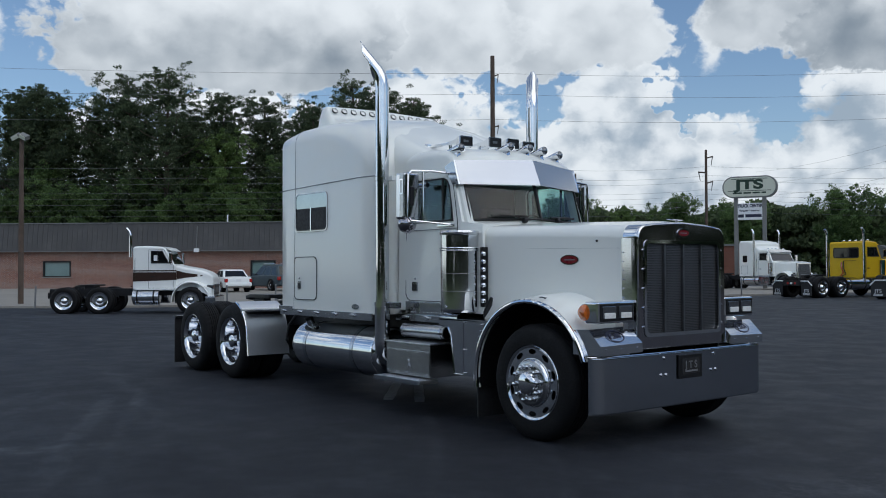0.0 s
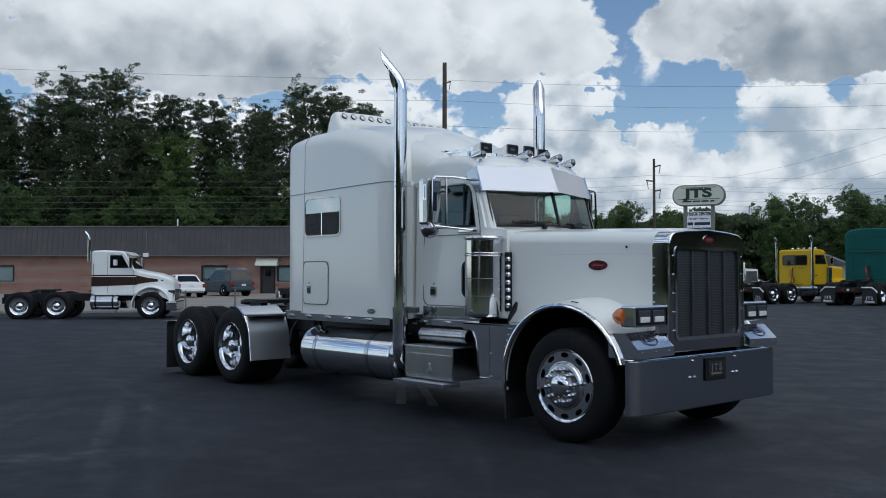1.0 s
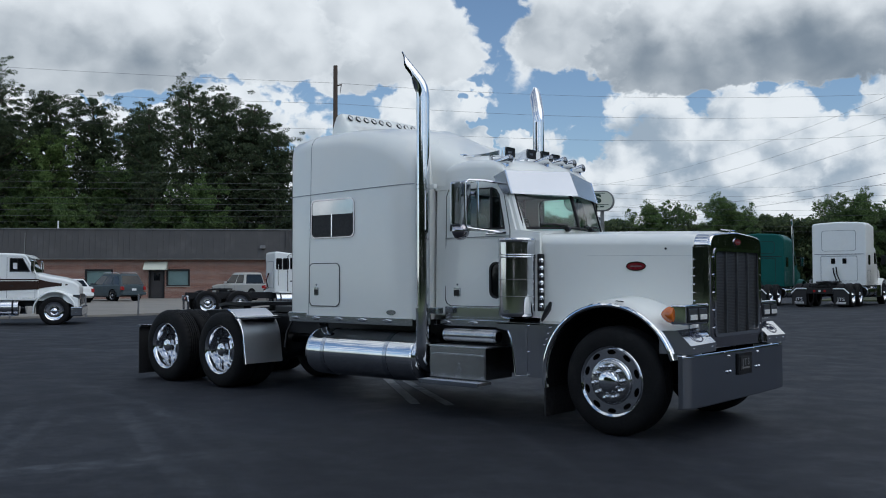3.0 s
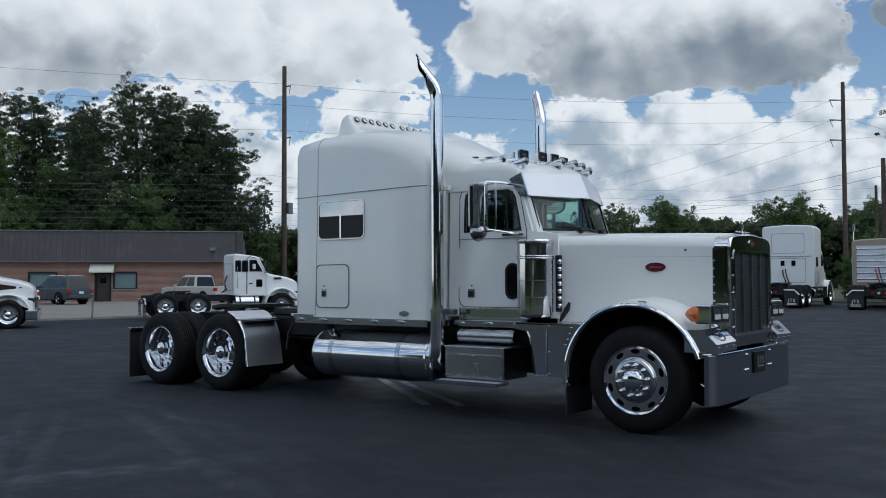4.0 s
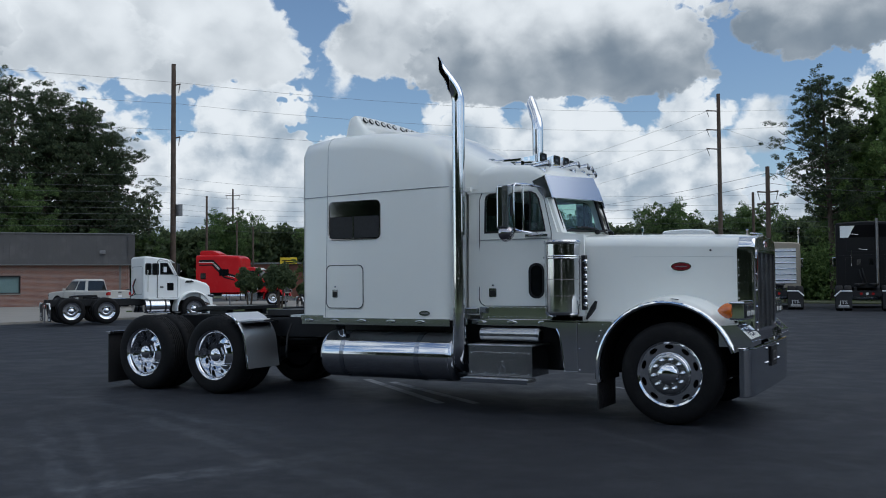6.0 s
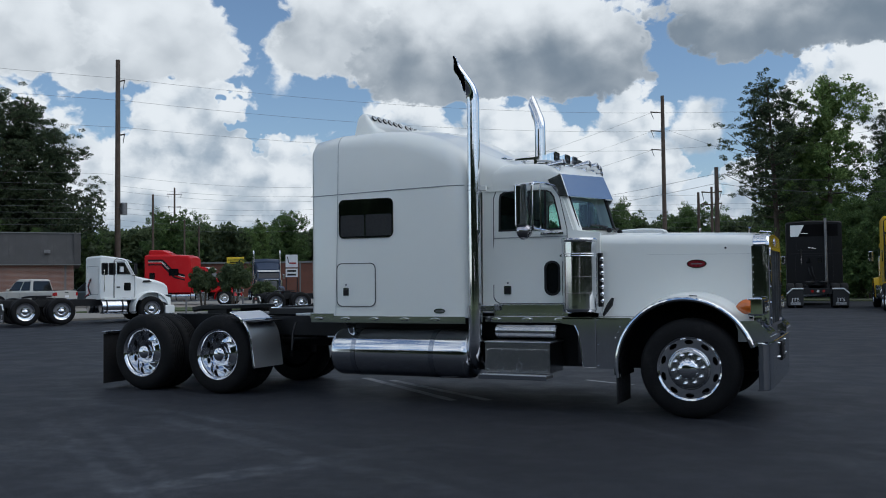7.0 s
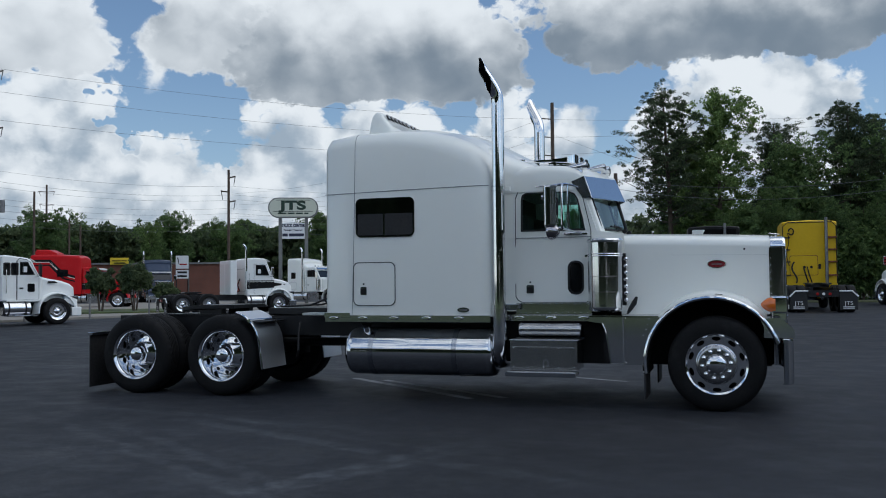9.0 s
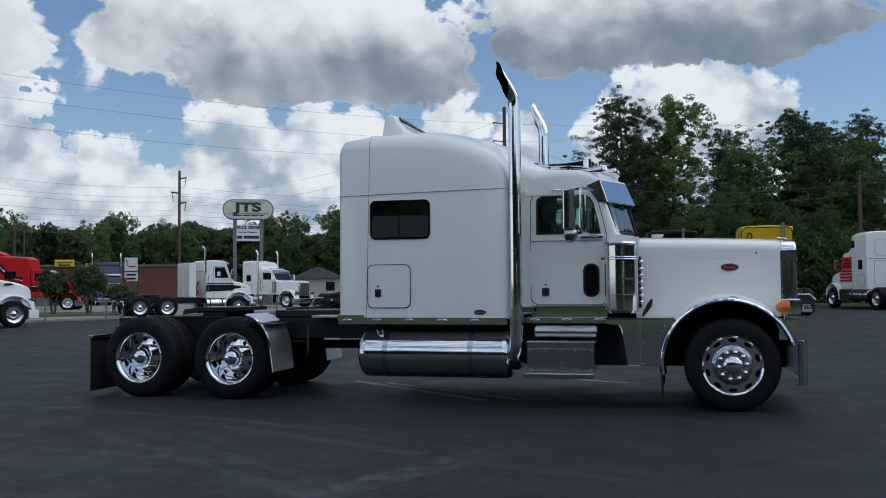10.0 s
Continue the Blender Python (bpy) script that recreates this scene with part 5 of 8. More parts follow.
    # fuel tanks, steps, small tank
    for s in (-1, 1):
        cy, cz, r = s * 0.90, 0.56, 0.292
        rows = []
        for x, k in ((-4.475, 0.55), (-4.465, 0.80), (-4.44, 0.93), (-4.40, 0.99), (-4.36, 1.0), (-2.64, 1.0), (-2.60, 0.99), (-2.565, 0.93), (-2.545, 0.8), (-2.54, 0.55)):
            rows.append([(x, cy + r * k * math.cos(a), cz + r * k * math.sin(a)) for a in (2 * math.pi * j / 40 for j in range(40))])
        tank = part("fuel_tank", loft(rows), STAINLESS, truck, "large polished round fuel tank", 50)
        for x in (-4.11, -3.03):
            part("tank_strap", tube([(x - 0.03, cy, cz), (x + 0.03, cy, cz)], r + 0.006, 40), BRUSHED, tank)
        part("tank_rim", tube([(-2.63, cy, cz), (-2.60, cy, cz)], r + 0.004, 40), CHROME, tank)
        neck = part("filler_neck", tube([(-4.20, s * 1.02, 0.80), (-4.20, s * 1.05, 0.86), (-4.20, s * 1.06, 0.885)], 0.05, 16), CHROME, tank)
        part("filler_cap", tube([(-4.20, s * 1.06, 0.88), (-4.20, s * 1.075, 0.915)], 0.058, 16), BLACK, neck)
        # black sheet added for the shade between tank, box and frame rail
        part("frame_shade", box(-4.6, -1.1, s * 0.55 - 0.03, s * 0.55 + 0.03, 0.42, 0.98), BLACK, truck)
        # tool box and step
        stepb = part("step_box", box(-2.33, -1.54, s * 0.93 - 0.24, s * 0.93 + 0.24, 0.385, 0.73, 0.004), DULL_PLATE, truck, "metal battery and tool box step")
        part("step_top", box(-2.34, -1.53, s * 0.93 - 0.25, s * 0.93 + 0.25, 0.725, 0.738, 0.003), TREAD, stepb)
        part("box_lid", box(-2.315, -1.555, s * 1.172 - 0.006, s * 1.172 + 0.006, 0.405, 0.655, 0.003), DULL_PLATE, stepb, "box front with small rivets")
        part("box_latch", ring_strip([(-1.935, 0.43), (-1.875, 0.43), (-1.875, 0.48), (-1.905, 0.51), (-1.935, 0.48)], lambda u, v, d, s=s: Vector((u, s * (1.186 - d), v)), 0.006, 0.01), CHROME, stepb)
        part("box_lamp", lathe([(0.012, 0), (0.01, 0.01), (0, 0.012)], 8, (-1.905, s * 1.178, 0.545), sign=-s), CHROME, stepb)
        for k in range(5):
            for z in (0.42, 0.64):
                mesh_part("rivet", WHEELS["nut"], stepb, pose(-2.29 + 0.178 * k, s * 1.178, z, 0, 0, 0 if s < 0 else 180) @ Matrix.Scale(0.25, 4))
        step = part("step_tread", box(-2.36, -1.54, s * 1.19 - 0.12, s * 1.19 + 0.12, 0.33, 0.365, 0.006), TREAD, truck, "diamond-plate step")
        part("step_lip", box(-2.36, -1.54, s * 1.312 - 0.006, s * 1.312 + 0.006, 0.318, 0.368, 0.004), BRUSHED, step)
        # raised lozenges on the tread
        bm = bmesh.new()
        for i in range(26):
            for j in range(6):
                cx, cyy = -2.34 + 0.0305 * i, s * (1.09 + 0.036 * j)
                t = 0.4 if (i + j) % 2 else -0.4
                dx, dy = 0.012 * math.cos(t), 0.012 * math.sin(t)
                v = [bm.verts.new((cx - dx, cyy - dy, 0.367)), bm.verts.new((cx + dy * 0.5, cyy - dx * 0.4, 0.367)), bm.verts.new((cx + dx, cyy + dy, 0.367)), bm.verts.new((cx - dy * 0.5, cyy + dx * 0.4, 0.367)), bm.verts.new((cx, cyy, 0.371))]
                for k in range(4):
                    bm.faces.new((v[k], v[(k + 1) % 4], v[4]))
        tagged(part("tread_pattern", bm, CHROME, step), kind="stuff")
        small = part("air_tank", tube([(-2.27, s * 0.97, 0.845), (-2.25, s * 0.97, 0.845), (-1.53, s * 0.97, 0.845), (-1.50, s * 0.97, 0.845)], [0.055, 0.076, 0.076, 0.05], 24), DULL_PLATE, truck, "small dull metal air tank", 50)
        for x in (-2.23, -1.55):
            part("tank_band", tube([(x - 0.012, s * 0.97, 0.845), (x + 0.012, s * 0.97, 0.845)], 0.080, 24), BRUSHED, small)

    # mirrors
    for s in (-1, 1):
        m = pose(-1.80, s * 1.26, 2.285, 0, 0, s * -4)
        mirror = mesh_part("mirror", finish(box(-0.075, 0.065, -0.112, 0.112, -0.245, 0.245, 0.026, segs=3), "mirror", STAINLESS), truck, m, "tall bright-backed mirror")
        mesh_part("mirror_glass", finish(box(-0.080, -0.073, -0.090, 0.090, -0.22, 0.22), "mirror_glass", CHROME), mirror)
        mesh_part("mirror_grip", finish(box(0.055, 0.077, -0.022, 0.022, -0.10, 0.10, 0.008), "mirror_grip", BLACK), mirror)
        side_strip = mesh_part("mirror_side", finish(box(0.000, 0.066, s * 0.112 - 0.004, s * 0.112 + 0.004, -0.215, 0.235, 0.003), "mirror_side", HUB_STEEL), mirror, None, "dark grey side strip")
        mesh_part("side_marker", finish(ring_strip(rounded(0.014, 0.052, 0.02, 0.17, 0.008, 2), lambda u, v, d, s=s: Vector((u, s * (0.120 - d), v)), 0.006, 0.006), "side_marker", CHROME), side_strip)
        part("mirror_arm", tube([(-1.55, s * 0.90, 2.53), (-1.60, s * 1.10, 2.545), (-1.655, s * 1.32, 2.54), (-1.665, s * 1.35, 2.50), (-1.66, s * 1.36, 2.06), (-1.655, s * 1.33, 2.02), (-1.58, s * 1.08, 2.0), (-1.50, s * 0.91, 1.985)], 0.013, 8), CHROME, truck)
        part("mirror_arm", tube([(-1.625, s * 1.19, 2.54), (-1.615, s * 1.20, 2.02)], 0.012, 8), CHROME, truck)
        part("mirror_brace", tube([(-1.80, s * 1.26, 2.53), (-1.65, s * 1.29, 2.54)], 0.012, 8), CHROME, truck)
        part("mirror_brace", tube([(-1.80, s * 1.26, 2.04), (-1.65, s * 1.29, 2.03)], 0.012, 8), CHROME, truck)
        part("mirror_arm", tube([(-2.05, s * 0.91, 2.56), (-1.61, s * 1.12, 2.545)], 0.009, 8), CHROME, truck)
        part("mirror_foot", box(-1.72, -1.44, s * 0.918 - 0.012, s * 0.918 + 0.012, 1.965, 1.995, 0.006), CHROME, truck)
        spot = lathe([(0.0, -0.10), (0.035, -0.094), (0.07, -0.07), (0.092, -0.035), (0.102, 0.0), (0.098, 0.012), (0.088, 0.014), (0.0, 0.020)], 28)
        mesh_part("spot_mirror", finish(spot, "spot_mirror", DARK_CHROME), truck, pose(-1.80, s * 1.27, 1.995, 0, 0, -90 if s < 0 else -90) @ pose(0, 0, 0, 0, 0, 25 * s), "round convex mirror")
        part("visor_blade", tube([(-1.97, s * 1.0, 2.42), (-1.80, s * 1.0, 2.42)], 0.03, 10), BRUSHED, truck) if s < 0 else None

    # chassis
    for s in (-1, 1):
        part("frame_rail", box(-8.30, 0.55, s * 0.43 - 0.045, s * 0.43 + 0.045, 0.72, 0.985, 0.006), BLACK, truck)
        part("tail_stub", box(-8.28, -8.20, s * 0.85 - 0.36, s * 0.85 + 0.36, 0.735, 0.775, 0.004), CHROME, truck, "chrome flap hanger bar")
        flapm = part("mudflap", box(-8.255, -8.24, s * 0.89 - 0.31, s * 0.89 + 0.31, 0.03, 0.745, 0.003), FLAP, truck, "black rubber rear mudflap")
        letters("JTS", 0.13, INK_WHITE, pose(-8.258, s * 0.89, 0.33, 90, 0, -90), flapm, 0.001)
        # quarter fender ahead of the drive wheels
        rows = []
        for k in range(15):
            a = radians(lerp(66, 18, min(1, k / 9)))
            r = 0.605 + 0.02 * math.sin(math.pi * min(k, 9) / 9)
            f = max(0, k - 9) / 5
            px, pz = -6.20 + r * math.cos(a) + 0.05 * f, 0.50 + r * math.sin(a) - 0.36 * f
            rows.append([(px, s * 1.235, pz), (px + 0.012 * math.cos(a), s * 1.235, pz + 0.012 * math.sin(a)), (px + 0.012 * math.cos(a), s * 0.60, pz + 0.012 * math.sin(a)), (px, s * 0.60, pz)])
        quarter = part("quarter_fender", loft(rows), FENDER_SHEET, truck, "stainless quarter fender with a rolled lip")
        part("fender_rib", tube([r[0] for r in rows], 0.014, 8), CHROME, quarter)
        part("fender_bar", tube([(-5.76, s * 1.25, 0.945), (-5.74, s * 0.45, 0.945)], 0.024, 10), CHROME, quarter)
        part("fender_step", box(-5.76, -5.58, s * 0.90 - 0.30, s * 0.90 + 0.30, 0.925, 0.937), BLACK, quarter)
        for x in (-6.20, -7.52):
            rear_wheel(truck, x, s)
        front_wheel(truck, 0.0, s)
    for x in (-8.15, -6.9, -5.2, -4.0, -2.6, -1.0):
        part("cross_member", box(x - 0.06, x + 0.06, -0.42, 0.42, 0.74, 0.95), BLACK, truck)
    part("front_axle", tube([(0, -0.95, 0.50), (0, -0.6, 0.46), (0, 0.6, 0.46), (0, 0.95, 0.50)], 0.06, 10), BLACK, truck)
    for x in (-6.20, -7.52):
        part("drive_axle", merge(tube([(x, -0.9, 0.49), (x, 0.9, 0.49)], 0.085, 12), lathe([(0, -0.25), (0.18, -0.2), (0.22, 0), (0.18, 0.2), (0, 0.25)], 20, (x, 0, 0.49))), BLACK, truck)
        part("air_spring", tube([(x + 0.35, -0.43, 0.42), (x + 0.35, -0.43, 0.72)], 0.13, 14), RUBBER, truck)
        part("air_spring", tube([(x + 0.35, 0.43, 0.42), (x + 0.35, 0.43, 0.72)], 0.13, 14), RUBBER, truck)
    part("drive_shaft", tube([(-6.0, 0, 0.6), (-2.0, 0, 0.65)], 0.06, 10), BLACK, truck)
    part("engine", box(-1.3, 0.3, -0.4, 0.4, 0.45, 1.6, 0.05), BLACK, truck)
    part("gearbox", box(-2.6, -1.3, -0.3, 0.3, 0.45, 1.0, 0.05), BLACK, truck)
    # fifth wheel on its plate, deck plate
    fifth = part("fifth_wheel", loft([[(-6.45, -0.45, z), (-6.60, -0.48, z), (-7.05, -0.48, z), (-7.30, -0.42, z - 0.03), (-7.45, -0.20, z - 0.06), (-7.05, -0.06, z), (-7.05, 0.06, z), (-7.45, 0.20, z - 0.06), (-7.30, 0.42, z - 0.03), (-7.05, 0.48, z), (-6.60, 0.48, z), (-6.45, 0.45, z)] for z in (1.08, 1.13)]), BLACK, truck, "greasy black fifth wheel plate", 30)
    for y in (-0.38, 0.38):
        part("fifth_wheel_foot", box(-7.0, -6.65, y - 0.06, y + 0.06, 0.98, 1.09, 0.01), BLACK, fifth)
    part("slider_rail", box(-7.5, -6.0, -0.50, 0.50, 0.985, 1.005), BLACK, truck)
    part("deck_plate", box(-5.25, -4.75, -0.75, 0.75, 1.0, 1.03, 0.004), TREAD, truck, "aluminium deck plate")
    part("battery_cover", box(-5.9, -5.0, -0.46, 0.46, 1.0, 1.09, 0.01), BLACK, truck)
    part("tail_board", box(-8.32, -8.27, -0.55, 0.55, 0.62, 0.86, 0.01), BLACK, truck)
    for y in (-0.3, 0.3):
        part("tail_lamp", tube([(-8.32, y, 0.74), (-8.345, y, 0.74)], 0.05, 14), RED_LENS, truck)
    for s in (-1, 1):
        part("air_line", tube([(-4.75, s * 0.2, 1.5), (-5.0, s * 0.25, 1.25), (-5.4, s * 0.2, 1.12), (-5.9, s * 0.1, 1.10)], 0.014, 6), BLACK, truck)
    part("under_hose", tube([(-5.35, -0.6, 0.9), (-5.30, -0.75, 0.75), (-5.28, -0.8, 0.55), (-5.35, -0.7, 0.45)], 0.016, 6), BLACK, truck)
    part("under_tray", box(-1.0, 0.6, -0.55, 0.55, 0.42, 0.5), BLACK, truck)
    return truck


def marker_lamp(parent, x, y, z, s):
    """A small chrome-housed lamp on a skirt."""
    rows = []
    for f, k in ((0.0, 1.0), (0.012, 0.92), (0.024, 0.6)):
        rows.append([(x + 0.065 * k * math.cos(a), y + s * f, z + 0.022 * k * math.sin(a)) for a in (2 * math.pi * j / 16 for j in range(16))])
    ob = part("marker_lamp", loft(rows), CHROME, parent, "small oval lamp in chrome")
    return ob


build_truck()


# ---- ground ----
def ground_z(x, y):
    """The lot lies nearly flat, rises a little toward the far rows and dips toward the street."""
    d = ((x + 30) / 9) ** 2 + ((y - 7) / 9) ** 2
    return -0.035 + 0.22 * smooth(y, 8, 26) * smooth(x, -22, -8) - 0.17 * math.exp(-d)


def ground_sheet():
    xs = [-3000, -1200, -500, -260] + [-200 + 10 * k for k in range(12)] + [-80 + 4 * k for k in range(31)] + [60, 100, 200, 500, 1200, 3000]
    ys = [-3000, -1000, -300, -120, -60] + [-40 + 4 * k for k in range(31)] + [90, 110, 140, 200, 400, 1000, 3000]
    bm = bmesh.new()
    grid = [[bm.verts.new((x, y, ground_z(x, y))) for y in ys] for x in xs]
    for a, b in zip(grid, grid[1:]):
        for k in range(len(ys) - 1):
            bm.faces.new((a[k], b[k], b[k + 1], a[k + 1]))
    return bm


solo("ground", ground_sheet(), ASPHALT, "dark sealed asphalt truck lot with pale tyre scuffs", "ground", kind="structure")


def slab(points_a, points_b, lift, drop, n=24):
    """A low slab between two lines across the ground, with real edges."""
    bm = bmesh.new()
    rows = []
    for k in range(n + 1):
        row = []
        for j in range(9):
            t, u = k / n, j / 8
            pa = along(points_a, t)
            pb = along(points_b, t)
            x, y = lerp(pa[0], pb[0], u), lerp(pa[1], pb[1], u)
            row.append((x, y, ground_z(x, y) + lift))
        rows.append([(row[0][0], row[0][1], row[0][2] - drop)] + row + [(row[-1][0], row[-1][1], row[-1][2] - drop)])
    return loft(rows, closed=False, bm=bm)


def along(points, t):
    f = t * (len(points) - 1)
    k = min(int(f), len(points) - 2)
    return (lerp(points[k][0], points[k + 1][0], f - k), lerp(points[k][1], points[k + 1][1], f - k))


EDGE = [(-52, -36), (-40, -6), (-33.2, 9.5), (-30.4, 16), (-26.6, 25), (-22.6, 37), (-20, 52)]
BACK = [(-112, -20), (-98, 0), (-86, 14), (-74, 27), (-62, 38), (-52, 50), (-44, 60)]
solo("pavement", slab(EDGE, BACK, 0.05, 0.3), CONCRETE, "pale worn concrete apron before the brick building", "pavement", kind="structure")
solo("kerb", slab([(x - 0.1, y) for x, y in EDGE], [(x - 0.28, y + 0.05) for x, y in EDGE], 0.09, 0.3), CONCRETE, "low worn concrete kerb", "kerb", kind="structure")
solo("grass_verge", slab([(-36.5, 24.5), (-33, 26.5), (-30, 28.6), (-28.2, 30.2)], [(-38, 31), (-35, 34), (-32, 35), (-30, 34)], 0.12, 0.3), GRASS, "mown grass island with worn patches", "grass", kind="structure")
solo("woodland_ground", slab([(-13, 45), (0, 42.5), (14, 43), (40, 46)], [(-60, 240), (0, 200), (60, 180), (140, 120)], 0.06, 0.3), EARTH, "rough grass and scrub behind the parked trucks", "ground", kind="structure")
solo("roadside", slab([(-120, 20), (-80, 62), (-50, 72), (-16, 70)], [(-260, 120), (-160, 190), (-90, 210), (-40, 200)], 0.04, 0.3), EARTH, "rough grass beside the far road", "ground", kind="structure")

# ---- brick building ----
END, HEAD = Vector((-50.0, 36.8, 0)), 47.5
BUILDING = pose(END.x, END.y, 0, 0, 0, HEAD)


def building():
    """Local x runs along the front to the right-hand end at 0, y goes back from the front wall, z up."""
    length, deep = 62.0, 16.0
    b = thing("brick_building", BUILDING, "long low brick commercial building with grey metal mansard", "building")
    holes = []
    windows = [(-8.85, -7.25), (-14.75, -12.85), (-31.7, -29.5), (-37.8, -35.6), (-48, -45.8)]
    for x0, x1 in windows:
        holes.append([(x0, 0.95), (x0, 2.15), (x1, 2.15), (x1, 0.95)])
    holes.append([(-10.15, 0.02), (-10.15, 2.12), (-9.1, 2.12), (-9.1, 0.02)])
    outline = [(-length, -0.3), (0, -0.3), (0, 3.1), (-length, 3.1)]
    wall = part("front_wall", plate([outline] + holes, lambda u, v, d: Vector((u, d, v)), 0.25), BRICK, b)
    part("end_wall", box(-0.25, 0.0, 0.25, deep, -0.3, 3.1), BRICK, b)
    part("back_wall", box(-length, 0, deep, deep + 0.25, -0.3, 5.0), BRICK, b)
    part("end_wall", box(-length, -length + 0.25, 0.25, deep, -0.3, 3.1), BRICK, b)
    part("flat_roof", box(-length, 0, 0.0, deep, 4.95, 5.05), CONCRETE, b)
    core = part("mansard", loft([[(x, -0.45, 2.98), (x, -0.15, 5.2), (x, 0.3, 5.2), (x, 0.3, 2.98)] for x in (-length - 0.3, 0.45)]), MANSARD, b, "dark grey ribbed metal mansard")
    part("mansard_end", loft([[(0.45, y, 2.98), (0.20, y, 5.2), (0.0, y, 5.2), (0.0, y, 2.98)] for y in (-0.45, deep)]), MANSARD, b)
    rib = finish(loft([[(-0.02, -0.47, 2.98), (0.02, -0.47, 2.98), (0.02, -0.44, 2.98), (-0.02, -0.44, 2.98)], [(-0.02, -0.17, 5.2), (0.02, -0.17, 5.2), (0.02, -0.14, 5.2), (-0.02, -0.14, 5.2)]]), "metal_rib", MANSARD)
    for k in range(150):
        mesh_part("metal_rib", rib, core, pose(-0.1 - 0.41 * k, 0, 0))
    part("mansard_cap", box(-length - 0.3, 0.47, -0.24, 0.32, 5.18, 5.25), SIGN_GREY, core)
    part("soffit", box(-length - 0.3, 0.45, -0.46, 0.0, 2.93, 2.985), SIGN_GREY, core)
    for x0, x1 in windows:
        pane = part("window", box(x0, x1, 0.12, 0.14, 0.95, 2.15), TEAL_PANE, b, "window with pale green blinds in a dark frame")
        loop = [(x0, 0.95), (x1, 0.95), (x1, 2.15), (x0, 2.15)]
        part("window_frame", ring_strip(loop, lambda u, v, d: Vector((u, d - 0.03, v)), 0.06, 0.14), BLACK, pane)
        part("window_sill", box(x0 - 0.1, x1 + 0.1, -0.06, 0.1, 0.86, 0.94), CONCRETE, pane)
    door = part("door", box(-10.1, -9.15, 0.10, 0.15, 0.02, 2.10), DARK_DOOR, b, "dark door with an arched upper light")
    part("door_light", box(-9.85, -9.4, 0.085, 0.11, 1.35, 1.9, 0.02), DARK_GLASS, door)
    part("door_frame", ring_strip([(-10.15, 0.0), (-9.1, 0.0), (-9.1, 2.14), (-10.15, 2.14)], lambda u, v, d: Vector((u, d - 0.02, v)), 0.06, 0.12), BLACK, door)
    part("awning", loft([[(x, -0.02, 2.78), (x, -0.75, 2.22), (x, -0.75, 2.14), (x, -0.02, 2.14)] for x in (-10.5, -8.82)]), SIGN_CREAM, b, "small cream shed awning over the door")
    part("wall_lamp", box(-1.95, -1.55, -0.62, -0.40, 3.75, 4.0, 0.03), STEEL_POST, b)
    part("conduit", tube([(-19.0, -0.47, 3.1), (-19.0, -0.30, 4.9)], 0.03, 6), SIGN_GREY, b)
    part("junction_box", box(-19.2, -18.8, -0.55, -0.42, 2.85, 3.15), SIGN_WHITE, b)
    part("vent_pipe", tube([(-17.6, 3, 5.0), (-17.6, 3, 6.0)], 0.06, 8), SIGN_WHITE, b)
    part("downpipe", box(-0.62, -0.5, -0.08, 0.0, 0.0, 2.95), SIGN_GREY, b)
    return b


TEAL_PANE = material("pale_green_blind", (0.16, 0.24, 0.235), 0.25, var=0.08, scale=2, coat=0.6)
DARK_DOOR = material("dark_painted_door", (0.03, 0.026, 0.026), 0.5, var=0.15)
building()

# far brick building across the road, with its signs
FAR_BRICK = material("far_brick", (0.16, 0.065, 0.045), 0.9, var=0.2, scale=0.5, fine=5)
YELLOW_SIGN = material("yellow_sign_panel", (0.75, 0.55, 0.03), 0.5, var=0.06)
ROOF_GREY = material("grey_shingles", (0.10, 0.105, 0.11), 0.9, var=0.2, scale=2, fine=20)
CREAM_SIDING = material("cream_siding", (0.45, 0.43, 0.37), 0.8, var=0.1)


def far_shops():
    b = thing("brick_shops", pose(-59.5, 77.0, 0, 0, 0, 24), "long red brick shop building across the road", "building")
    part("wall", box(-14, 7.5, 0, 12, 0, 3.85), FAR_BRICK, b)
    part("parapet", box(-14.2, 7.7, -0.15, 12.2, 3.85, 4.05), SIGN_GREY, b)
    part("shop_window", box(-8, -6.4, -0.06, 0.0, 0.9, 2.2), DARK_GLASS, b)
    part("downpipe", box(1.2, 1.35, -0.08, 0.0, 0.0, 3.8), SIGN_GREY, b)
    for x, z in ((-6.2, 4.2), (-3.0, 4.05)):
        s = part("shop_sign", box(x - 1.0, x + 1.0, -0.3, -0.16, z - 0.35, z + 0.4 - (0.25 if x > -5 else 0), 0.03), YELLOW_SIGN, b, "yellow shop sign with dark bars")
        part("sign_bar", box(x - 0.8, x + 0.8, -0.33, -0.30, z + 0.02, z + 0.11), BLACK, s)
        part("sign_bar", box(x - 0.6, x + 0.6, -0.33, -0.30, z - 0.25, z - 0.12), BLACK, s)
    h = thing("far_house", pose(-44.5, 96, 0, 0, 0, 18), "far cream house with grey gabled roof", "house")
    part("wall", box(-3.2, 3.2, 0, 6, 0, 2.5), CREAM_SIDING, h)
    part("gable", loft([[(-3.5, -0.4, 2.5), (3.5, -0.4, 2.5), (3.5, -0.4, 2.55), (0, -0.4, 4.0), (-3.5, -0.4, 2.55)], [(-3.5, 6.4, 2.5), (3.5, 6.4, 2.5), (3.5, 6.4, 2.55), (0, 6.4, 4.0), (-3.5, 6.4, 2.55)]]), ROOF_GREY, h)
    part("window", box(-2.2, -1.1, -0.05, 0, 1.0, 2.1), DARK_GLASS, h)
    part("window", box(1.1, 2.2, -0.05, 0, 1.0, 2.1), DARK_GLASS, h)


far_shops()


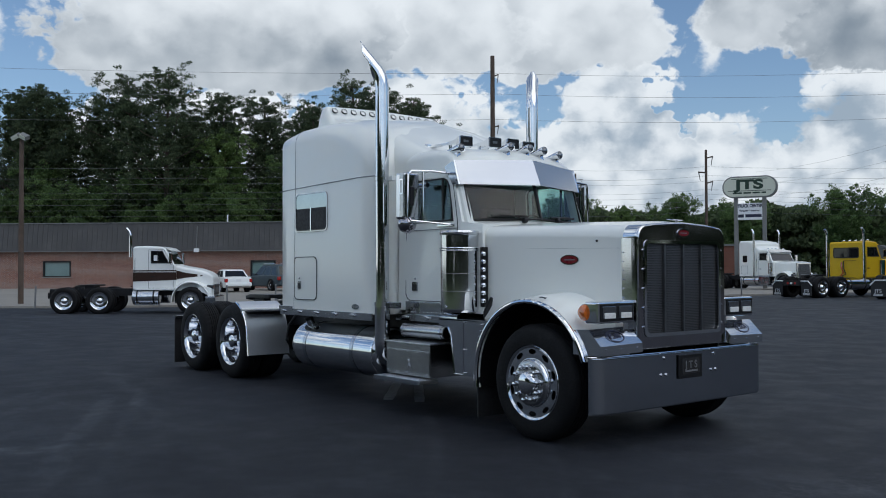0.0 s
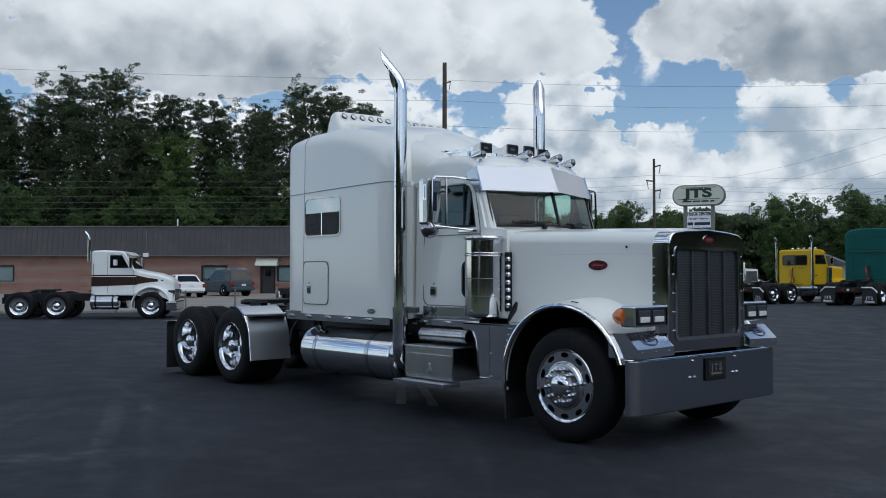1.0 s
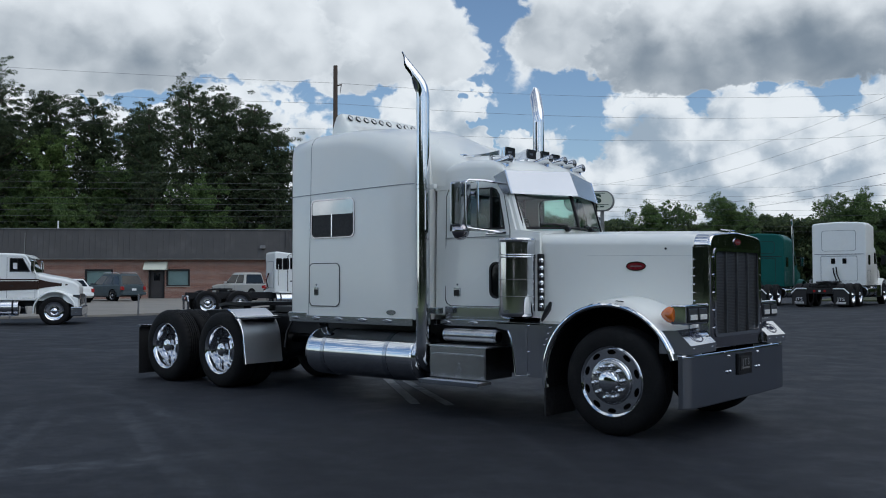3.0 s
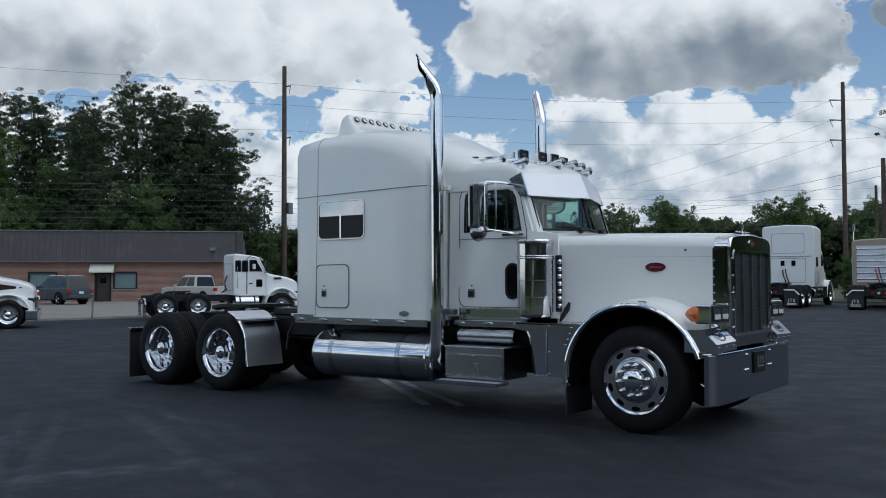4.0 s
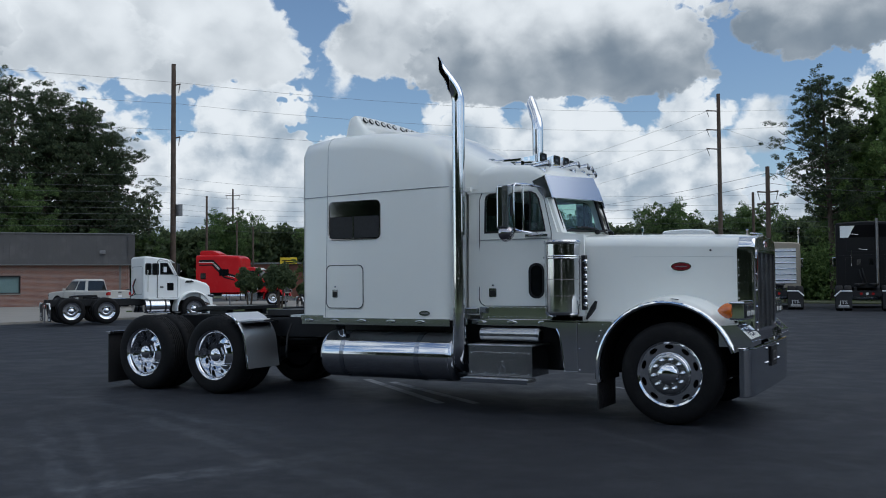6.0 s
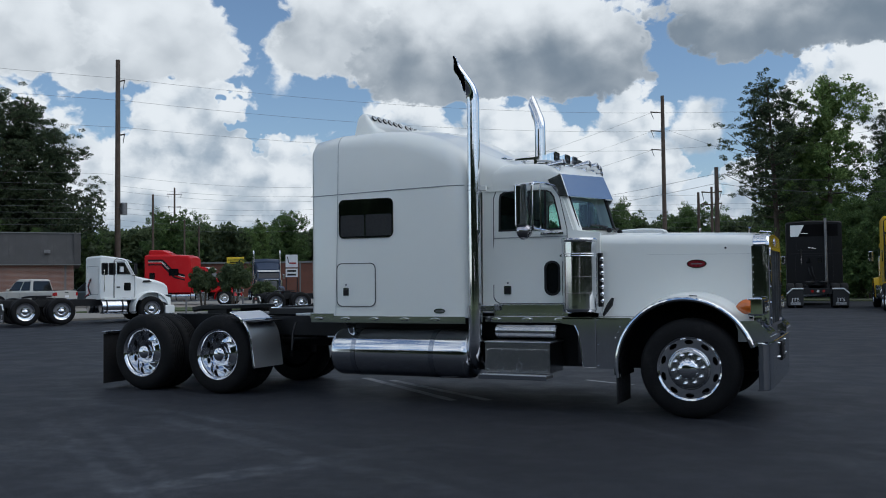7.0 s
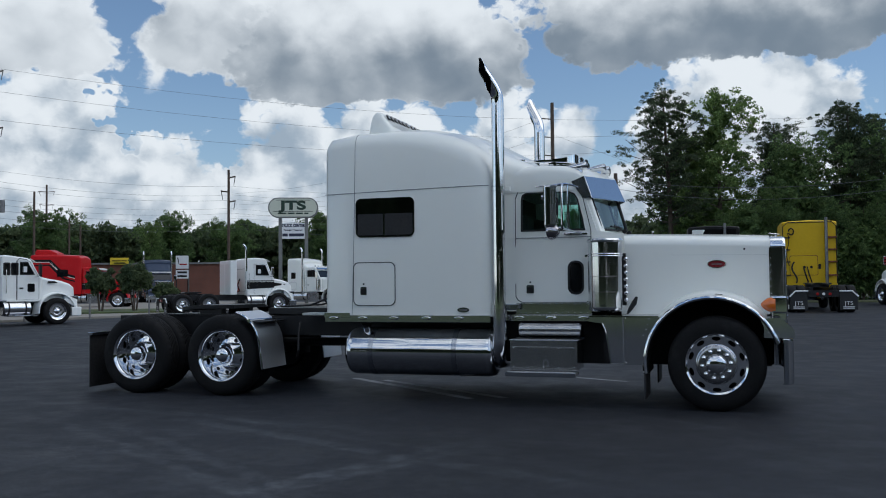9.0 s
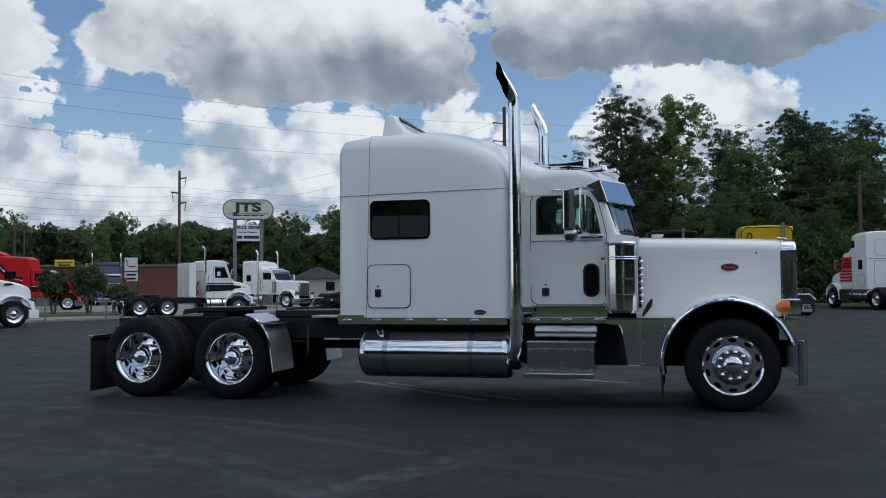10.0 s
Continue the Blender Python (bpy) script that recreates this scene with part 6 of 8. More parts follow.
# ---- pylon sign ----
def pylon():
    s = thing("pylon_sign", pose(-31.8, 51.1, 0, 0, 0, 23), "tall two-post pylon sign with a rounded cream panel", "sign")
    for x in (-0.98, 0.98):
        part("sign_post", box(x - 0.13, x + 0.13, -0.13, 0.13, 0, 6.8), SIGN_GREY, s)
    loop = rounded(-1.88, 1.88, 6.52, 8.05, 0.74, 10)
    panel = part("sign_panel", plate([loop], lambda u, v, d: Vector((u, -0.28 + d, v)), 0.56), SIGN_GREY, s, "rounded cream panel lettered in dark green")
    inner = rounded(-1.79, 1.79, 6.60, 7.97, 0.66, 10)
    part("panel_face", plate([inner], lambda u, v, d: Vector((u, -0.30 + d, v)), 0.03), SIGN_CREAM, panel)
    part("panel_rule", box(-1.25, 1.25, -0.312, -0.30, 7.83, 7.87), INK_GREEN, panel)
    part("panel_rule", box(-1.5, 1.5, -0.312, -0.30, 6.98, 7.02), INK_GREEN, panel)
    bars = ((-1.15, -0.50), (-0.40, 0.12), (0.22, 0.74), (0.84, 1.15))
    for x0, x1 in bars:
        part("name_bar", box(x0, x1, -0.312, -0.30, 6.79, 6.90), INK_GREEN, panel)
    t = letters("JTS", 0.90, INK_GREEN, pose(0, -0.306, 7.42, 90, 0, 0) @ Matrix.Diagonal((1.6, 1.0, 1.0, 1.0)), panel, 0.006, bold=0.040)
    low = part("lower_panel", box(-0.93, 0.93, -0.12, 0.12, 4.92, 6.12, 0.02), SIGN_WHITE, s, "white lower panel lettered in navy")
    letters("TRUCK CENTER", 0.265, INK_NAVY, pose(0, -0.126, 5.92, 90, 0, 0) @ Matrix.Diagonal((0.90, 1.2, 1, 1)), low, 0.004, bold=0.014)
    letters("Financing & Insurance", 0.165, INK_NAVY, pose(0, -0.126, 5.58, 90, 0, 0), low, 0.004, bold=0.008)
    part("number_bar", box(-0.82, -0.42, -0.128, -0.12, 5.10, 5.32), INK_NAVY, low)
    part("number_bar", box(-0.32, 0.80, -0.128, -0.12, 5.10, 5.32), INK_NAVY, low)
    v = thing("roadside_sign", pose(-50.5, 64.5, 0, 0, 0, 30) @ Matrix.Diagonal((0.62, 1, 0.92, 1)), "white roadside sign with a letter board", "sign")
    part("sign_post", box(-0.95, -0.8, -0.07, 0.07, 0, 4.6), BLACK, v)
    part("sign_post", box(0.8, 0.95, -0.07, 0.07, 0, 4.6), BLACK, v)
    top = part("sign_face", box(-0.95, 0.95, -0.1, 0.1, 3.35, 4.7), SIGN_WHITE, v)
    part("sign_mark", loft([[(-0.75, -0.105, 4.5), (-0.6, -0.105, 4.5), (-0.42, -0.105, 3.85), (-0.5, -0.105, 3.8)], [(-0.75, -0.11, 4.5), (-0.6, -0.11, 4.5), (-0.42, -0.11, 3.85), (-0.5, -0.11, 3.8)]]), BLACK, top)
    part("sign_mark", box(-0.4, 0.7, -0.112, -0.1, 3.72, 3.86), RED_LENS, top)
    low = part("letter_board", box(-0.95, 0.95, -0.1, 0.1, 2.3, 3.2), SIGN_WHITE, v)
    for z in (2.95, 2.55):
        part("board_bar", box(-0.7, 0.7, -0.108, -0.1, z - 0.1, z + 0.1), BLACK, low)


pylon()


# ---- poles and wires ----
def pole(x, y, h, r=0.16, arms=(), label="weathered brown wooden utility pole", lean=0.0):
    p = thing("utility_pole", pose(x, y, 0, lean, 0, 0), label, "utility pole", "utility poles")
    part("pole_shaft", tube([(0, 0, -0.3), (0, 0, h)], [r, r * 0.72], 12), WOOD_POLE, p)
    for z, yaw, l in arms:
        d = Vector((math.cos(radians(yaw)), math.sin(radians(yaw)), 0))
        part("cross_arm", tube([Vector((0, 0, z)) - d * l * 0.06, Vector((0, 0, z + 0.12)) + d * l], 0.07, 8), WOOD_POLE, p)
        part("insulator", tube([Vector((0, 0, z + 0.1)) + d * l * 0.95, Vector((0, 0, z - 0.75)) + d * l * 0.75], [0.05, 0.03], 8), SIGN_GREY, p)
    return p


PA, PB = Vector((-63.5, 54.5, 0)), Vector((-21.3, 101.2, 0))
main_pole = pole(PA.x, PA.y, 23.1, 0.30, [(21.0, 20, 0.7), (15.8, 20, 0.7)], "very tall brown wooden transmission pole")
pole(PB.x, PB.y, 24.0, 0.30, [(21.9, 205, 1.5), (19.6, 205, 1.5), (17.3, 205, 1.5)], "very tall brown wooden transmission pole with side arms")
part("transformer", tube([(0.55, 0.25, 8.2), (0.55, 0.25, 9.3)], 0.32, 12), STEEL_POST, main_pole, "grey transformer can")
pole(-57.9, 53.2, 9.75, 0.13)
pole(-127.8, 134.6, 21.4, 0.24, [(20.0, 30, 1.5), (20.0, 210, 1.5), (17.4, 30, 1.3), (17.4, 210, 1.3)])
pole(-67.8, 71.2, 8.1, 0.13)
pole(-79, 66, 11.3, 0.15, [(10.6, 30, 0.8), (10.6, 210, 0.8)])
pole(-7.0, 47.5, 8.4, 0.17, (), "weathered grey wooden utility pole")
pole(-12.5, 73.3, 9.3, 0.16, (), "dark wooden utility pole")
pole(-13.0, 84.0, 10.8, 0.16, [(10.2, 10, 1.0), (10.2, 190, 1.0), (9.0, 10, 1.0), (9.0, 190, 1.0)])
pole(-47.1, 67.3, 12.8, 0.16, [(12.0, 10, 0.7), (10.6, 190, 0.8), (9.6, 10, 0.7)])
pole(9.5, 43.6, 7.4, 0.13, (), "slim grey wooden utility pole before the woods")
pole(-53.6, 52.5, 7.2, 0.10)


def wire_run(pts, sag, r=0.022):
    """One overhead wire, hung between successive points."""
    out = []
    for a, b in zip(pts, pts[1:]):
        for k in range(13):
            t = k / 12
            p = Vector(a).lerp(Vector(b), t)
            p.z -= sag * 4 * t * (1 - t)
            if not out or (p - out[-1]).length > 0.01:
                out.append(p)
    solo("overhead_wire", tube(out, r, 5), WIRE, "thin sagging overhead wire between poles", "wire", "overhead wires")


LEFT = BUILDING @ Vector((-95.0, 0.0, 0))
for zl, za, zb in ((21.5, 21.3, 21.9), (19.0, 19.2, 19.6), (16.5, 16.6, 17.3)):
    wire_run([(LEFT.x, LEFT.y, zl), (PA.x + 0.4, PA.y + 0.3, za), (PB.x - 1.3, PB.y - 0.6, zb), (40, 118, 23)], 0.9, 0.013)
for k, z in enumerate((10.6, 9.7, 9.2, 8.4, 7.9, 7.4, 6.9, 6.4)):
    off = 0.5 * (k % 3)
    wire_run([BUILDING @ Vector((-95, 1.0 + off, z + 0.5)), BUILDING @ Vector((2.5 + off, 9.0, z)), (-47.1 + off, 67.3, z + 0.6), (-13.0, 84.0 + off, z - 0.6), (30, 95 + off, z + 0.6)], 0.5, 0.009)
for z, sag in ((7.1, 0.6), (6.5, 0.7)):
    wire_run([(-46.0, 95.0, z + 3.2), (-7.0, 47.5, z + 0.9), (9.5, 43.6, z), (45, 38, z)], sag, 0.012)
for z in (21.9, 19.6, 17.3):
    wire_run([(-21.3 - 1.3, 101.2 - 0.6, z), (-95, 150, z - 2)], 2.0, 0.014)
wire_run([(-21.3, 101.2, 20), (10, 62, 4)], 0.2, 0.012)


def lamp_post():
    p = thing("lamp_post", pose(-39.0, 3.9, 0, 0, 0, 40), "grey wooden lot lamp post with floodlights", "lamp post")
    part("post", tube([(0, 0, -0.2), (0, 0, 7.6)], [0.13, 0.10], 10), WOOD_POLE, p)
    for x, t in ((-0.22, -25), (0.22, 25)):
        head = finish(box(-0.2, 0.2, -0.16, 0.12, -0.11, 0.11, 0.03), "floodlight", SIGN_GREY)
        h = mesh_part("floodlight", head, p, pose(x, -0.1, 7.65, 25, t, 0))
        mesh_part("lamp_glass", finish(box(-0.17, 0.17, -0.172, -0.158, -0.09, 0.09), "lamp_glass", SIGN_CREAM), h)


lamp_post()


def bollards():
    post = thing("fence_post", pose(0, 0, 0), "thin rusty steel post along the lot edge", "post", "lot edge posts")
    part("post_shaft", tube([(0, 0, -0.1), (0, 0, 0.95)], 0.038, 8), STEEL_POST, post)
    part("post_cap", tube([(0, 0, 0.95), (0, 0, 0.97)], [0.042, 0.03], 8), STEEL_POST, post)
    first = True
    for k in range(17):
        t = 0.12 + 0.05 * k
        x, y = along(EDGE, t)
        x += 0.35
        m = pose(x, y, ground_z(x, y), 1.5 * ((k * 7) % 3 - 1), 0, 0)
        if first:
            post.matrix_basis, first = m, False
        else:
            copy_thing(post, m)


bollards()


# ---- trees ----
def leaf_mesh(name, clumps, per, size, mat, rng, flat=0.6, wide=0.34):
    """Many small leaf blades gathered in clumps; clumps are (x, y, z, radius)."""
    c = np.array(clumps, float)
    n = len(c) * per
    owner = np.repeat(np.arange(len(c)), per)
    d = rng.normal(size=(n, 3))
    d /= np.linalg.norm(d, axis=1)[:, None]
    rad = c[owner, 3] * rng.uniform(0.25, 1.0, n) ** 0.6
    pos = c[owner, :3] + d * rad[:, None] * np.array([1, 1, flat])
    u = rng.normal(size=(n, 3))
    u /= np.linalg.norm(u, axis=1)[:, None]
    v = np.cross(u, rng.normal(size=(n, 3)))
    v /= np.linalg.norm(v, axis=1)[:, None] + 1e-9
    s = size * rng.uniform(0.6, 1.35, n)[:, None]
    tri = np.stack([pos - u * s * 0.5 - v * s * wide, pos + u * s * 0.62, pos - u * s * 0.5 + v * s * wide], 1).reshape(-1, 3)
    me = bpy.data.meshes.new(name)
    me.from_pydata(tri.tolist(), [], np.arange(n * 3).reshape(-1, 3).tolist())
    me.materials.append(mat)
    return me


def make_tree(seed, h, spread, bare, mat, size, per, label, shape="pine", heart=130):
    rng = np.random.default_rng(seed)
    t = thing("tree", pose(0, 0, 0), label, "tree", "woodland trees")
    bend = rng.normal(size=2) * 0.03 * h
    trunk_pts = [(bend[0] * (k / 6) ** 2, bend[1] * (k / 6) ** 2, h * k / 6 - (0.3 if k == 0 else 0)) for k in range(7)]
    bm = tube(trunk_pts, [0.016 * h * (1 - 0.13 * k) for k in range(7)], 9)
    clumps = []
    limbs = 44 if shape == "pine" else 36
    for k in range(limbs):
        f = bare + (0.97 - bare) * (k + rng.uniform(0, 0.8)) / limbs
        a = 2.4 * k + rng.uniform(-0.5, 0.5)
        if shape == "pine":
            reach = spread * (0.22 + 0.92 * math.sin(math.pi * min(1, (f - bare * 0.7) / (1.02 - bare * 0.7)) ** 0.85)) * rng.uniform(0.5, 1.1)
        else:
            reach = spread * (0.35 + 0.8 * math.sin(math.pi * min(1, (f - bare * 0.6) / (1.05 - bare * 0.6)))) * rng.uniform(0.55, 1.05)
        z = f * h
        base = Vector((bend[0] * f * f, bend[1] * f * f, z))
        tip = base + Vector((math.cos(a) * reach, math.sin(a) * reach, reach * rng.uniform(0.05, 0.35) + 0.25 * reach * f))
        mid = base.lerp(tip, 0.5) + Vector((0, 0, -0.06 * reach))
        tube([base, mid, tip], [0.0045 * h * (1.2 - f), 0.003 * h * (1.2 - f), 0.001 * h], 5, bm=bm)
        for j in range(13 if shape == "pine" else 10):
            q = base.lerp(tip, rng.uniform(0.28, 1.08)) + Vector(rng.normal(size=3).tolist()) * (0.12 if shape == "pine" else 0.09) * spread
            q.z -= 0.12 * (q.z - base.lerp(tip, 0.7).z) if shape == "pine" else 0
            clumps.append((q.x, q.y, q.z, spread * (rng.uniform(0.05, 0.13) if shape == "pine" else rng.uniform(0.07, 0.16))))
    for k in range(6):
        clumps.append((bend[0] + rng.normal() * 0.08 * spread, bend[1] + rng.normal() * 0.08 * spread, h * rng.uniform(0.93, 1.0), spread * rng.uniform(0.08, 0.15)))
    # the shaded heart of the crown, coarser and closed
    inner = []
    for k in range(heart):
        f = bare + (0.88 - bare) * rng.uniform() ** 0.8
        a, q = rng.uniform(0, 2 * math.pi), spread * 0.52 * math.sqrt(rng.uniform()) * (1.15 - f * 0.75)
        inner.append((bend[0] * f * f + math.cos(a) * q, bend[1] * f * f + math.sin(a) * q, f * h, spread * rng.uniform(0.14, 0.22)))
    part("trunk", bm, BARK, t)
    mesh_part("crown", leaf_mesh("crown", clumps, per, size, mat, rng, 0.52 if shape == "pine" else 0.75, 0.24 if shape == "pine" else 0.32), t)
    mesh_part("inner_crown", leaf_mesh("inner_crown", inner, 26, size * 2.3, mat, rng, 0.8, 0.36), t)
    return t


def plant(kind, spots):
    """Copies of a tree at (x, y, scale, turn)."""
    for k, (x, y, s, turn) in enumerate(spots):
        m = pose(x, y, ground_z(x, y) if abs(x) < 60 else 0, 0, 0, turn)
        if k == 0:
            kind.scale = (s, s, s)
            kind.matrix_basis = m @ Matrix.Diagonal((s, s, s, 1))
        else:
            ob = copy_thing(kind, m)
            ob.scale = (s, s, s)


def behind(a, b):
    p = BUILDING @ Vector((a, b, 0))
    return p.x, p.y


pine_a = make_tree(11, 21.0, 5.2, 0.22, LEAF_PINE, 0.18, 72, "tall dark pine with ragged clumped crown")
pine_b = make_tree(12, 19.5, 4.6, 0.30, LEAF_PINE, 0.18, 72, "tall dark pine with open broken crown", "pine", 110)
pine_c = make_tree(15, 22.0, 4.8, 0.36, LEAF_PINE, 0.175, 72, "tall pine with bare lower trunk and tufted top", "pine", 45)
oak_a = make_tree(21, 14.0, 4.8, 0.10, LEAF_OAK, 0.20, 62, "full leafy broadleaf tree", "oak", 105)
oak_b = make_tree(22, 11.0, 4.4, 0.06, LEAF_OAK, 0.20, 62, "bushy green broadleaf tree", "oak", 105)
poplar = make_tree(33, 14.2, 3.0, 0.18, LEAF_LIGHT, 0.165, 66, "tall slender broadleaf tree with light leaves", "oak", 26)

plant(pine_a, [(*behind(-7.5, 20), 0.93, 10), (*behind(-20, 24), 0.93, 80), (*behind(-33, 21), 1.01, 150), (*behind(-38, 24), 0.93, 222), (*behind(-41, 21), 0.93, 100), (*behind(-52, 22), 0.92, 290), (*behind(-13, 17), 0.82, 190), (3.4, 56, 0.58, 60), (12.5, 57, 0.60, 130), (22, 60, 0.8, 200), (*behind(-1.8, 18.5), 0.74, 30)])
plant(pine_b, [(*behind(-4.6, 22), 0.96, 0), (*behind(-15.5, 26), 0.94, 100), (*behind(-23.5, 21), 0.98, 200), (*behind(-29, 25), 0.92, 260), (*behind(-43, 19), 1.03, 310), (*behind(-47, 24), 1.06, 45), (7.6, 53.5, 0.655, 15), (16.5, 56, 0.64, 77), (9.5, 60, 0.66, 250)])
plant(pine_c, [(-3.7, 50.0, 0.615, 20), (*behind(-10.5, 27), 0.97, 60), (*behind(-28.6, 18), 0.95, 140)])
plant(poplar, [(-0.7, 50.8, 0.95, 0), (-3.0, 53.5, 0.80, 90), (*behind(-22.5, 17.5), 1.05, 40), (-51, 60, 0.5, 10)])
plant(oak_a, [(*behind(-9, 16.2), 0.72, 0), (*behind(-17, 19), 0.85, 70), (*behind(-24.5, 18), 0.80, 140), (*behind(-31, 17.6), 0.75, 30), (*behind(-41, 18), 0.82, 200), (*behind(-49, 17.6), 0.80, 290), (*behind(1.5, 20), 0.42, 10), (4.2, 50.5, 0.70, 44), (11, 51, 0.72, 120), (17.5, 52, 0.8, 300), (24, 54, 0.9, 0), (-2, 57, 0.7, 120)])
plant(oak_b, [(*behind(-12.5, 16), 0.70, 20), (*behind(-20.5, 16.2), 0.78, 120), (*behind(-28, 16), 0.70, 220), (*behind(-36, 16), 0.85, 320), (*behind(-45, 16), 0.80, 80), (*behind(-3, 17), 0.55, 0), (1.5, 47.5, 0.52, 0), (7.5, 48, 0.50, 200), (14, 48, 0.6, 77), (20.5, 49, 0.62, 20), (-8.6, 47.0, 0.22, 20), (27, 50, 0.8, 150), (-84, 112, 1.1, 10), (-76, 116, 1.0, 80), (-60, 118, 1.1, 30), (-52, 122, 1.15, 150), (-33, 120, 1.1, 200), (-20, 116, 1.0, 10), (-101, 104, 1.15, 77)])


def woods(name, line, depth, hmin, hmax, count, seed, mat, size, label, per=58):
    """A distant belt of woods as one mass of leaf clumps with an uneven skyline."""
    rng = np.random.default_rng(seed)
    clumps = []
    for k in range(count):
        t = rng.uniform()
        x, y = along(line, t)
        q = rng.uniform() * depth
        nx, ny = along(line, min(1, t + 0.01))
        px, py = along(line, max(0, t - 0.01))
        d = Vector((nx - px, ny - py, 0)).normalized()
        x, y = x - d.y * q, y + d.x * q
        top = lerp(hmin, hmax, 0.5 + 0.5 * noise.noise(Vector((x * 0.05, y * 0.05, seed)))) + 2.2 * noise.noise(Vector((x * 0.22, y * 0.22, seed + 5)))
        z = top * (1 - rng.uniform() ** 1.6 * 0.95)
        clumps.append((x, y, max(0.6, z), rng.uniform(0.8, 1.9)))
    ob = new(name, leaf_mesh(name, clumps, per, size, mat, rng, 0.75))
    tagged(ob, label, "woods", "", "stuff")


woods("far_woods", [(-150, 96), (-112, 112), (-80, 128), (-48, 140), (-18, 146), (0, 128), (5, 96)], 14, 8.0, 13.0, 5200, 3, LEAF_FAR, 0.72, "distant belt of mixed green woods", 80)
woods("woods_undergrowth", [(-9, 52), (-4, 49), (4, 47), (14, 46.5), (30, 49)], 8, 1.5, 4.5, 900, 5, LEAF_LIGHT, 0.21, "tangled green undergrowth behind the lot", 110)
woods("hedge_growth", [behind(-75, 17), behind(-50, 16.5), behind(-25, 16.5), behind(2, 18)], 12, 6.5, 10.5, 1500, 8, LEAF_PINE, 0.40, "dense dark undergrowth behind the brick building")


def shrub(name, x, y, h, r, seed, stems, label):
    rng = np.random.default_rng(seed)
    t = thing(name, pose(x, y, ground_z(x, y) + 0.1), label, "shrub", "island shrubs")
    bm = bmesh.new()
    for k in range(stems):
        a = 2 * math.pi * k / max(1, stems)
        tube([(0.08 * math.cos(a), 0.08 * math.sin(a), -0.1), (0.25 * math.cos(a), 0.25 * math.sin(a), h * 0.45), (r * 0.6 * math.cos(a), r * 0.6 * math.sin(a), h * 0.75)], [0.05, 0.035, 0.015], 6, bm=bm)
    part("stem", bm, BARK, t)
    cl = []
    for k in range(60):
        d = rng.normal(size=3)
        d /= np.linalg.norm(d)
        q = rng.uniform(0.3, 0.95)
        cl.append((d[0] * r * q, d[1] * r * q, h * 0.68 + d[2] * h * 0.32 * q, r * 0.26))
    mesh_part("crown", leaf_mesh("crown", cl, 90, 0.15, LEAF_FAR, rng, 0.9), t)


shrub("crape_myrtle", -32.8, 30.2, 2.45, 0.80, 41, 4, "multi-stemmed dark green ornamental tree on grass island")
shrub("crape_myrtle", -31.2, 31.0, 2.55, 1.0, 42, 5, "multi-stemmed dark green ornamental tree on grass island")
shrub("round_bush", -29.9, 32.0, 1.45, 0.75, 43, 3, "low rounded dark green bush")
shrub("round_bush", -5.6, 44.3, 0.9, 0.6, 44, 3, "low rounded dark green bush")


# the land behind the camera, which the chrome mirrors: a grass bank and woods
solo("grass_bank", slab([(70, 20), (62, -14), (30, -21), (0, -20), (-40, -21), (-80, -30)], [(140, 10), (120, -60), (60, -110), (0, -120), (-80, -120), (-140, -110)], 0.08, 0.3), GRASS, "grass bank along the open side of the lot", "grass", kind="structure")
woods("woods_behind", [(-2, -48), (30, -46), (58, -28), (68, 2), (72, 30)], -9, 7.5, 11.0, 1800, 9, LEAF_PINE, 0.8, "dark woods along the open side of the lot")
# unseen taller belt added so the door window mirrors dark trees, not sky
woods("tall_woods", [(-42, -53), (-29, -50), (-16, -49), (-2, -48)], -9, 11.5, 15.5, 1100, 19, LEAF_PINE, 0.8, "unseen taller dark woods added for the door window to mirror")

woods("woods_side", [(29, 54), (44, 48), (58, 40), (74, 30)], 8, 9.0, 14.0, 900, 14, LEAF_PINE, 0.7, "dark woods beyond the side of the lot")


def faded_line(x0, y0, x1, y1, w):
    d = Vector((x1 - x0, y1 - y0, 0)).normalized()
    n = Vector((-d.y, d.x, 0)) * w
    z = ground_z((x0 + x1) / 2, (y0 + y1) / 2) + 0.004
    rows = []
    for k in range(9):
        p = Vector((x0, y0, z)).lerp(Vector((x1, y1, z)), k / 8)
        f = 0.75 + 0.25 * math.sin(3.1 * k)
        rows.append([p + n * f, p - n * f])
    solo("painted_line", loft(rows, closed=False), FADED, "short faded scuffed paint line on asphalt", "road marking", kind="structure")


FADED = material("worn_line_paint", (0.25, 0.255, 0.265), 0.9, var=0.65, scale=2.5, fine=22, dirt=(0.022, 0.025, 0.032, 0.95))
faded_line(-5.35, 1.25, -2.95, -0.72, 0.085)
faded_line(-4.8, 1.1, -2.55, -0.55, 0.08)
faded_line(-2.1, 2.1, -1.3, 1.7, 0.06)


# ---- parked trucks ----
def paint(name, col, dirt=0.05):
    return material(name, col, 0.4, coat=0.04, spec=0.22, var=0.04, scale=1.5, fine=12, dirt=(0.25, 0.24, 0.22, dirt))


YELLOW = paint("yellow_truck_paint", (0.62, 0.40, 0.012))
TEAL = paint("teal_truck_paint", (0.003, 0.085, 0.074))
TAN = paint("tan_truck_paint", (0.33, 0.29, 0.23))
BLACK_GLOSS = paint("black_truck_paint", (0.006, 0.006, 0.007), 0.0)
RED = paint("red_truck_paint", (0.48, 0.006, 0.010))
NAVY = paint("dark_blue_paint", (0.035, 0.05, 0.085))
SILVER = paint("silver_car_paint", (0.46, 0.45, 0.42))
SLATE = paint("slate_car_paint", (0.055, 0.075, 0.085))
MAROON = paint("maroon_car_paint", (0.10, 0.012, 0.015))
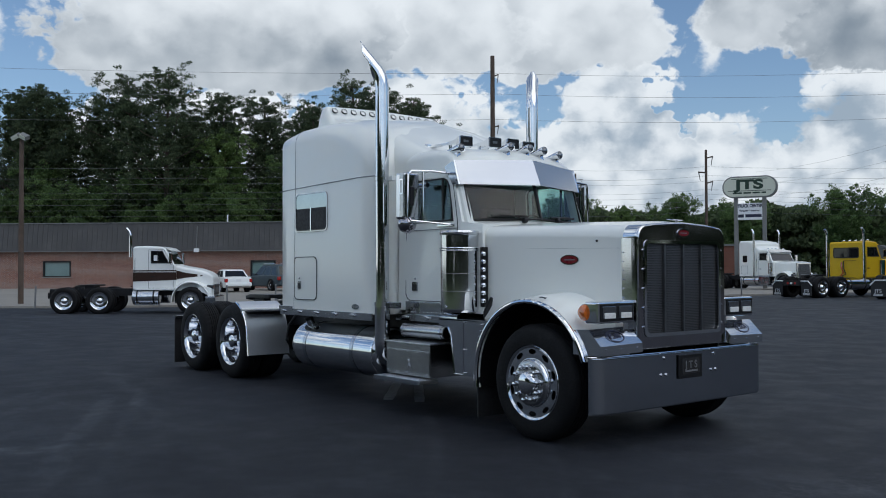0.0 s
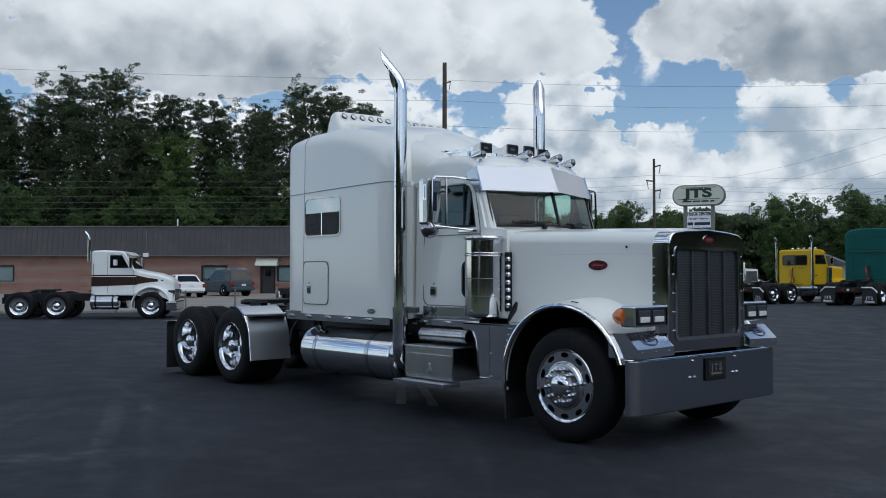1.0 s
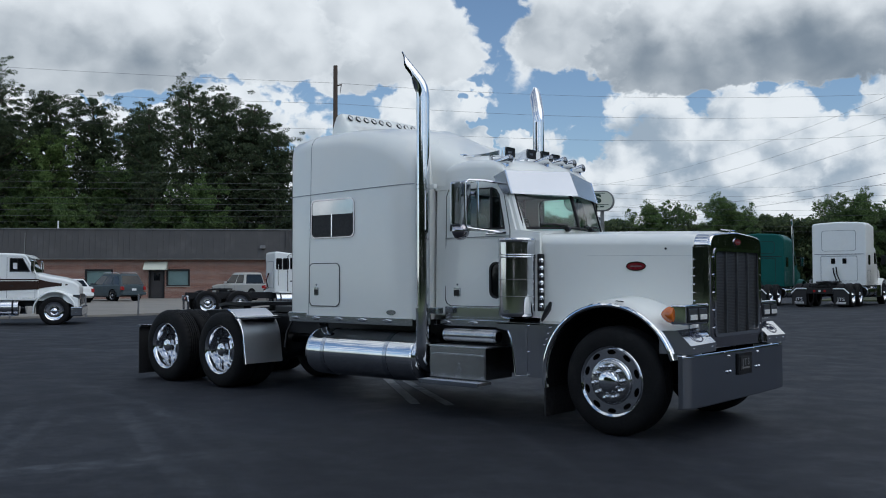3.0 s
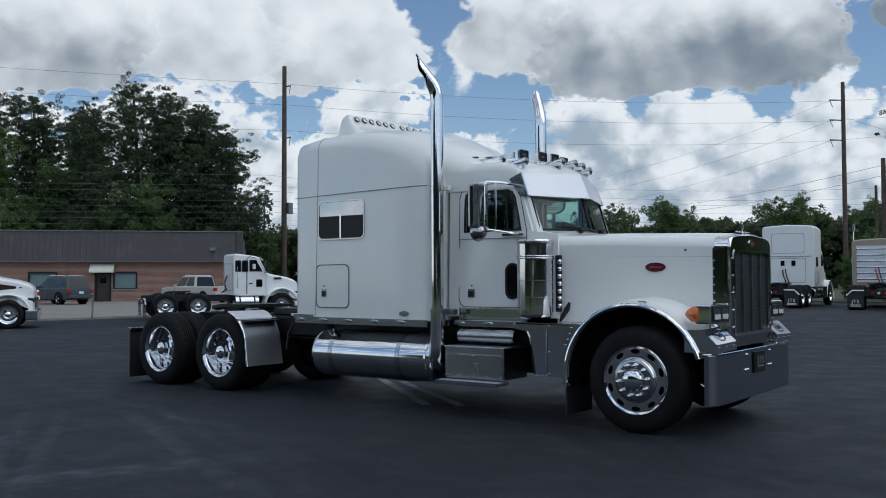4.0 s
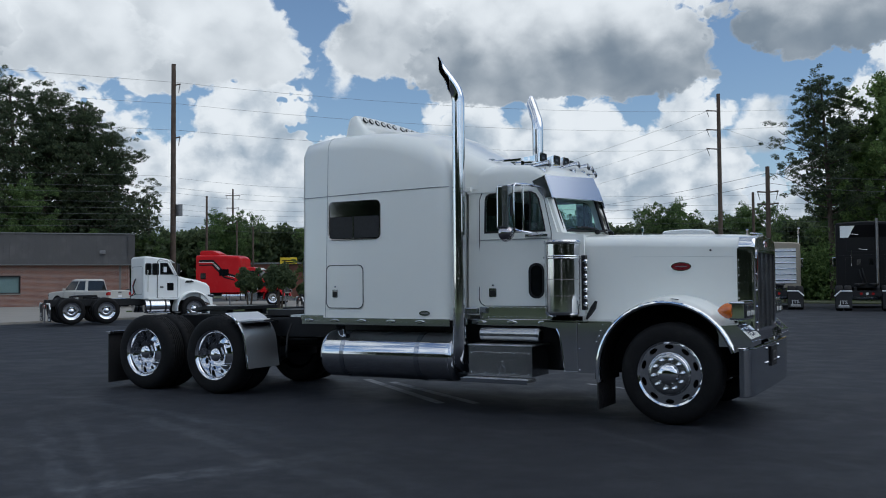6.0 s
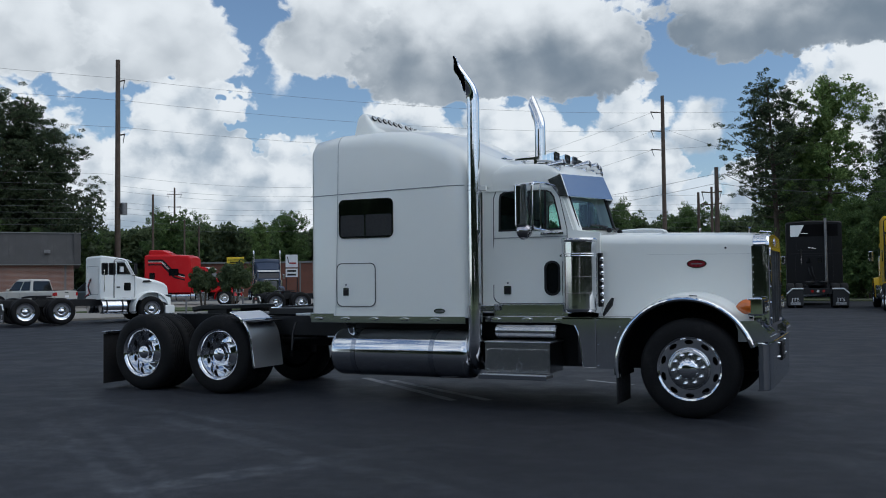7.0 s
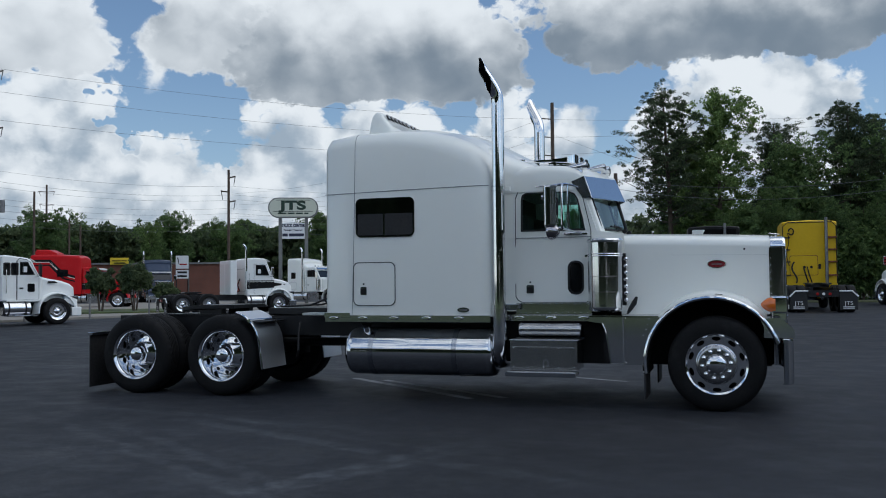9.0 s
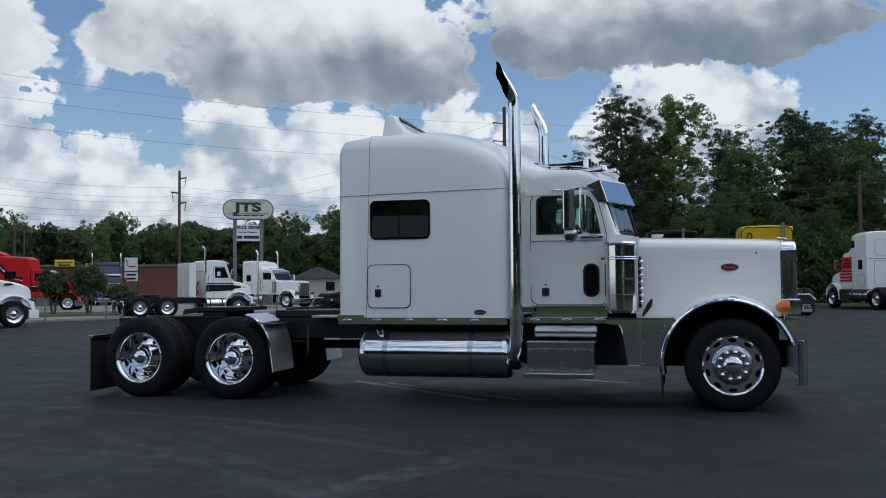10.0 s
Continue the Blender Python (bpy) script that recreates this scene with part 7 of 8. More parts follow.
RUSTY = material("rusty_steel", (0.16, 0.05, 0.025), 0.8, var=0.4, scale=8)
STRIPE_BROWN = paint("dark_brown_stripe", (0.035, 0.018, 0.013))


def inset_loop(loop, d):
    """A closed outline drawn inward by d (outline runs counter-clockwise)."""
    out = []
    n = len(loop)
    for k in range(n):
        p, q, r = (Vector((*loop[j % n], 0)) for j in (k - 1, k, k + 1))
        a, b = (q - p).normalized(), (r - q).normalized()
        m = Vector((-a.y - b.y, a.x + b.x, 0))
        m = m / max(0.3, 0.5 * m.length_squared)
        out.append((q.x + m.x * d, q.y + m.y * d))
    return out


def slabbed(profile, half, r):
    """A side outline carried across the vehicle, with softly rounded edges."""
    rows = []
    for y, d in ((-half, r), (-half + 0.12 * r, 0.5 * r), (-half + 0.5 * r, 0.12 * r), (-half + r, 0.0), (half - r, 0.0), (half - 0.5 * r, 0.12 * r), (half - 0.12 * r, 0.5 * r), (half, r)):
        rows.append([(u, y, v) for u, v in inset_loop(profile, d)])
    return loft(rows)


def duals(parent, x, s, single=False):
    y = s * 1.2
    m = pose(x, y, 0.525, 0, 0, 0 if s < 0 else 180)
    w = mesh_part("wheel", WHEELS["plain_disc"], parent, m, "polished truck wheel")
    mesh_part("tyre", WHEELS["plain_tyre"], w)
    if not single:
        mesh_part("tyre", WHEELS["plain_tyre"], w, pose(0, 0.335, 0))


def parked_truck(m, body, label, wb=4.2, nose="slope", sleeper=0.0, roof=2.75, rear="plain", stacks=0, stripe=None, flaps=True, trim=CHROME, lamps=False, half=1.2, top=None, stack_y=None, soft=0.14, chevrons=False, cowl=None, rack=False, cab_long=1.45, sill=0.30, group="parked trucks"):
    """Front axle at the origin, nose toward +x."""
    t = thing("parked_truck", m, label, "truck", group)
    tail = -wb - 1.32 - 0.75
    long_nose = nose == "long"
    hood_back = cowl or (-0.95 if long_nose else -0.55)
    cab_back = hood_back - cab_long
    wall = cab_back - sleeper
    # chassis
    for s in (-1, 1):
        part("frame_rail", box(tail, 0.5, s * 0.42 - 0.05, s * 0.42 + 0.05, 0.70, 0.97, 0.008), BLACK, t)
        duals(t, 0.0, s, True)
        duals(t, -wb, s)
        duals(t, -wb - 1.32, s)
        daycab = not long_nose and (sleeper == 0 or rear == "low")
        t0, t1 = (cab_back - 0.02, cab_back + 1.02) if daycab else (cab_back - 1.4, cab_back + 0.34)
        tank = part("fuel_tank", tube([(t0, s * 0.90, 0.66), (t0 + 0.03, s * 0.90, 0.66), (t1 - 0.03, s * 0.90, 0.66), (t1, s * 0.90, 0.66)], [0.2, 0.28, 0.28, 0.2], 20), STAINLESS, t, "polished fuel tank", 50)
        for k in (0.2, 0.8):
            sx = lerp(t0, t1, k)
            part("tank_strap", tube([(sx - 0.03, s * 0.90, 0.66), (sx + 0.03, s * 0.90, 0.66)], 0.288, 20), BLACK, tank)
        if daycab:
            part("step", box(t0 + 0.1, t1 - 0.02, s * 1.06 - 0.14, s * 1.06 + 0.14, 0.36, 0.40, 0.01), BRUSHED, t)
            part("side_fill", box(cab_back + 0.05, hood_back - 0.05, s * 0.85 - 0.1, s * 0.85 + 0.1, 0.90, 1.0), body, t)
        else:
            part("step", box(cab_back + 0.4, cab_back + 1.25, s * 1.02 - 0.16, s * 1.02 + 0.16, 0.38, 0.95, 0.02), BRUSHED, t)
        if flaps:
            f = part("mudflap", box(tail - 0.02, tail, s * 0.88 - 0.31, s * 0.88 + 0.31, 0.12, 0.80, 0.003), FLAP, t, "black mudflap lettered in white")
            letters("JTS", 0.2, INK_WHITE, pose(tail - 0.024, s * 0.88, 0.36, 90, 0, -90) @ Matrix.Diagonal((1.15, 1, 1, 1)), f, 0.001)
            for z in (0.23, 0.18):
                part("flap_bar", box(tail - 0.026, tail - 0.02, s * 0.88 - 0.2, s * 0.88 + 0.2, z - 0.014, z + 0.014), INK_WHITE, f)
            bent = [(tail - 0.035, s * (0.88 + q), z) for q, z in ((-0.33, 0.825), (0.12, 0.825), (0.335, 0.62))]
            part("flap_bracket", tube(bent, 0.030, 8), SIGN_WHITE, f, "white bent flap hanger")
    part("tail_board", box(tail - 0.04, tail + 0.02, -0.55, 0.55, 0.60, 0.84, 0.01), BLACK, t)
    for y in (-0.22, 0.0, 0.22):
        part("tail_lamp", tube([(tail - 0.04, y, 0.72), (tail - 0.065, y, 0.72)], 0.055, 12), RED_LENS if abs(y) > 0.1 else CLEAR_LENS, t)
    fifth = part("fifth_wheel", loft([[(-wb - 0.2, -0.45, z), (-wb - 0.9, -0.48, z), (-wb - 1.15, -0.3, z - 0.05), (-wb - 0.75, -0.05, z), (-wb - 0.75, 0.05, z), (-wb - 1.15, 0.3, z - 0.05), (-wb - 0.9, 0.48, z), (-wb - 0.2, 0.45, z)] for z in (1.08, 1.14)]), BLACK, t, "", 30)
    part("fifth_wheel_foot", box(-wb - 0.75, -wb - 0.4, -0.42, 0.42, 0.96, 1.09), BLACK, fifth)
    # cab
    zc = 1.92 if long_nose else 1.86
    low = rear == "low"
    gx0, gx1, gz1 = hood_back - 0.10, hood_back - 0.43, roof - 0.13
    if low:
        profile = [(wall, 0.95), (hood_back, 0.95), (hood_back, zc), (gx0 + 0.02, zc + 0.05), (gx1 + 0.03, roof - 0.10), (gx1 - 0.1, roof - 0.01), (cab_back + 0.25, roof + 0.08), (wall + 0.08, roof + 0.10), (wall, roof + 0.02)]
    else:
        profile = [(cab_back, 0.95), (hood_back, 0.95), (hood_back, zc), (gx0 + 0.02, zc + 0.05), (gx1 + 0.03, roof - 0.10), (gx1 - 0.1, roof - 0.01), (cab_back + 0.5, roof + 0.02), (cab_back + 0.08, roof), (cab_back, roof - 0.07)]
    cab = part("cab", slabbed(profile, 1.02, 0.07), body, t, "", 35)

    def glass_at(v):
        return lerp(gx0, gx1, (v - zc - 0.05) / (gz1 - zc - 0.05))
    slope = Vector((gx1 - gx0, 0, gz1 - zc - 0.05)).normalized()
    out = Vector((slope.z, 0, -slope.x))
    ws = [(-0.93, 0.03), (0.93, 0.03), (0.90, 1.0), (-0.90, 1.0)]
    span = (Vector((gx1, 0, gz1)) - Vector((gx0, 0, zc + 0.05))).length - 0.03
    part("windscreen", plate([ws], lambda u, v, d: Vector((gx0 + 0.015, u, zc + 0.05)) + slope * (v * span) + out * (0.022 - d), 0.02), DARK_GLASS, cab, "dark windscreen")
    part("screen_pillar", box(gx0 + 0.0, gx0 + 0.02, -0.012, 0.012, zc + 0.05, zc + 0.1), BLACK, cab)
    part("sun_visor", loft([[(gx1 + 0.03, y, gz1 + 0.06), (gx1 + 0.20, y, gz1 - 0.05), (gx1 + 0.21, y, gz1 - 0.03), (gx1 + 0.02, y, gz1 + 0.10)] for y in (-0.98, 0.98)]), trim if long_nose and trim is not None else body, cab, "visor above the windscreen")
    zt = min(2.48, roof - 0.19)
    w0 = cab_back + (sill if not low else 0.62)
    for s in (-1, 1):
        def wallp(u, v, d, s=s):
            return Vector((u, s * (1.026 - d), v))
        loop = [(w0, zc + 0.12), (glass_at(zc + 0.12) - 0.16, zc + 0.12), (glass_at(zt) - 0.15, zt), (w0, zt)]
        win = part("door_window", plate([loop], wallp, 0.012), DARK_GLASS, cab, "dark side window")
        part("window_rubber", ring_strip(loop, lambda u, v, d, s=s: Vector((u, s * (1.030 - d), v)), 0.022, 0.02), BLACK, win)
        if daycab:
            part("window_sticker", box(w0 + 0.10, w0 + 0.26, s * 1.0285 - 0.002, s * 1.0285 + 0.002, zc + 0.20, zc + 0.42), SIGN_WHITE, win, "white price sheet inside the glass")
            part("hood_vent", plate([[(hood_back + 0.22, zc - 0.24), (hood_back + 0.62, zc - 0.22), (hood_back + 0.50, zc - 0.14), (hood_back + 0.26, zc - 0.15)]], lambda u, v, d, s=s: Vector((u, s * (0.985 - d), v)), 0.02), BLACK, cab) if low else None
            part("door_step", box(cab_back + 0.12, hood_back - 0.10, s * 1.035 - 0.03, s * 1.035 + 0.03, 0.93, 1.0, 0.01), body, cab)
        part("quarter_bar", box(glass_at(zt) - 0.33, glass_at(zt) - 0.31, s * 1.028 - 0.008, s * 1.028 + 0.008, zc + 0.12, zt), BLACK, win)
        if low:
            for q0, q1 in ((wall + 0.08, wall + 0.30), (wall + 0.36, wall + 0.60)):
                q = rounded(q0, q1, zc + 0.10, zt - 0.02, 0.05)
                side = part("side_window", plate([q], wallp, 0.012), DARK_GLASS, cab)
                part("window_rubber", ring_strip(q, lambda u, v, d, s=s: Vector((u, s * (1.030 - d), v)), 0.02, 0.02), BLACK, side)
            part("peep_window", plate([rounded(hood_back - 0.55, hood_back - 0.28, 1.30, 1.62, 0.04)], wallp, 0.01), DARK_GLASS, cab)
            part("roof_trim", tube([(w0 - 0.13, s * 1.022, 1.0), (w0 - 0.13, s * 1.022, zt + 0.06), (w0 - 0.02, s * 1.022, roof - 0.02), (gx1 - 0.1, s * 1.022, roof - 0.09)], 0.012, 6), BLACK, cab)
        part("door_seam", ring_strip([(w0 - 0.10, 1.0), (hood_back - 0.12, 1.0), (hood_back - 0.12, zc + 0.02), (glass_at(zt) - 0.08, zt + 0.06), (w0 - 0.10, zt + 0.06)], lambda u, v, d, s=s: Vector((u, s * (1.024 - d), v)), 0.007, 0.01), PIPE_GREY, cab)
        part("door_handle", box(w0 - 0.02, w0 + 0.12, s * 1.03 - 0.012, s * 1.03 + 0.012, 1.42, 1.47, 0.006), BLACK, cab)
        part("grab_bar", tube([(cab_back + 0.10, s * 1.03, 1.25), (cab_back + 0.10, s * 1.08, 1.3), (cab_back + 0.10, s * 1.08, 2.1), (cab_back + 0.10, s * 1.03, 2.15)], 0.014, 6), CHROME, cab)
        mir = part("mirror", box(gx0 - 0.12, gx0 - 0.02, s * 1.30 - 0.10, s * 1.30 + 0.10, 1.95, 2.38, 0.03), CHROME if trim is CHROME else BLACK, t, "tall side mirror")
        part("mirror_arm", tube([(gx0 - 0.1, s * 1.0, 2.42), (gx0 - 0.06, s * 1.3, 2.41), (gx0 - 0.06, s * 1.3, 1.92), (gx0 - 0.1, s * 1.0, 1.91)], 0.012, 6), BLACK, mir)
    # hood, fenders, grille
    if long_nose:
        rows = [section(x, w, 0.95, z, 0.12, 0.05, 4) for x, w, z in ((hood_back, 0.86, zc), (-0.3, 0.78, zc - 0.02), (0.62, 0.66, zc - 0.04))]
        front = 0.62
    else:
        rows = [section(x, w, 0.9, z, 0.11, 0.05, 4) for x, w, z in ((hood_back, 0.97, zc + 0.02), (-0.2, 0.94, zc - 0.06), (0.3, 0.90, zc - 0.15), (0.62, 0.85, zc - 0.26), (0.78, 0.78, zc - 0.38), (0.83, 0.72, zc - 0.56))]
        front = 0.80
    part("hood", loft(rows), body, t, "", 55)
    gz = (0.85, zc - 0.04) if long_nose else (0.72, zc - 0.72)
    gr = part("grille", box(front - 0.02, front + (0.10 if long_nose else 0.05), -0.62, 0.62, gz[0], gz[1], 0.03), trim if long_nose else BLACK, t, "front grille surround")
    part("grille_mesh", box(front + (0.10 if long_nose else 0.05), front + (0.112 if long_nose else 0.06), -0.5, 0.5, gz[0] + 0.08, gz[1] - 0.12), GRILLE, gr)
    part("bumper", box(front - 0.25, front + 0.16, -1.2, 1.2, 0.32, 0.68, 0.05), BRUSHED if trim is CHROME else body, t, "front bumper")
    for s in (-1, 1):
        angles = [lerp(186, 8, k / 18) for k in range(19)]
        rows = []
        for a in angles:
            c, sn = math.cos(radians(a)), math.sin(radians(a))
            rows.append([(r * c, s * y, 0.52 + r * sn) for r, y in ((0.72, 1.19), (0.74, 1.15), (0.80, 0.7), (0.70, 0.7), (0.69, 1.19))])
        part("fender", loft(rows), body, t, "", 50)
        if not long_nose:
            part("fender_fill", loft([[(0.3, s * 0.8, 1.24), (0.3, s * 1.12, 1.15), (0.3, s * 1.12, 0.9), (0.3, s * 0.8, 0.9)], [(0.84, s * 0.7, 1.05), (0.80, s * 1.10, 0.98), (0.80, s * 1.14, 0.66), (0.84, s * 0.7, 0.66)]]), body, t, "", 50)
        part("headlamp", box(0.62, 0.80 if long_nose else 0.87, s * 0.92 - 0.15, s * 0.92 + 0.15, 0.95, 1.12, 0.03), LENS, t, "headlamp")
        part("inner_arch", box(-0.66, 0.6, s * 0.70 - 0.05, s * 0.70 + 0.05, 0.4, 1.2), BLACK, t)
    # sleeper
    if sleeper and not low:
        top = top or (3.05 if rear == "stainless" else 3.75 if long_nose else 3.85)
        rows = [section(x, w, 0.95, z, soft, 0.06, 6) for x, w, z in ((wall, half - 0.03, top - 0.05), (wall + 0.06, half, top), (wall + sleeper * 0.5, half, top), (cab_back - 0.2, half, top - 0.08), (cab_back, half - 0.08, top - 0.25))]
        sl = part("sleeper_body", loft(rows), body, t, "", 40)
        if sleeper > 3:
            part("roof_pod", loft([section(x, w, top - 0.02, z, 0.08, 0.02, 4) for x, w, z in ((wall + 0.15, 0.75, top + 0.25), (wall + 0.25, 0.8, top + 0.36), (wall + 1.1, 0.8, top + 0.36), (wall + 1.6, 0.75, top + 0.12))]), body, sl, "raised roof pod")
            for s in (-1, 1):
                for z0, dz, mat in ((2.95, 0.16, BLACK_GLOSS), (2.62, 0.09, BLACK_GLOSS), (2.80, 0.04, WHITE)):
                    band = [(wall + 0.25, z0 + 0.35), (wall + 1.3, z0 + 0.35), (wall + 2.2, z0 - 0.55), (wall + 2.9, z0 - 0.75), (wall + 2.9, z0 - 0.75 - dz), (wall + 2.1, z0 - 0.55 - dz), (wall + 1.2, z0 + 0.35 - dz), (wall + 0.25, z0 + 0.35 - dz)]
                    part("diagonal_stripe", plate([band], lambda u, v, d, s=s: Vector((u, s * (half + 0.008 - d), v)), 0.012), mat, sl, "diagonal body stripe")
        rows = [section(x, w, roof - 0.3, z, 0.16, 0.04, 4) for x, w, z in ((cab_back - 0.15, half - 0.1, top - 0.25), (cab_back + 0.30, 1.0, max(roof, top - 0.62)), (cab_back + 0.80, 0.95, roof + 0.03))]
        if sleeper < 3:
            part("roof_fairing", loft(rows), body, t, "", 40)
        for s in (-1, 1):
            if sleeper > 3:
                part("side_window", plate([rounded(wall + 1.75, wall + 2.45, 2.15, 2.62, 0.05)], lambda u, v, d, s=s: Vector((u, s * (half + 0.045 - d), v)), 0.05), DARK_GLASS, sl)
            part("side_window", plate([rounded(wall + 0.35, wall + 0.75, 1.9, 2.35, 0.05)], lambda u, v, d, s=s: Vector((u, s * (half + 0.008 - d), v)), 0.012), DARK_GLASS, sl)
            part("hatch_seam", ring_strip(rounded(wall + 0.2, wall + 0.8, 1.1, 1.65, 0.06), lambda u, v, d, s=s: Vector((u, s * (half + 0.008 - d), v)), 0.008, 0.01), SEAM, sl)
    else:
        top = roof + 0.1 * low
        sl = t
    # back wall details
    x = wall - 0.004
    if rear == "window":
        w = part("rear_window", plate([rounded(-0.72, 0.72, 2.0, 2.45, 0.08)], lambda u, v, d: Vector((x - 0.01 + d, u, v)), 0.02), DARK_GLASS, t, "wide dark rear window")
        part("window_rubber", ring_strip(rounded(-0.74, 0.74, 1.98, 2.47, 0.08), lambda u, v, d: Vector((x - 0.016 + d, u, v)), 0.02, 0.02), BLACK, w)
        part("grab_rail", tube([(x - 0.05, -0.6, 1.82), (x - 0.05, 0.1, 1.82)], 0.012, 6), BLACK, t)
    elif rear == "stainless":
        part("rear_sheet", box(x - 0.02, x, -1.0, 1.0, 1.15, 2.78, 0.01), FENDER_SHEET, sl)
        for k in range(6):
            z = 1.30 + 0.27 * k
            bar = [[(x - 0.02 - 0.03 * math.cos(a), y, z + 0.04 * math.sin(a)) for a in (math.pi * (j / 8 - 0.5) for j in range(9))] for y in (-1.0, 1.0)]
            part("rear_panel", loft(bar), CHROME, sl, "polished horizontal back panel", 60)
    elif rear in ("ribbed", "plain", "low") and body is not YELLOW:
        gap = BLACK if body in (BLACK_GLOSS, TEAL) else SEAM
        seam = ring_strip(rounded(-0.8, 0.8, 1.15, min(2.3, top - 0.4), 0.06), lambda u, v, d: Vector((x - 0.004 + d, u, v)), 0.008, 0.01)
        part("rear_panel_seam", seam, gap, sl)
        if top > 3.2:
            part("rear_panel_seam", ring_strip(rounded(-0.75, 0.75, 2.55, top - 0.35, 0.12), lambda u, v, d: Vector((x - 0.004 + d, u, v)), 0.008, 0.01), gap, sl)
            part("rear_band", box(x - 0.012, x, -half + 0.12, half - 0.12, 2.38, 2.41), gap, sl)
        if rear == "ribbed":
            for y in (-0.25, 0.25):
                part("rear_window", plate([rounded(y - 0.09, y + 0.09, 1.95, 2.2, 0.02)], lambda u, v, d: Vector((x - 0.01 + d, u, v)), 0.02), DARK_GLASS, sl)
    if stack_y is not None and body is YELLOW:
        for z in (1.45, 2.0, 2.5, 3.0):
            part("stack_bracket", box(x - 0.10, x, -half + 0.02, stack_y + 0.05, z - 0.03, z + 0.03), RUSTY, sl, "rusty bracket")
            part("side_bracket", box(x - 0.06, x, half - 0.30, half - 0.02, z - 0.025, z + 0.025), BLACK, sl)
        part("hose_rail", tube([(x - 0.07, half - 0.06, 1.2), (x - 0.07, half - 0.06, 3.05)], 0.016, 6), BLACK, sl)
        part("hose_loop", tube([(x - 0.09, half - 0.20 - 0.05 * math.sin(0.9 * k), 3.2 - 0.17 * k) for k in range(9)], 0.016, 6), BLACK, sl)
        part("hose_loop", tube([(x - 0.10, 0.62 + 0.10 * math.sin(0.7 * k), 2.0 - 0.11 * k) for k in range(9)], 0.035, 6), BLACK, sl)
        for y in (-0.05, 0.22):
            part("round_port", tube([(x - 0.012, y, 1.78), (x + 0.01, y, 1.78)], 0.055, 14), BLACK, sl)
        part("port_cover", box(x - 0.014, x, -0.42, -0.32, 1.70, 1.90, 0.01), BLACK, sl)
        part("rear_panel_seam", ring_strip(rounded(-0.30, 0.78, 1.45, 2.25, 0.06), lambda u, v, d: Vector((x - 0.004 + d, u, v)), 0.010, 0.012), RUSTY, sl)
        part("rear_edge", tube([(x, -half + 0.03, 1.1), (x, -half + 0.03, top - 0.2), (x, -half + 0.2, top - 0.03), (x, half - 0.2, top - 0.03), (x, half - 0.03, top - 0.2), (x, half - 0.03, 1.1)], 0.02, 6), BLACK, sl)
        part("hose_hook", tube([(x - 0.08, half - 0.34 + 0.10 * math.cos(a), 3.25 + 0.13 * math.sin(a)) for a in (0.45 * k for k in range(14))], 0.028, 8), BLACK, sl)
    elif stack_y is not None:
        # flat black plate puts the dark of the open roof cap into colour
        cap = part("roof_hollow", plate([[(-1.02, 3.18), (1.02, 3.18), (1.02, top - 0.12), (-1.02, top - 0.12)]], lambda u, v, d: Vector((x - 0.006 + d, u, v)), 0.01), MATTE_BLACK, sl, "flat black plate for the shade inside the open roof cap")
        part("hollow_lining", plate([[(0.66, 3.18), (1.0, 3.18), (1.0, top - 0.14), (0.40, top - 0.14)]], lambda u, v, d: Vector((x - 0.012 + d, u, v)), 0.01), WHITE_OLD, cap, "pale lining inside the roof cap")
        for y, z0, z1 in ((0.55, 1.9, 2.6), (-0.1, 2.62, 2.66), (0.25, 3.3, 3.34)):
            part("grab_rail", tube([(x - 0.05, y, z0), (x - 0.05, y if z1 - z0 > 0.1 else y + 0.35, z1)], 0.018, 6), CHROME, sl)
    if rack:
        rk = part("rear_cabinet", box(cab_back - 0.85, cab_back - 0.50, -1.0, 1.0, 0.98, roof - 0.12, 0.03), body, t, "white cabinet behind the cab")
        for y in (-0.5, 0.5):
            part("cabinet_seam", box(cab_back - 0.856, cab_back - 0.85, y - 0.4, y + 0.4, 1.1, roof - 0.3), WHITE, rk)
    if chevrons:
        for k in range(8):
            fore = hood_back + 0.35 - 0.12 * k if k < 3 else hood_back - 0.16
            for s in (-1, 1):
                part("red_bar", box(cab_back + 0.03, min(fore, hood_back - 0.02), s * 1.040 - 0.004, s * 1.040 + 0.004, 1.32 + 0.155 * k, 1.43 + 0.155 * k), RED, t, "red side stripe")
        for s in (-1, 1):
            part("upper_window", plate([rounded(cab_back - 0.45, cab_back - 0.14, 2.95, 3.30, 0.05)], lambda u, v, d, s=s: Vector((u, s * (half + 0.008 - d), v)), 0.012), DARK_GLASS, sl, "small dark upper sleeper window")
    if stripe is not None:
        for s in (-1, 1):
            part("stripe", loft([[(cab_back - 0.0, s * 1.032, 1.26), (cab_back + 0.02, s * 1.032, 1.70), (hood_back - 0.0, s * 1.032, 1.70), (hood_back, s * 1.032, 1.32)], [(cab_back - 0.0, s * 1.014, 1.26), (cab_back + 0.02, s * 1.014, 1.70), (hood_back - 0.0, s * 1.014, 1.70), (hood_back, s * 1.014, 1.32)]]), stripe, t, "dark side stripe")
            part("pinstripe", box(cab_back + 0.01, hood_back - 0.01, s * 1.034 - 0.003, s * 1.034 + 0.003, 1.62, 1.645), WHITE, t)
            hs = [(hood_back, 0.982), (-0.2, 0.952), (0.42, 0.885)] if not long_nose else [(hood_back, 0.875), (-0.3, 0.795), (0.5, 0.69)]
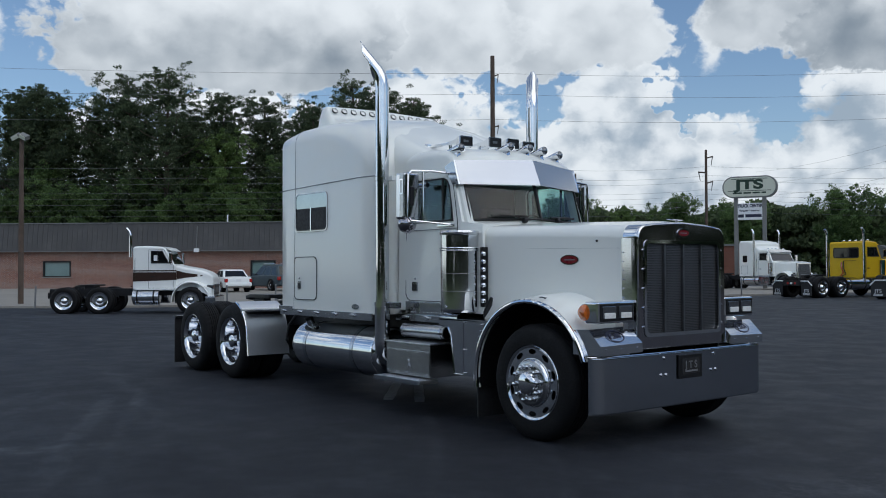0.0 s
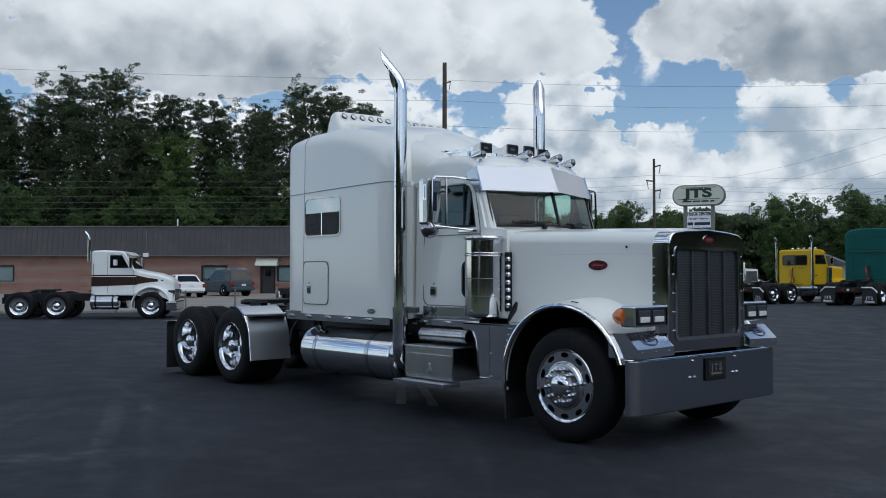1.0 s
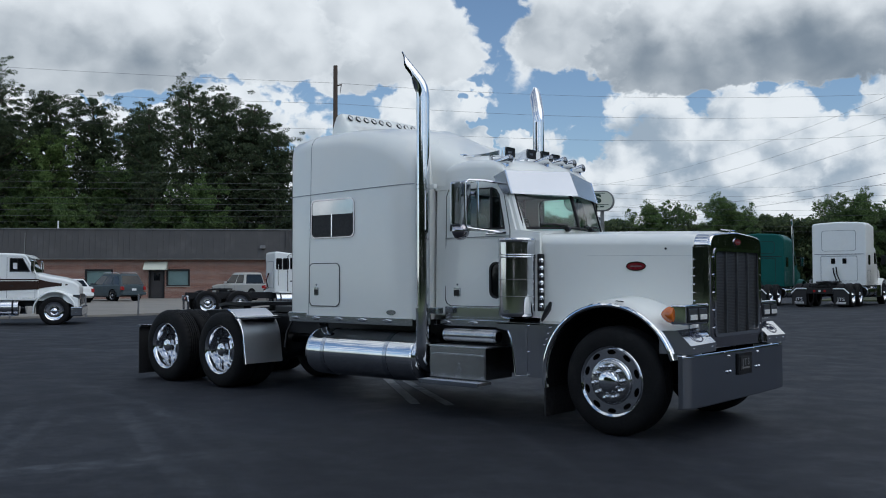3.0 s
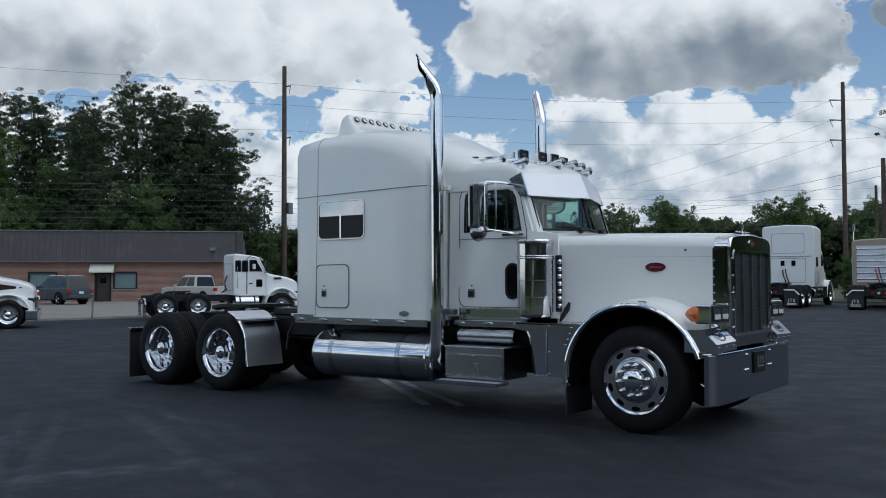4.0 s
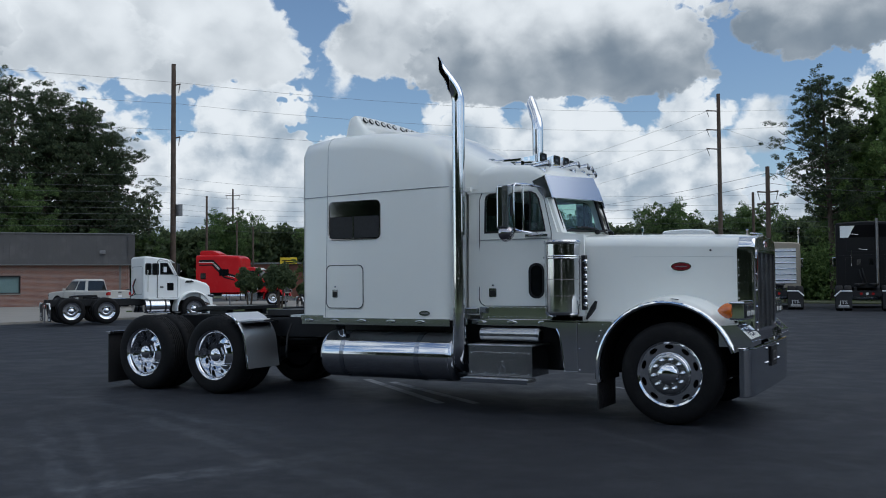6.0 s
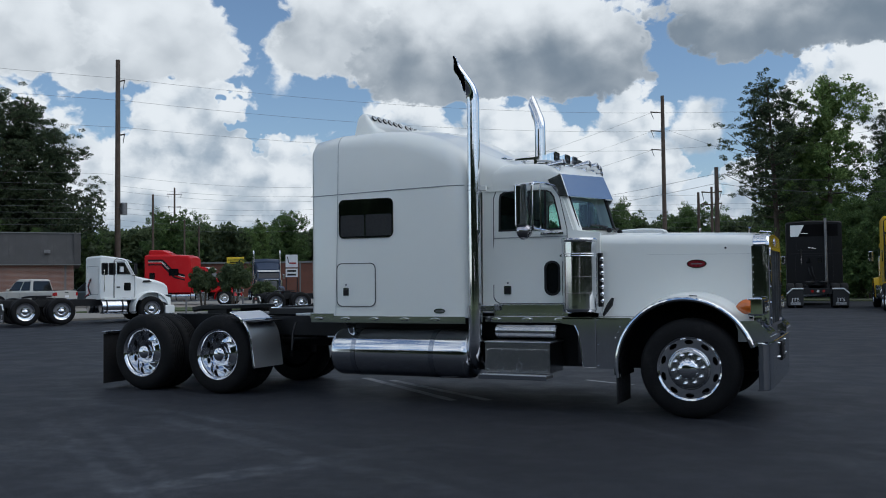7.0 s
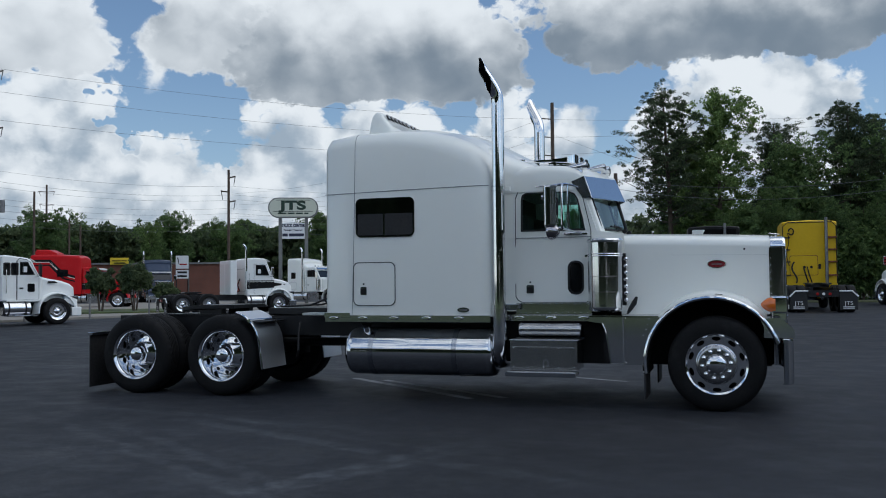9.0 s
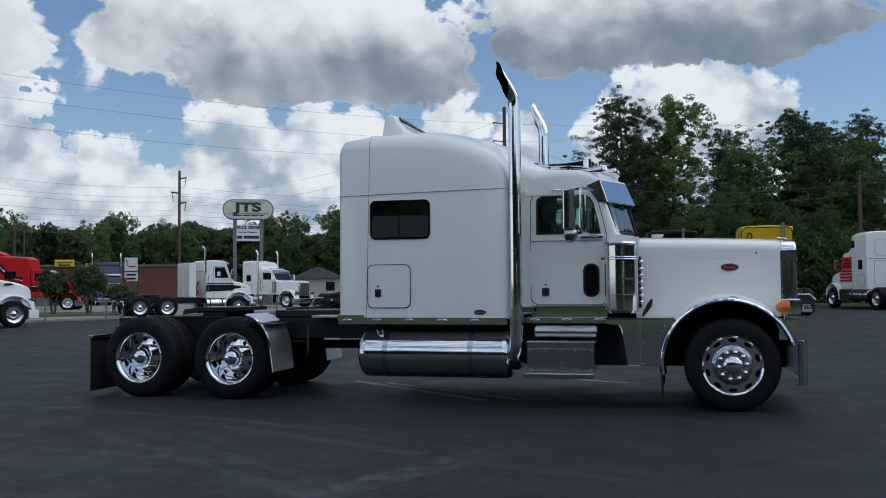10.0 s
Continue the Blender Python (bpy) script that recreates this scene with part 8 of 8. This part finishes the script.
            part("stripe", loft([[(hx, s * hw, 1.34 + 0.06 * k), (hx, s * hw, 1.68 - 0.09 * k), (hx, s * (hw - 0.03), 1.68 - 0.09 * k), (hx, s * (hw - 0.03), 1.34 + 0.06 * k)] for k, (hx, hw) in enumerate(hs)]), stripe, t)
    for k in range(stacks):
        s = -1 if k == 0 else 1
        sx = cab_back - 0.06
        sy = s * (1.10 if not sleeper else 1.18)
        if stack_y is not None:
            sx, sy = wall - 0.16, stack_y
        tip = top + 0.75 - 0.6 * (stack_y is not None) if sleeper else (3.45 if long_nose else roof + 0.70)
        part("exhaust_pipe", tube([(sx, sy, 0.75 if long_nose or sleeper else 2.2), (sx, sy, tip - 0.3), (sx - 0.05 * (stack_y is None), sy, tip - 0.13), (sx - 0.16 * (stack_y is None), sy, tip)], 0.065 if long_nose or sleeper else 0.058, 12), CHROME if stack_y is None else PIPE_GREY, t, "chrome exhaust stack", 60)
    if long_nose:
        for s in (-1, 1):
            part("air_cleaner", tube([(hood_back - 0.15, s * 1.05, 1.1), (hood_back - 0.15, s * 1.05, 1.85)], 0.17, 16), STAINLESS, t, "polished air cleaner")
    if lamps:
        for y in (-0.7, -0.35, 0, 0.35, 0.7):
            part("roof_lamp", lathe([(0.0, 0.05), (0.05, 0.03), (0.055, 0.0), (0.03, -0.1), (0, -0.12)], 10, (0, 0, 0)), CHROME, t).matrix_basis = pose(cab_back + 0.75, y, roof + 0.07, 0, 0, 90)
    # hoses at the back of the cab
    part("air_hose", tube([(wall - 0.03, 0.25, 1.75), (wall - 0.12, 0.2, 1.5), (wall - 0.10, 0.1, 1.2), (wall - 0.25, 0.15, 1.05)], 0.03, 6), RED_LENS if rear != "ribbed" else BLACK, t)
    part("air_hose", tube([(wall - 0.03, 0.12, 1.8), (wall - 0.15, 0.05, 1.45), (wall - 0.08, -0.05, 1.15), (wall - 0.3, 0.0, 1.05)], 0.025, 6), BLACK, t)
    return t


def spot(x, y, yaw):
    return pose(x, y, ground_z(x, y) - 0.01, 0, 0, yaw)


def from_wall(x, y, yaw, back):
    """The pose of a truck whose back wall stands at x, y, that far behind its front axle."""
    a = radians(yaw)
    return spot(x + back * math.cos(a), y + back * math.sin(a), yaw)


parked_truck(spot(-28.9, 8.0, 57), WHITE_OLD, "white day-cab tractor with dark brown side stripes", 3.42, "slope", 0.0, 2.62, "plain", 1, STRIPE_BROWN, False, cab_long=1.66, sill=0.70, group="day-cab trucks")
parked_truck(spot(-26.3, 18.6, 62), WHITE_OLD, "plain white extended-cab tractor with black roof trim", 3.55, "slope", 0.06, 2.62, "low", 0, None, True, None, group="day-cab trucks")
parked_truck(spot(-23.3, 31.9, 47), WHITE_OLD, "white day-cab tractor with black side stripe", 3.65, "slope", 0.0, 2.85, "plain", 1, BLACK_GLOSS, True, cowl=-0.22, rack=True, sill=0.48, group="day-cab trucks")
parked_truck(spot(-26.8, 48.5, -12), WHITE, "white long-nose sleeper tractor below the pylon sign", 5.8, "long", 1.4, 2.72, "plain", 2, None, True, lamps=True, top=3.35)
parked_truck(spot(-17.3, 40.3, 79), YELLOW, "yellow long-nose day-cab tractor with bare chassis", 4.2, "long", 0.0, 2.78, "window", 2, None, True, lamps=True)
parked_truck(spot(-13.0, 39.0, 95), TEAL, "dark teal high-roof sleeper tractor seen from behind", 4.7, "slope", 1.75, 2.75, "plain", 1, None, True, soft=0.34, top=3.48)
parked_truck(from_wall(-9.0, 35.55, 93, 3.7), WHITE_OLD, "white high-roof sleeper tractor with moulded back panel", 4.9, "slope", 1.7, 2.75, "ribbed", 0, None, True, None)
parked_truck(from_wall(-4.7, 34.6, 99, 4.2), TAN, "tan long-nose sleeper tractor with stainless back panels", 5.6, "long", 1.8, 2.7, "stainless", 2, None, True)
parked_truck(from_wall(-0.7, 33.7, 95, 4.2), BLACK_GLOSS, "glossy black sleeper tractor with tall stacks", 5.6, "slope", 1.8, 2.7, "ribbed", 1, None, True, stack_y=-0.5, soft=0.10)
parked_truck(from_wall(3.15, 28.7, 94, 3.8), YELLOW, "yellow high-roof sleeper tractor with hoses on its back", 4.9, "slope", 1.8, 2.7, "ribbed", 1, None, True, half=1.06, top=3.66, stack_y=-0.62, soft=0.07)
parked_truck(spot(8.2, 38.3, 107), WHITE_OLD, "white sleeper tractor with red chevron stripes", 4.3, "slope", 1.5, 2.75, "plain", 0, None, True, chevrons=True, top=3.66)
parked_truck(spot(-40.2, 41.8, 23), RED, "bright red tractor with a very long sleeper", 6.6, "long", 3.3, 2.75, "plain", 0, BLACK_GLOSS, False, top=3.62)
parked_truck(spot(-46.6, 55.6, -47), NAVY, "dark blue long-nose tractor beyond the grass island", 5.5, "long", 1.2, 2.75, "plain", 2, None, False)


# ---- cars by the brick building ----
CAR_SHAPES = {
    # body stations (x from the middle as a share of the half length, inset of the side, height of the shoulder) and the glasshouse: rear foot, rear top, front top, front foot
    "sedan": (((-1.0, 0.20, 0.78), (-0.985, 0.07, 0.93), (-0.90, 0.02, 0.99), (-0.6, 0.0, 1.0), (0.0, 0.0, 0.97), (0.40, 0.01, 0.95), (0.80, 0.06, 0.84), (0.95, 0.14, 0.74), (1.0, 0.28, 0.60)), (-1.78, -1.02, 0.12, 1.02), 0.94),
    "suv": (((-1.0, 0.30, 0.92), (-0.985, 0.17, 1.05), (-0.92, 0.06, 1.09), (-0.80, 0.01, 1.10), (-0.5, 0.0, 1.09), (0.0, 0.0, 1.06), (0.42, 0.01, 1.04), (0.80, 0.05, 0.96), (0.94, 0.12, 0.84), (1.0, 0.26, 0.66)), (-2.38, -1.95, 0.10, 1.15), 1.04),
    "pickup": (((-1.0, 0.05, 1.08), (-0.985, 0.02, 1.12), (-0.5, 0.0, 1.12), (0.0, 0.0, 1.12), (0.42, 0.0, 1.12), (0.80, 0.03, 1.06), (0.95, 0.08, 0.98), (1.0, 0.20, 0.80)), (-0.80, -0.66, 0.62, 1.32), 1.10),
}


def car(m, body, label, category, length=4.8, width=1.82, height=1.48, style="sedan"):
    c = thing(category.replace(" ", "_"), m, label, category, "cars by the building")
    half, w, h = length / 2, width / 2, height
    stations, (xa, xb, xc, xd), belt = CAR_SHAPES[style]
    rows = [section(x * half, w - d, 0.30 + (0.10 if abs(x) > 0.9 else 0.0), z, 0.10, 0.03, 4, 0.05) for x, d, z in stations]
    shell = part("car_body", loft(rows), body, c, "", 40)

    def house(f):
        """Rear and front ends and half width of the glasshouse at a share f of its height."""
        return lerp(xa, xb, f), lerp(xd, xc, f), lerp(w - 0.06, w - 0.24, f), lerp(belt - 0.02, h - 0.03, f)
    rings = []
    for f, inset in ((-0.15, 0.0), (0.0, 0.0), (0.5, 0.0), (0.92, 0.0), (1.0, 0.03), (1.05, 0.10)):
        x0, x1, hw, z = house(f)
        rings.append([(u, v, z) for u, v in rounded(x0 + inset, x1 - inset, -hw + inset, hw - inset, 0.10, 3)])
    part("cabin", loft(rings), body, c, "", 40)
    posts = {"sedan": (0.06, 0.48, 0.96), "suv": (0.05, 0.32, 0.62, 0.97), "pickup": (0.05, 0.47, 0.96)}[style]
    for s in (-1, 1):
        for p0, p1 in zip(posts, posts[1:]):
            loop = []
            for q, f in ((p0 + 0.02, 0.10), (p1 - 0.02, 0.10), (p1 - 0.02, 0.86), (p0 + 0.02, 0.86)):
                x0, x1, hw, z = house(f)
                loop.append((lerp(x0, x1, q), s * (hw + 0.006), z))
            bm = bmesh.new()
            bm.faces.new([bm.verts.new(v) for v in loop])
            bmesh.ops.solidify(bm, geom=bm.faces[:], thickness=0.015)
            part("side_window", bm, DARK_GLASS, c)
            x = lerp(xa, xd, p1) - 0.05
            part("door_seam", box(x - 0.006, x + 0.006, s * w - 0.004, s * w + 0.004, 0.42, belt - 0.08), GASKET, shell)
            part("door_handle", box(x - 0.95 * (p1 - p0) - 0.35, x - 0.95 * (p1 - p0) - 0.18, s * w - 0.012, s * w + 0.016, belt - 0.16, belt - 0.13, 0.006), body, shell)
        part("rocker_trim", box(-half * 0.62, half * 0.55, s * (w - 0.03) - 0.02, s * (w - 0.03) + 0.02, 0.27, 0.36, 0.008), BLACK, c)
        for wx in (-length * 0.29, length * 0.31):
            big = 0.72 if style != "sedan" else 0.62
            mm = pose(wx, s * (w + 0.015), 0.53 * big, 0, 0, 0 if s < 0 else 180) @ Matrix.Scale(big, 4)
            wh = mesh_part("wheel", WHEELS["plain_disc"], c, mm, "alloy wheel")
            mesh_part("tyre", WHEELS["plain_tyre"], wh)
            part("wheel_arch", tube([(wx, s * (w - 0.25), 0.55 * big), (wx, s * (w + 0.006), 0.55 * big)], 0.60 * big, 28), MATTE_BLACK, c)
            part("arch_lip", tube([(wx + 0.61 * big * math.cos(a), s * (w + 0.006), 0.55 * big + 0.61 * big * math.sin(a)) for a in (math.pi * k / 14 for k in range(15))], 0.014, 6), body, c)
        part("tail_lamp", box(-half - 0.012, -half + 0.22, s * (w - 0.12) - 0.10, s * (w - 0.12) + 0.10, belt - 0.30, belt - 0.06, 0.03), RED_LENS, c, "red tail lamp")
        part("headlamp", box(half - 0.30, half - 0.06, s * (w - 0.24) - 0.16, s * (w - 0.24) + 0.16, belt - 0.32, belt - 0.18, 0.03), LENS, c)
        part("door_mirror", box(xd - 0.32, xd - 0.18, s * (w + 0.05) - 0.09, s * (w + 0.05) + 0.09, belt + 0.02, belt + 0.17, 0.03), body, c)
        if style == "suv":
            part("roof_rail", tube([(-1.85, s * (w - 0.27), h - 0.02), (-1.6, s * (w - 0.27), h + 0.06), (-0.1, s * (w - 0.27), h + 0.06), (0.1, s * (w - 0.27), h - 0.02)], 0.022, 6), CHROME, c)
    for name, front in (("windscreen", True), ("rear_window", False)):
        loop = []
        for side, f in ((-1, 0.10), (1, 0.10), (1, 0.88), (-1, 0.88)):
            x0, x1, hw, z = house(f)
            loop.append(((x1 + 0.006) if front else (x0 - 0.006), side * (hw - 0.12), z))
        bm = bmesh.new()
        bm.faces.new([bm.verts.new(v) for v in loop])
        bmesh.ops.solidify(bm, geom=bm.faces[:], thickness=0.015)
        part(name, bm, DARK_GLASS, c)
    part("rear_bumper", box(-half - 0.06, -half + 0.16, -w + 0.05, w - 0.05, 0.40, 0.62, 0.05), body if style != "pickup" else CHROME, c)
    part("front_bumper", box(half - 0.22, half + 0.03, -w + 0.14, w - 0.14, 0.34, 0.56, 0.05), body, c)
    part("number_plate", box(-half - 0.03, -half - 0.008, -0.16, 0.16, 0.70, 0.84), SIGN_WHITE, c)
    if style == "pickup":
        part("cargo_bed", box(-half + 0.08, -0.92, -w + 0.10, w - 0.10, 1.125, 1.155), BLACK, c, "dark open cargo bed")
        part("tailgate_handle", box(-half - 0.02, -half + 0.01, -0.14, 0.14, 0.98, 1.04, 0.01), BLACK, c)
    return c


def on_apron(x, y, yaw):
    return pose(x, y, ground_z(x, y) + 0.05, 0, 0, yaw)


car(on_apron(-50.8, 19.8, 168), WHITE_OLD, "white four-door sedan parked by the brick building", "sedan")
car(on_apron(-52.3, 23.7, 182), SLATE, "slate blue sport utility car with roof rails", "suv", 5.0, 1.86, 1.80, "suv")
car(on_apron(-47.4, 31.1, 184), SILVER, "silver crew-cab pickup truck", "pickup", 5.5, 2.0, 1.88, "pickup")
car(on_apron(-45.5, 34.5, 170), SLATE, "dark sport utility car beside the building", "suv", 4.8, 1.9, 1.75, "suv")
car(pose(-23.0, 53.0, ground_z(-23, 53) + 0.02, 0, 0, 200), MAROON, "maroon pickup beyond the parked trucks", "pickup", 5.5, 1.95, 1.85, "pickup")
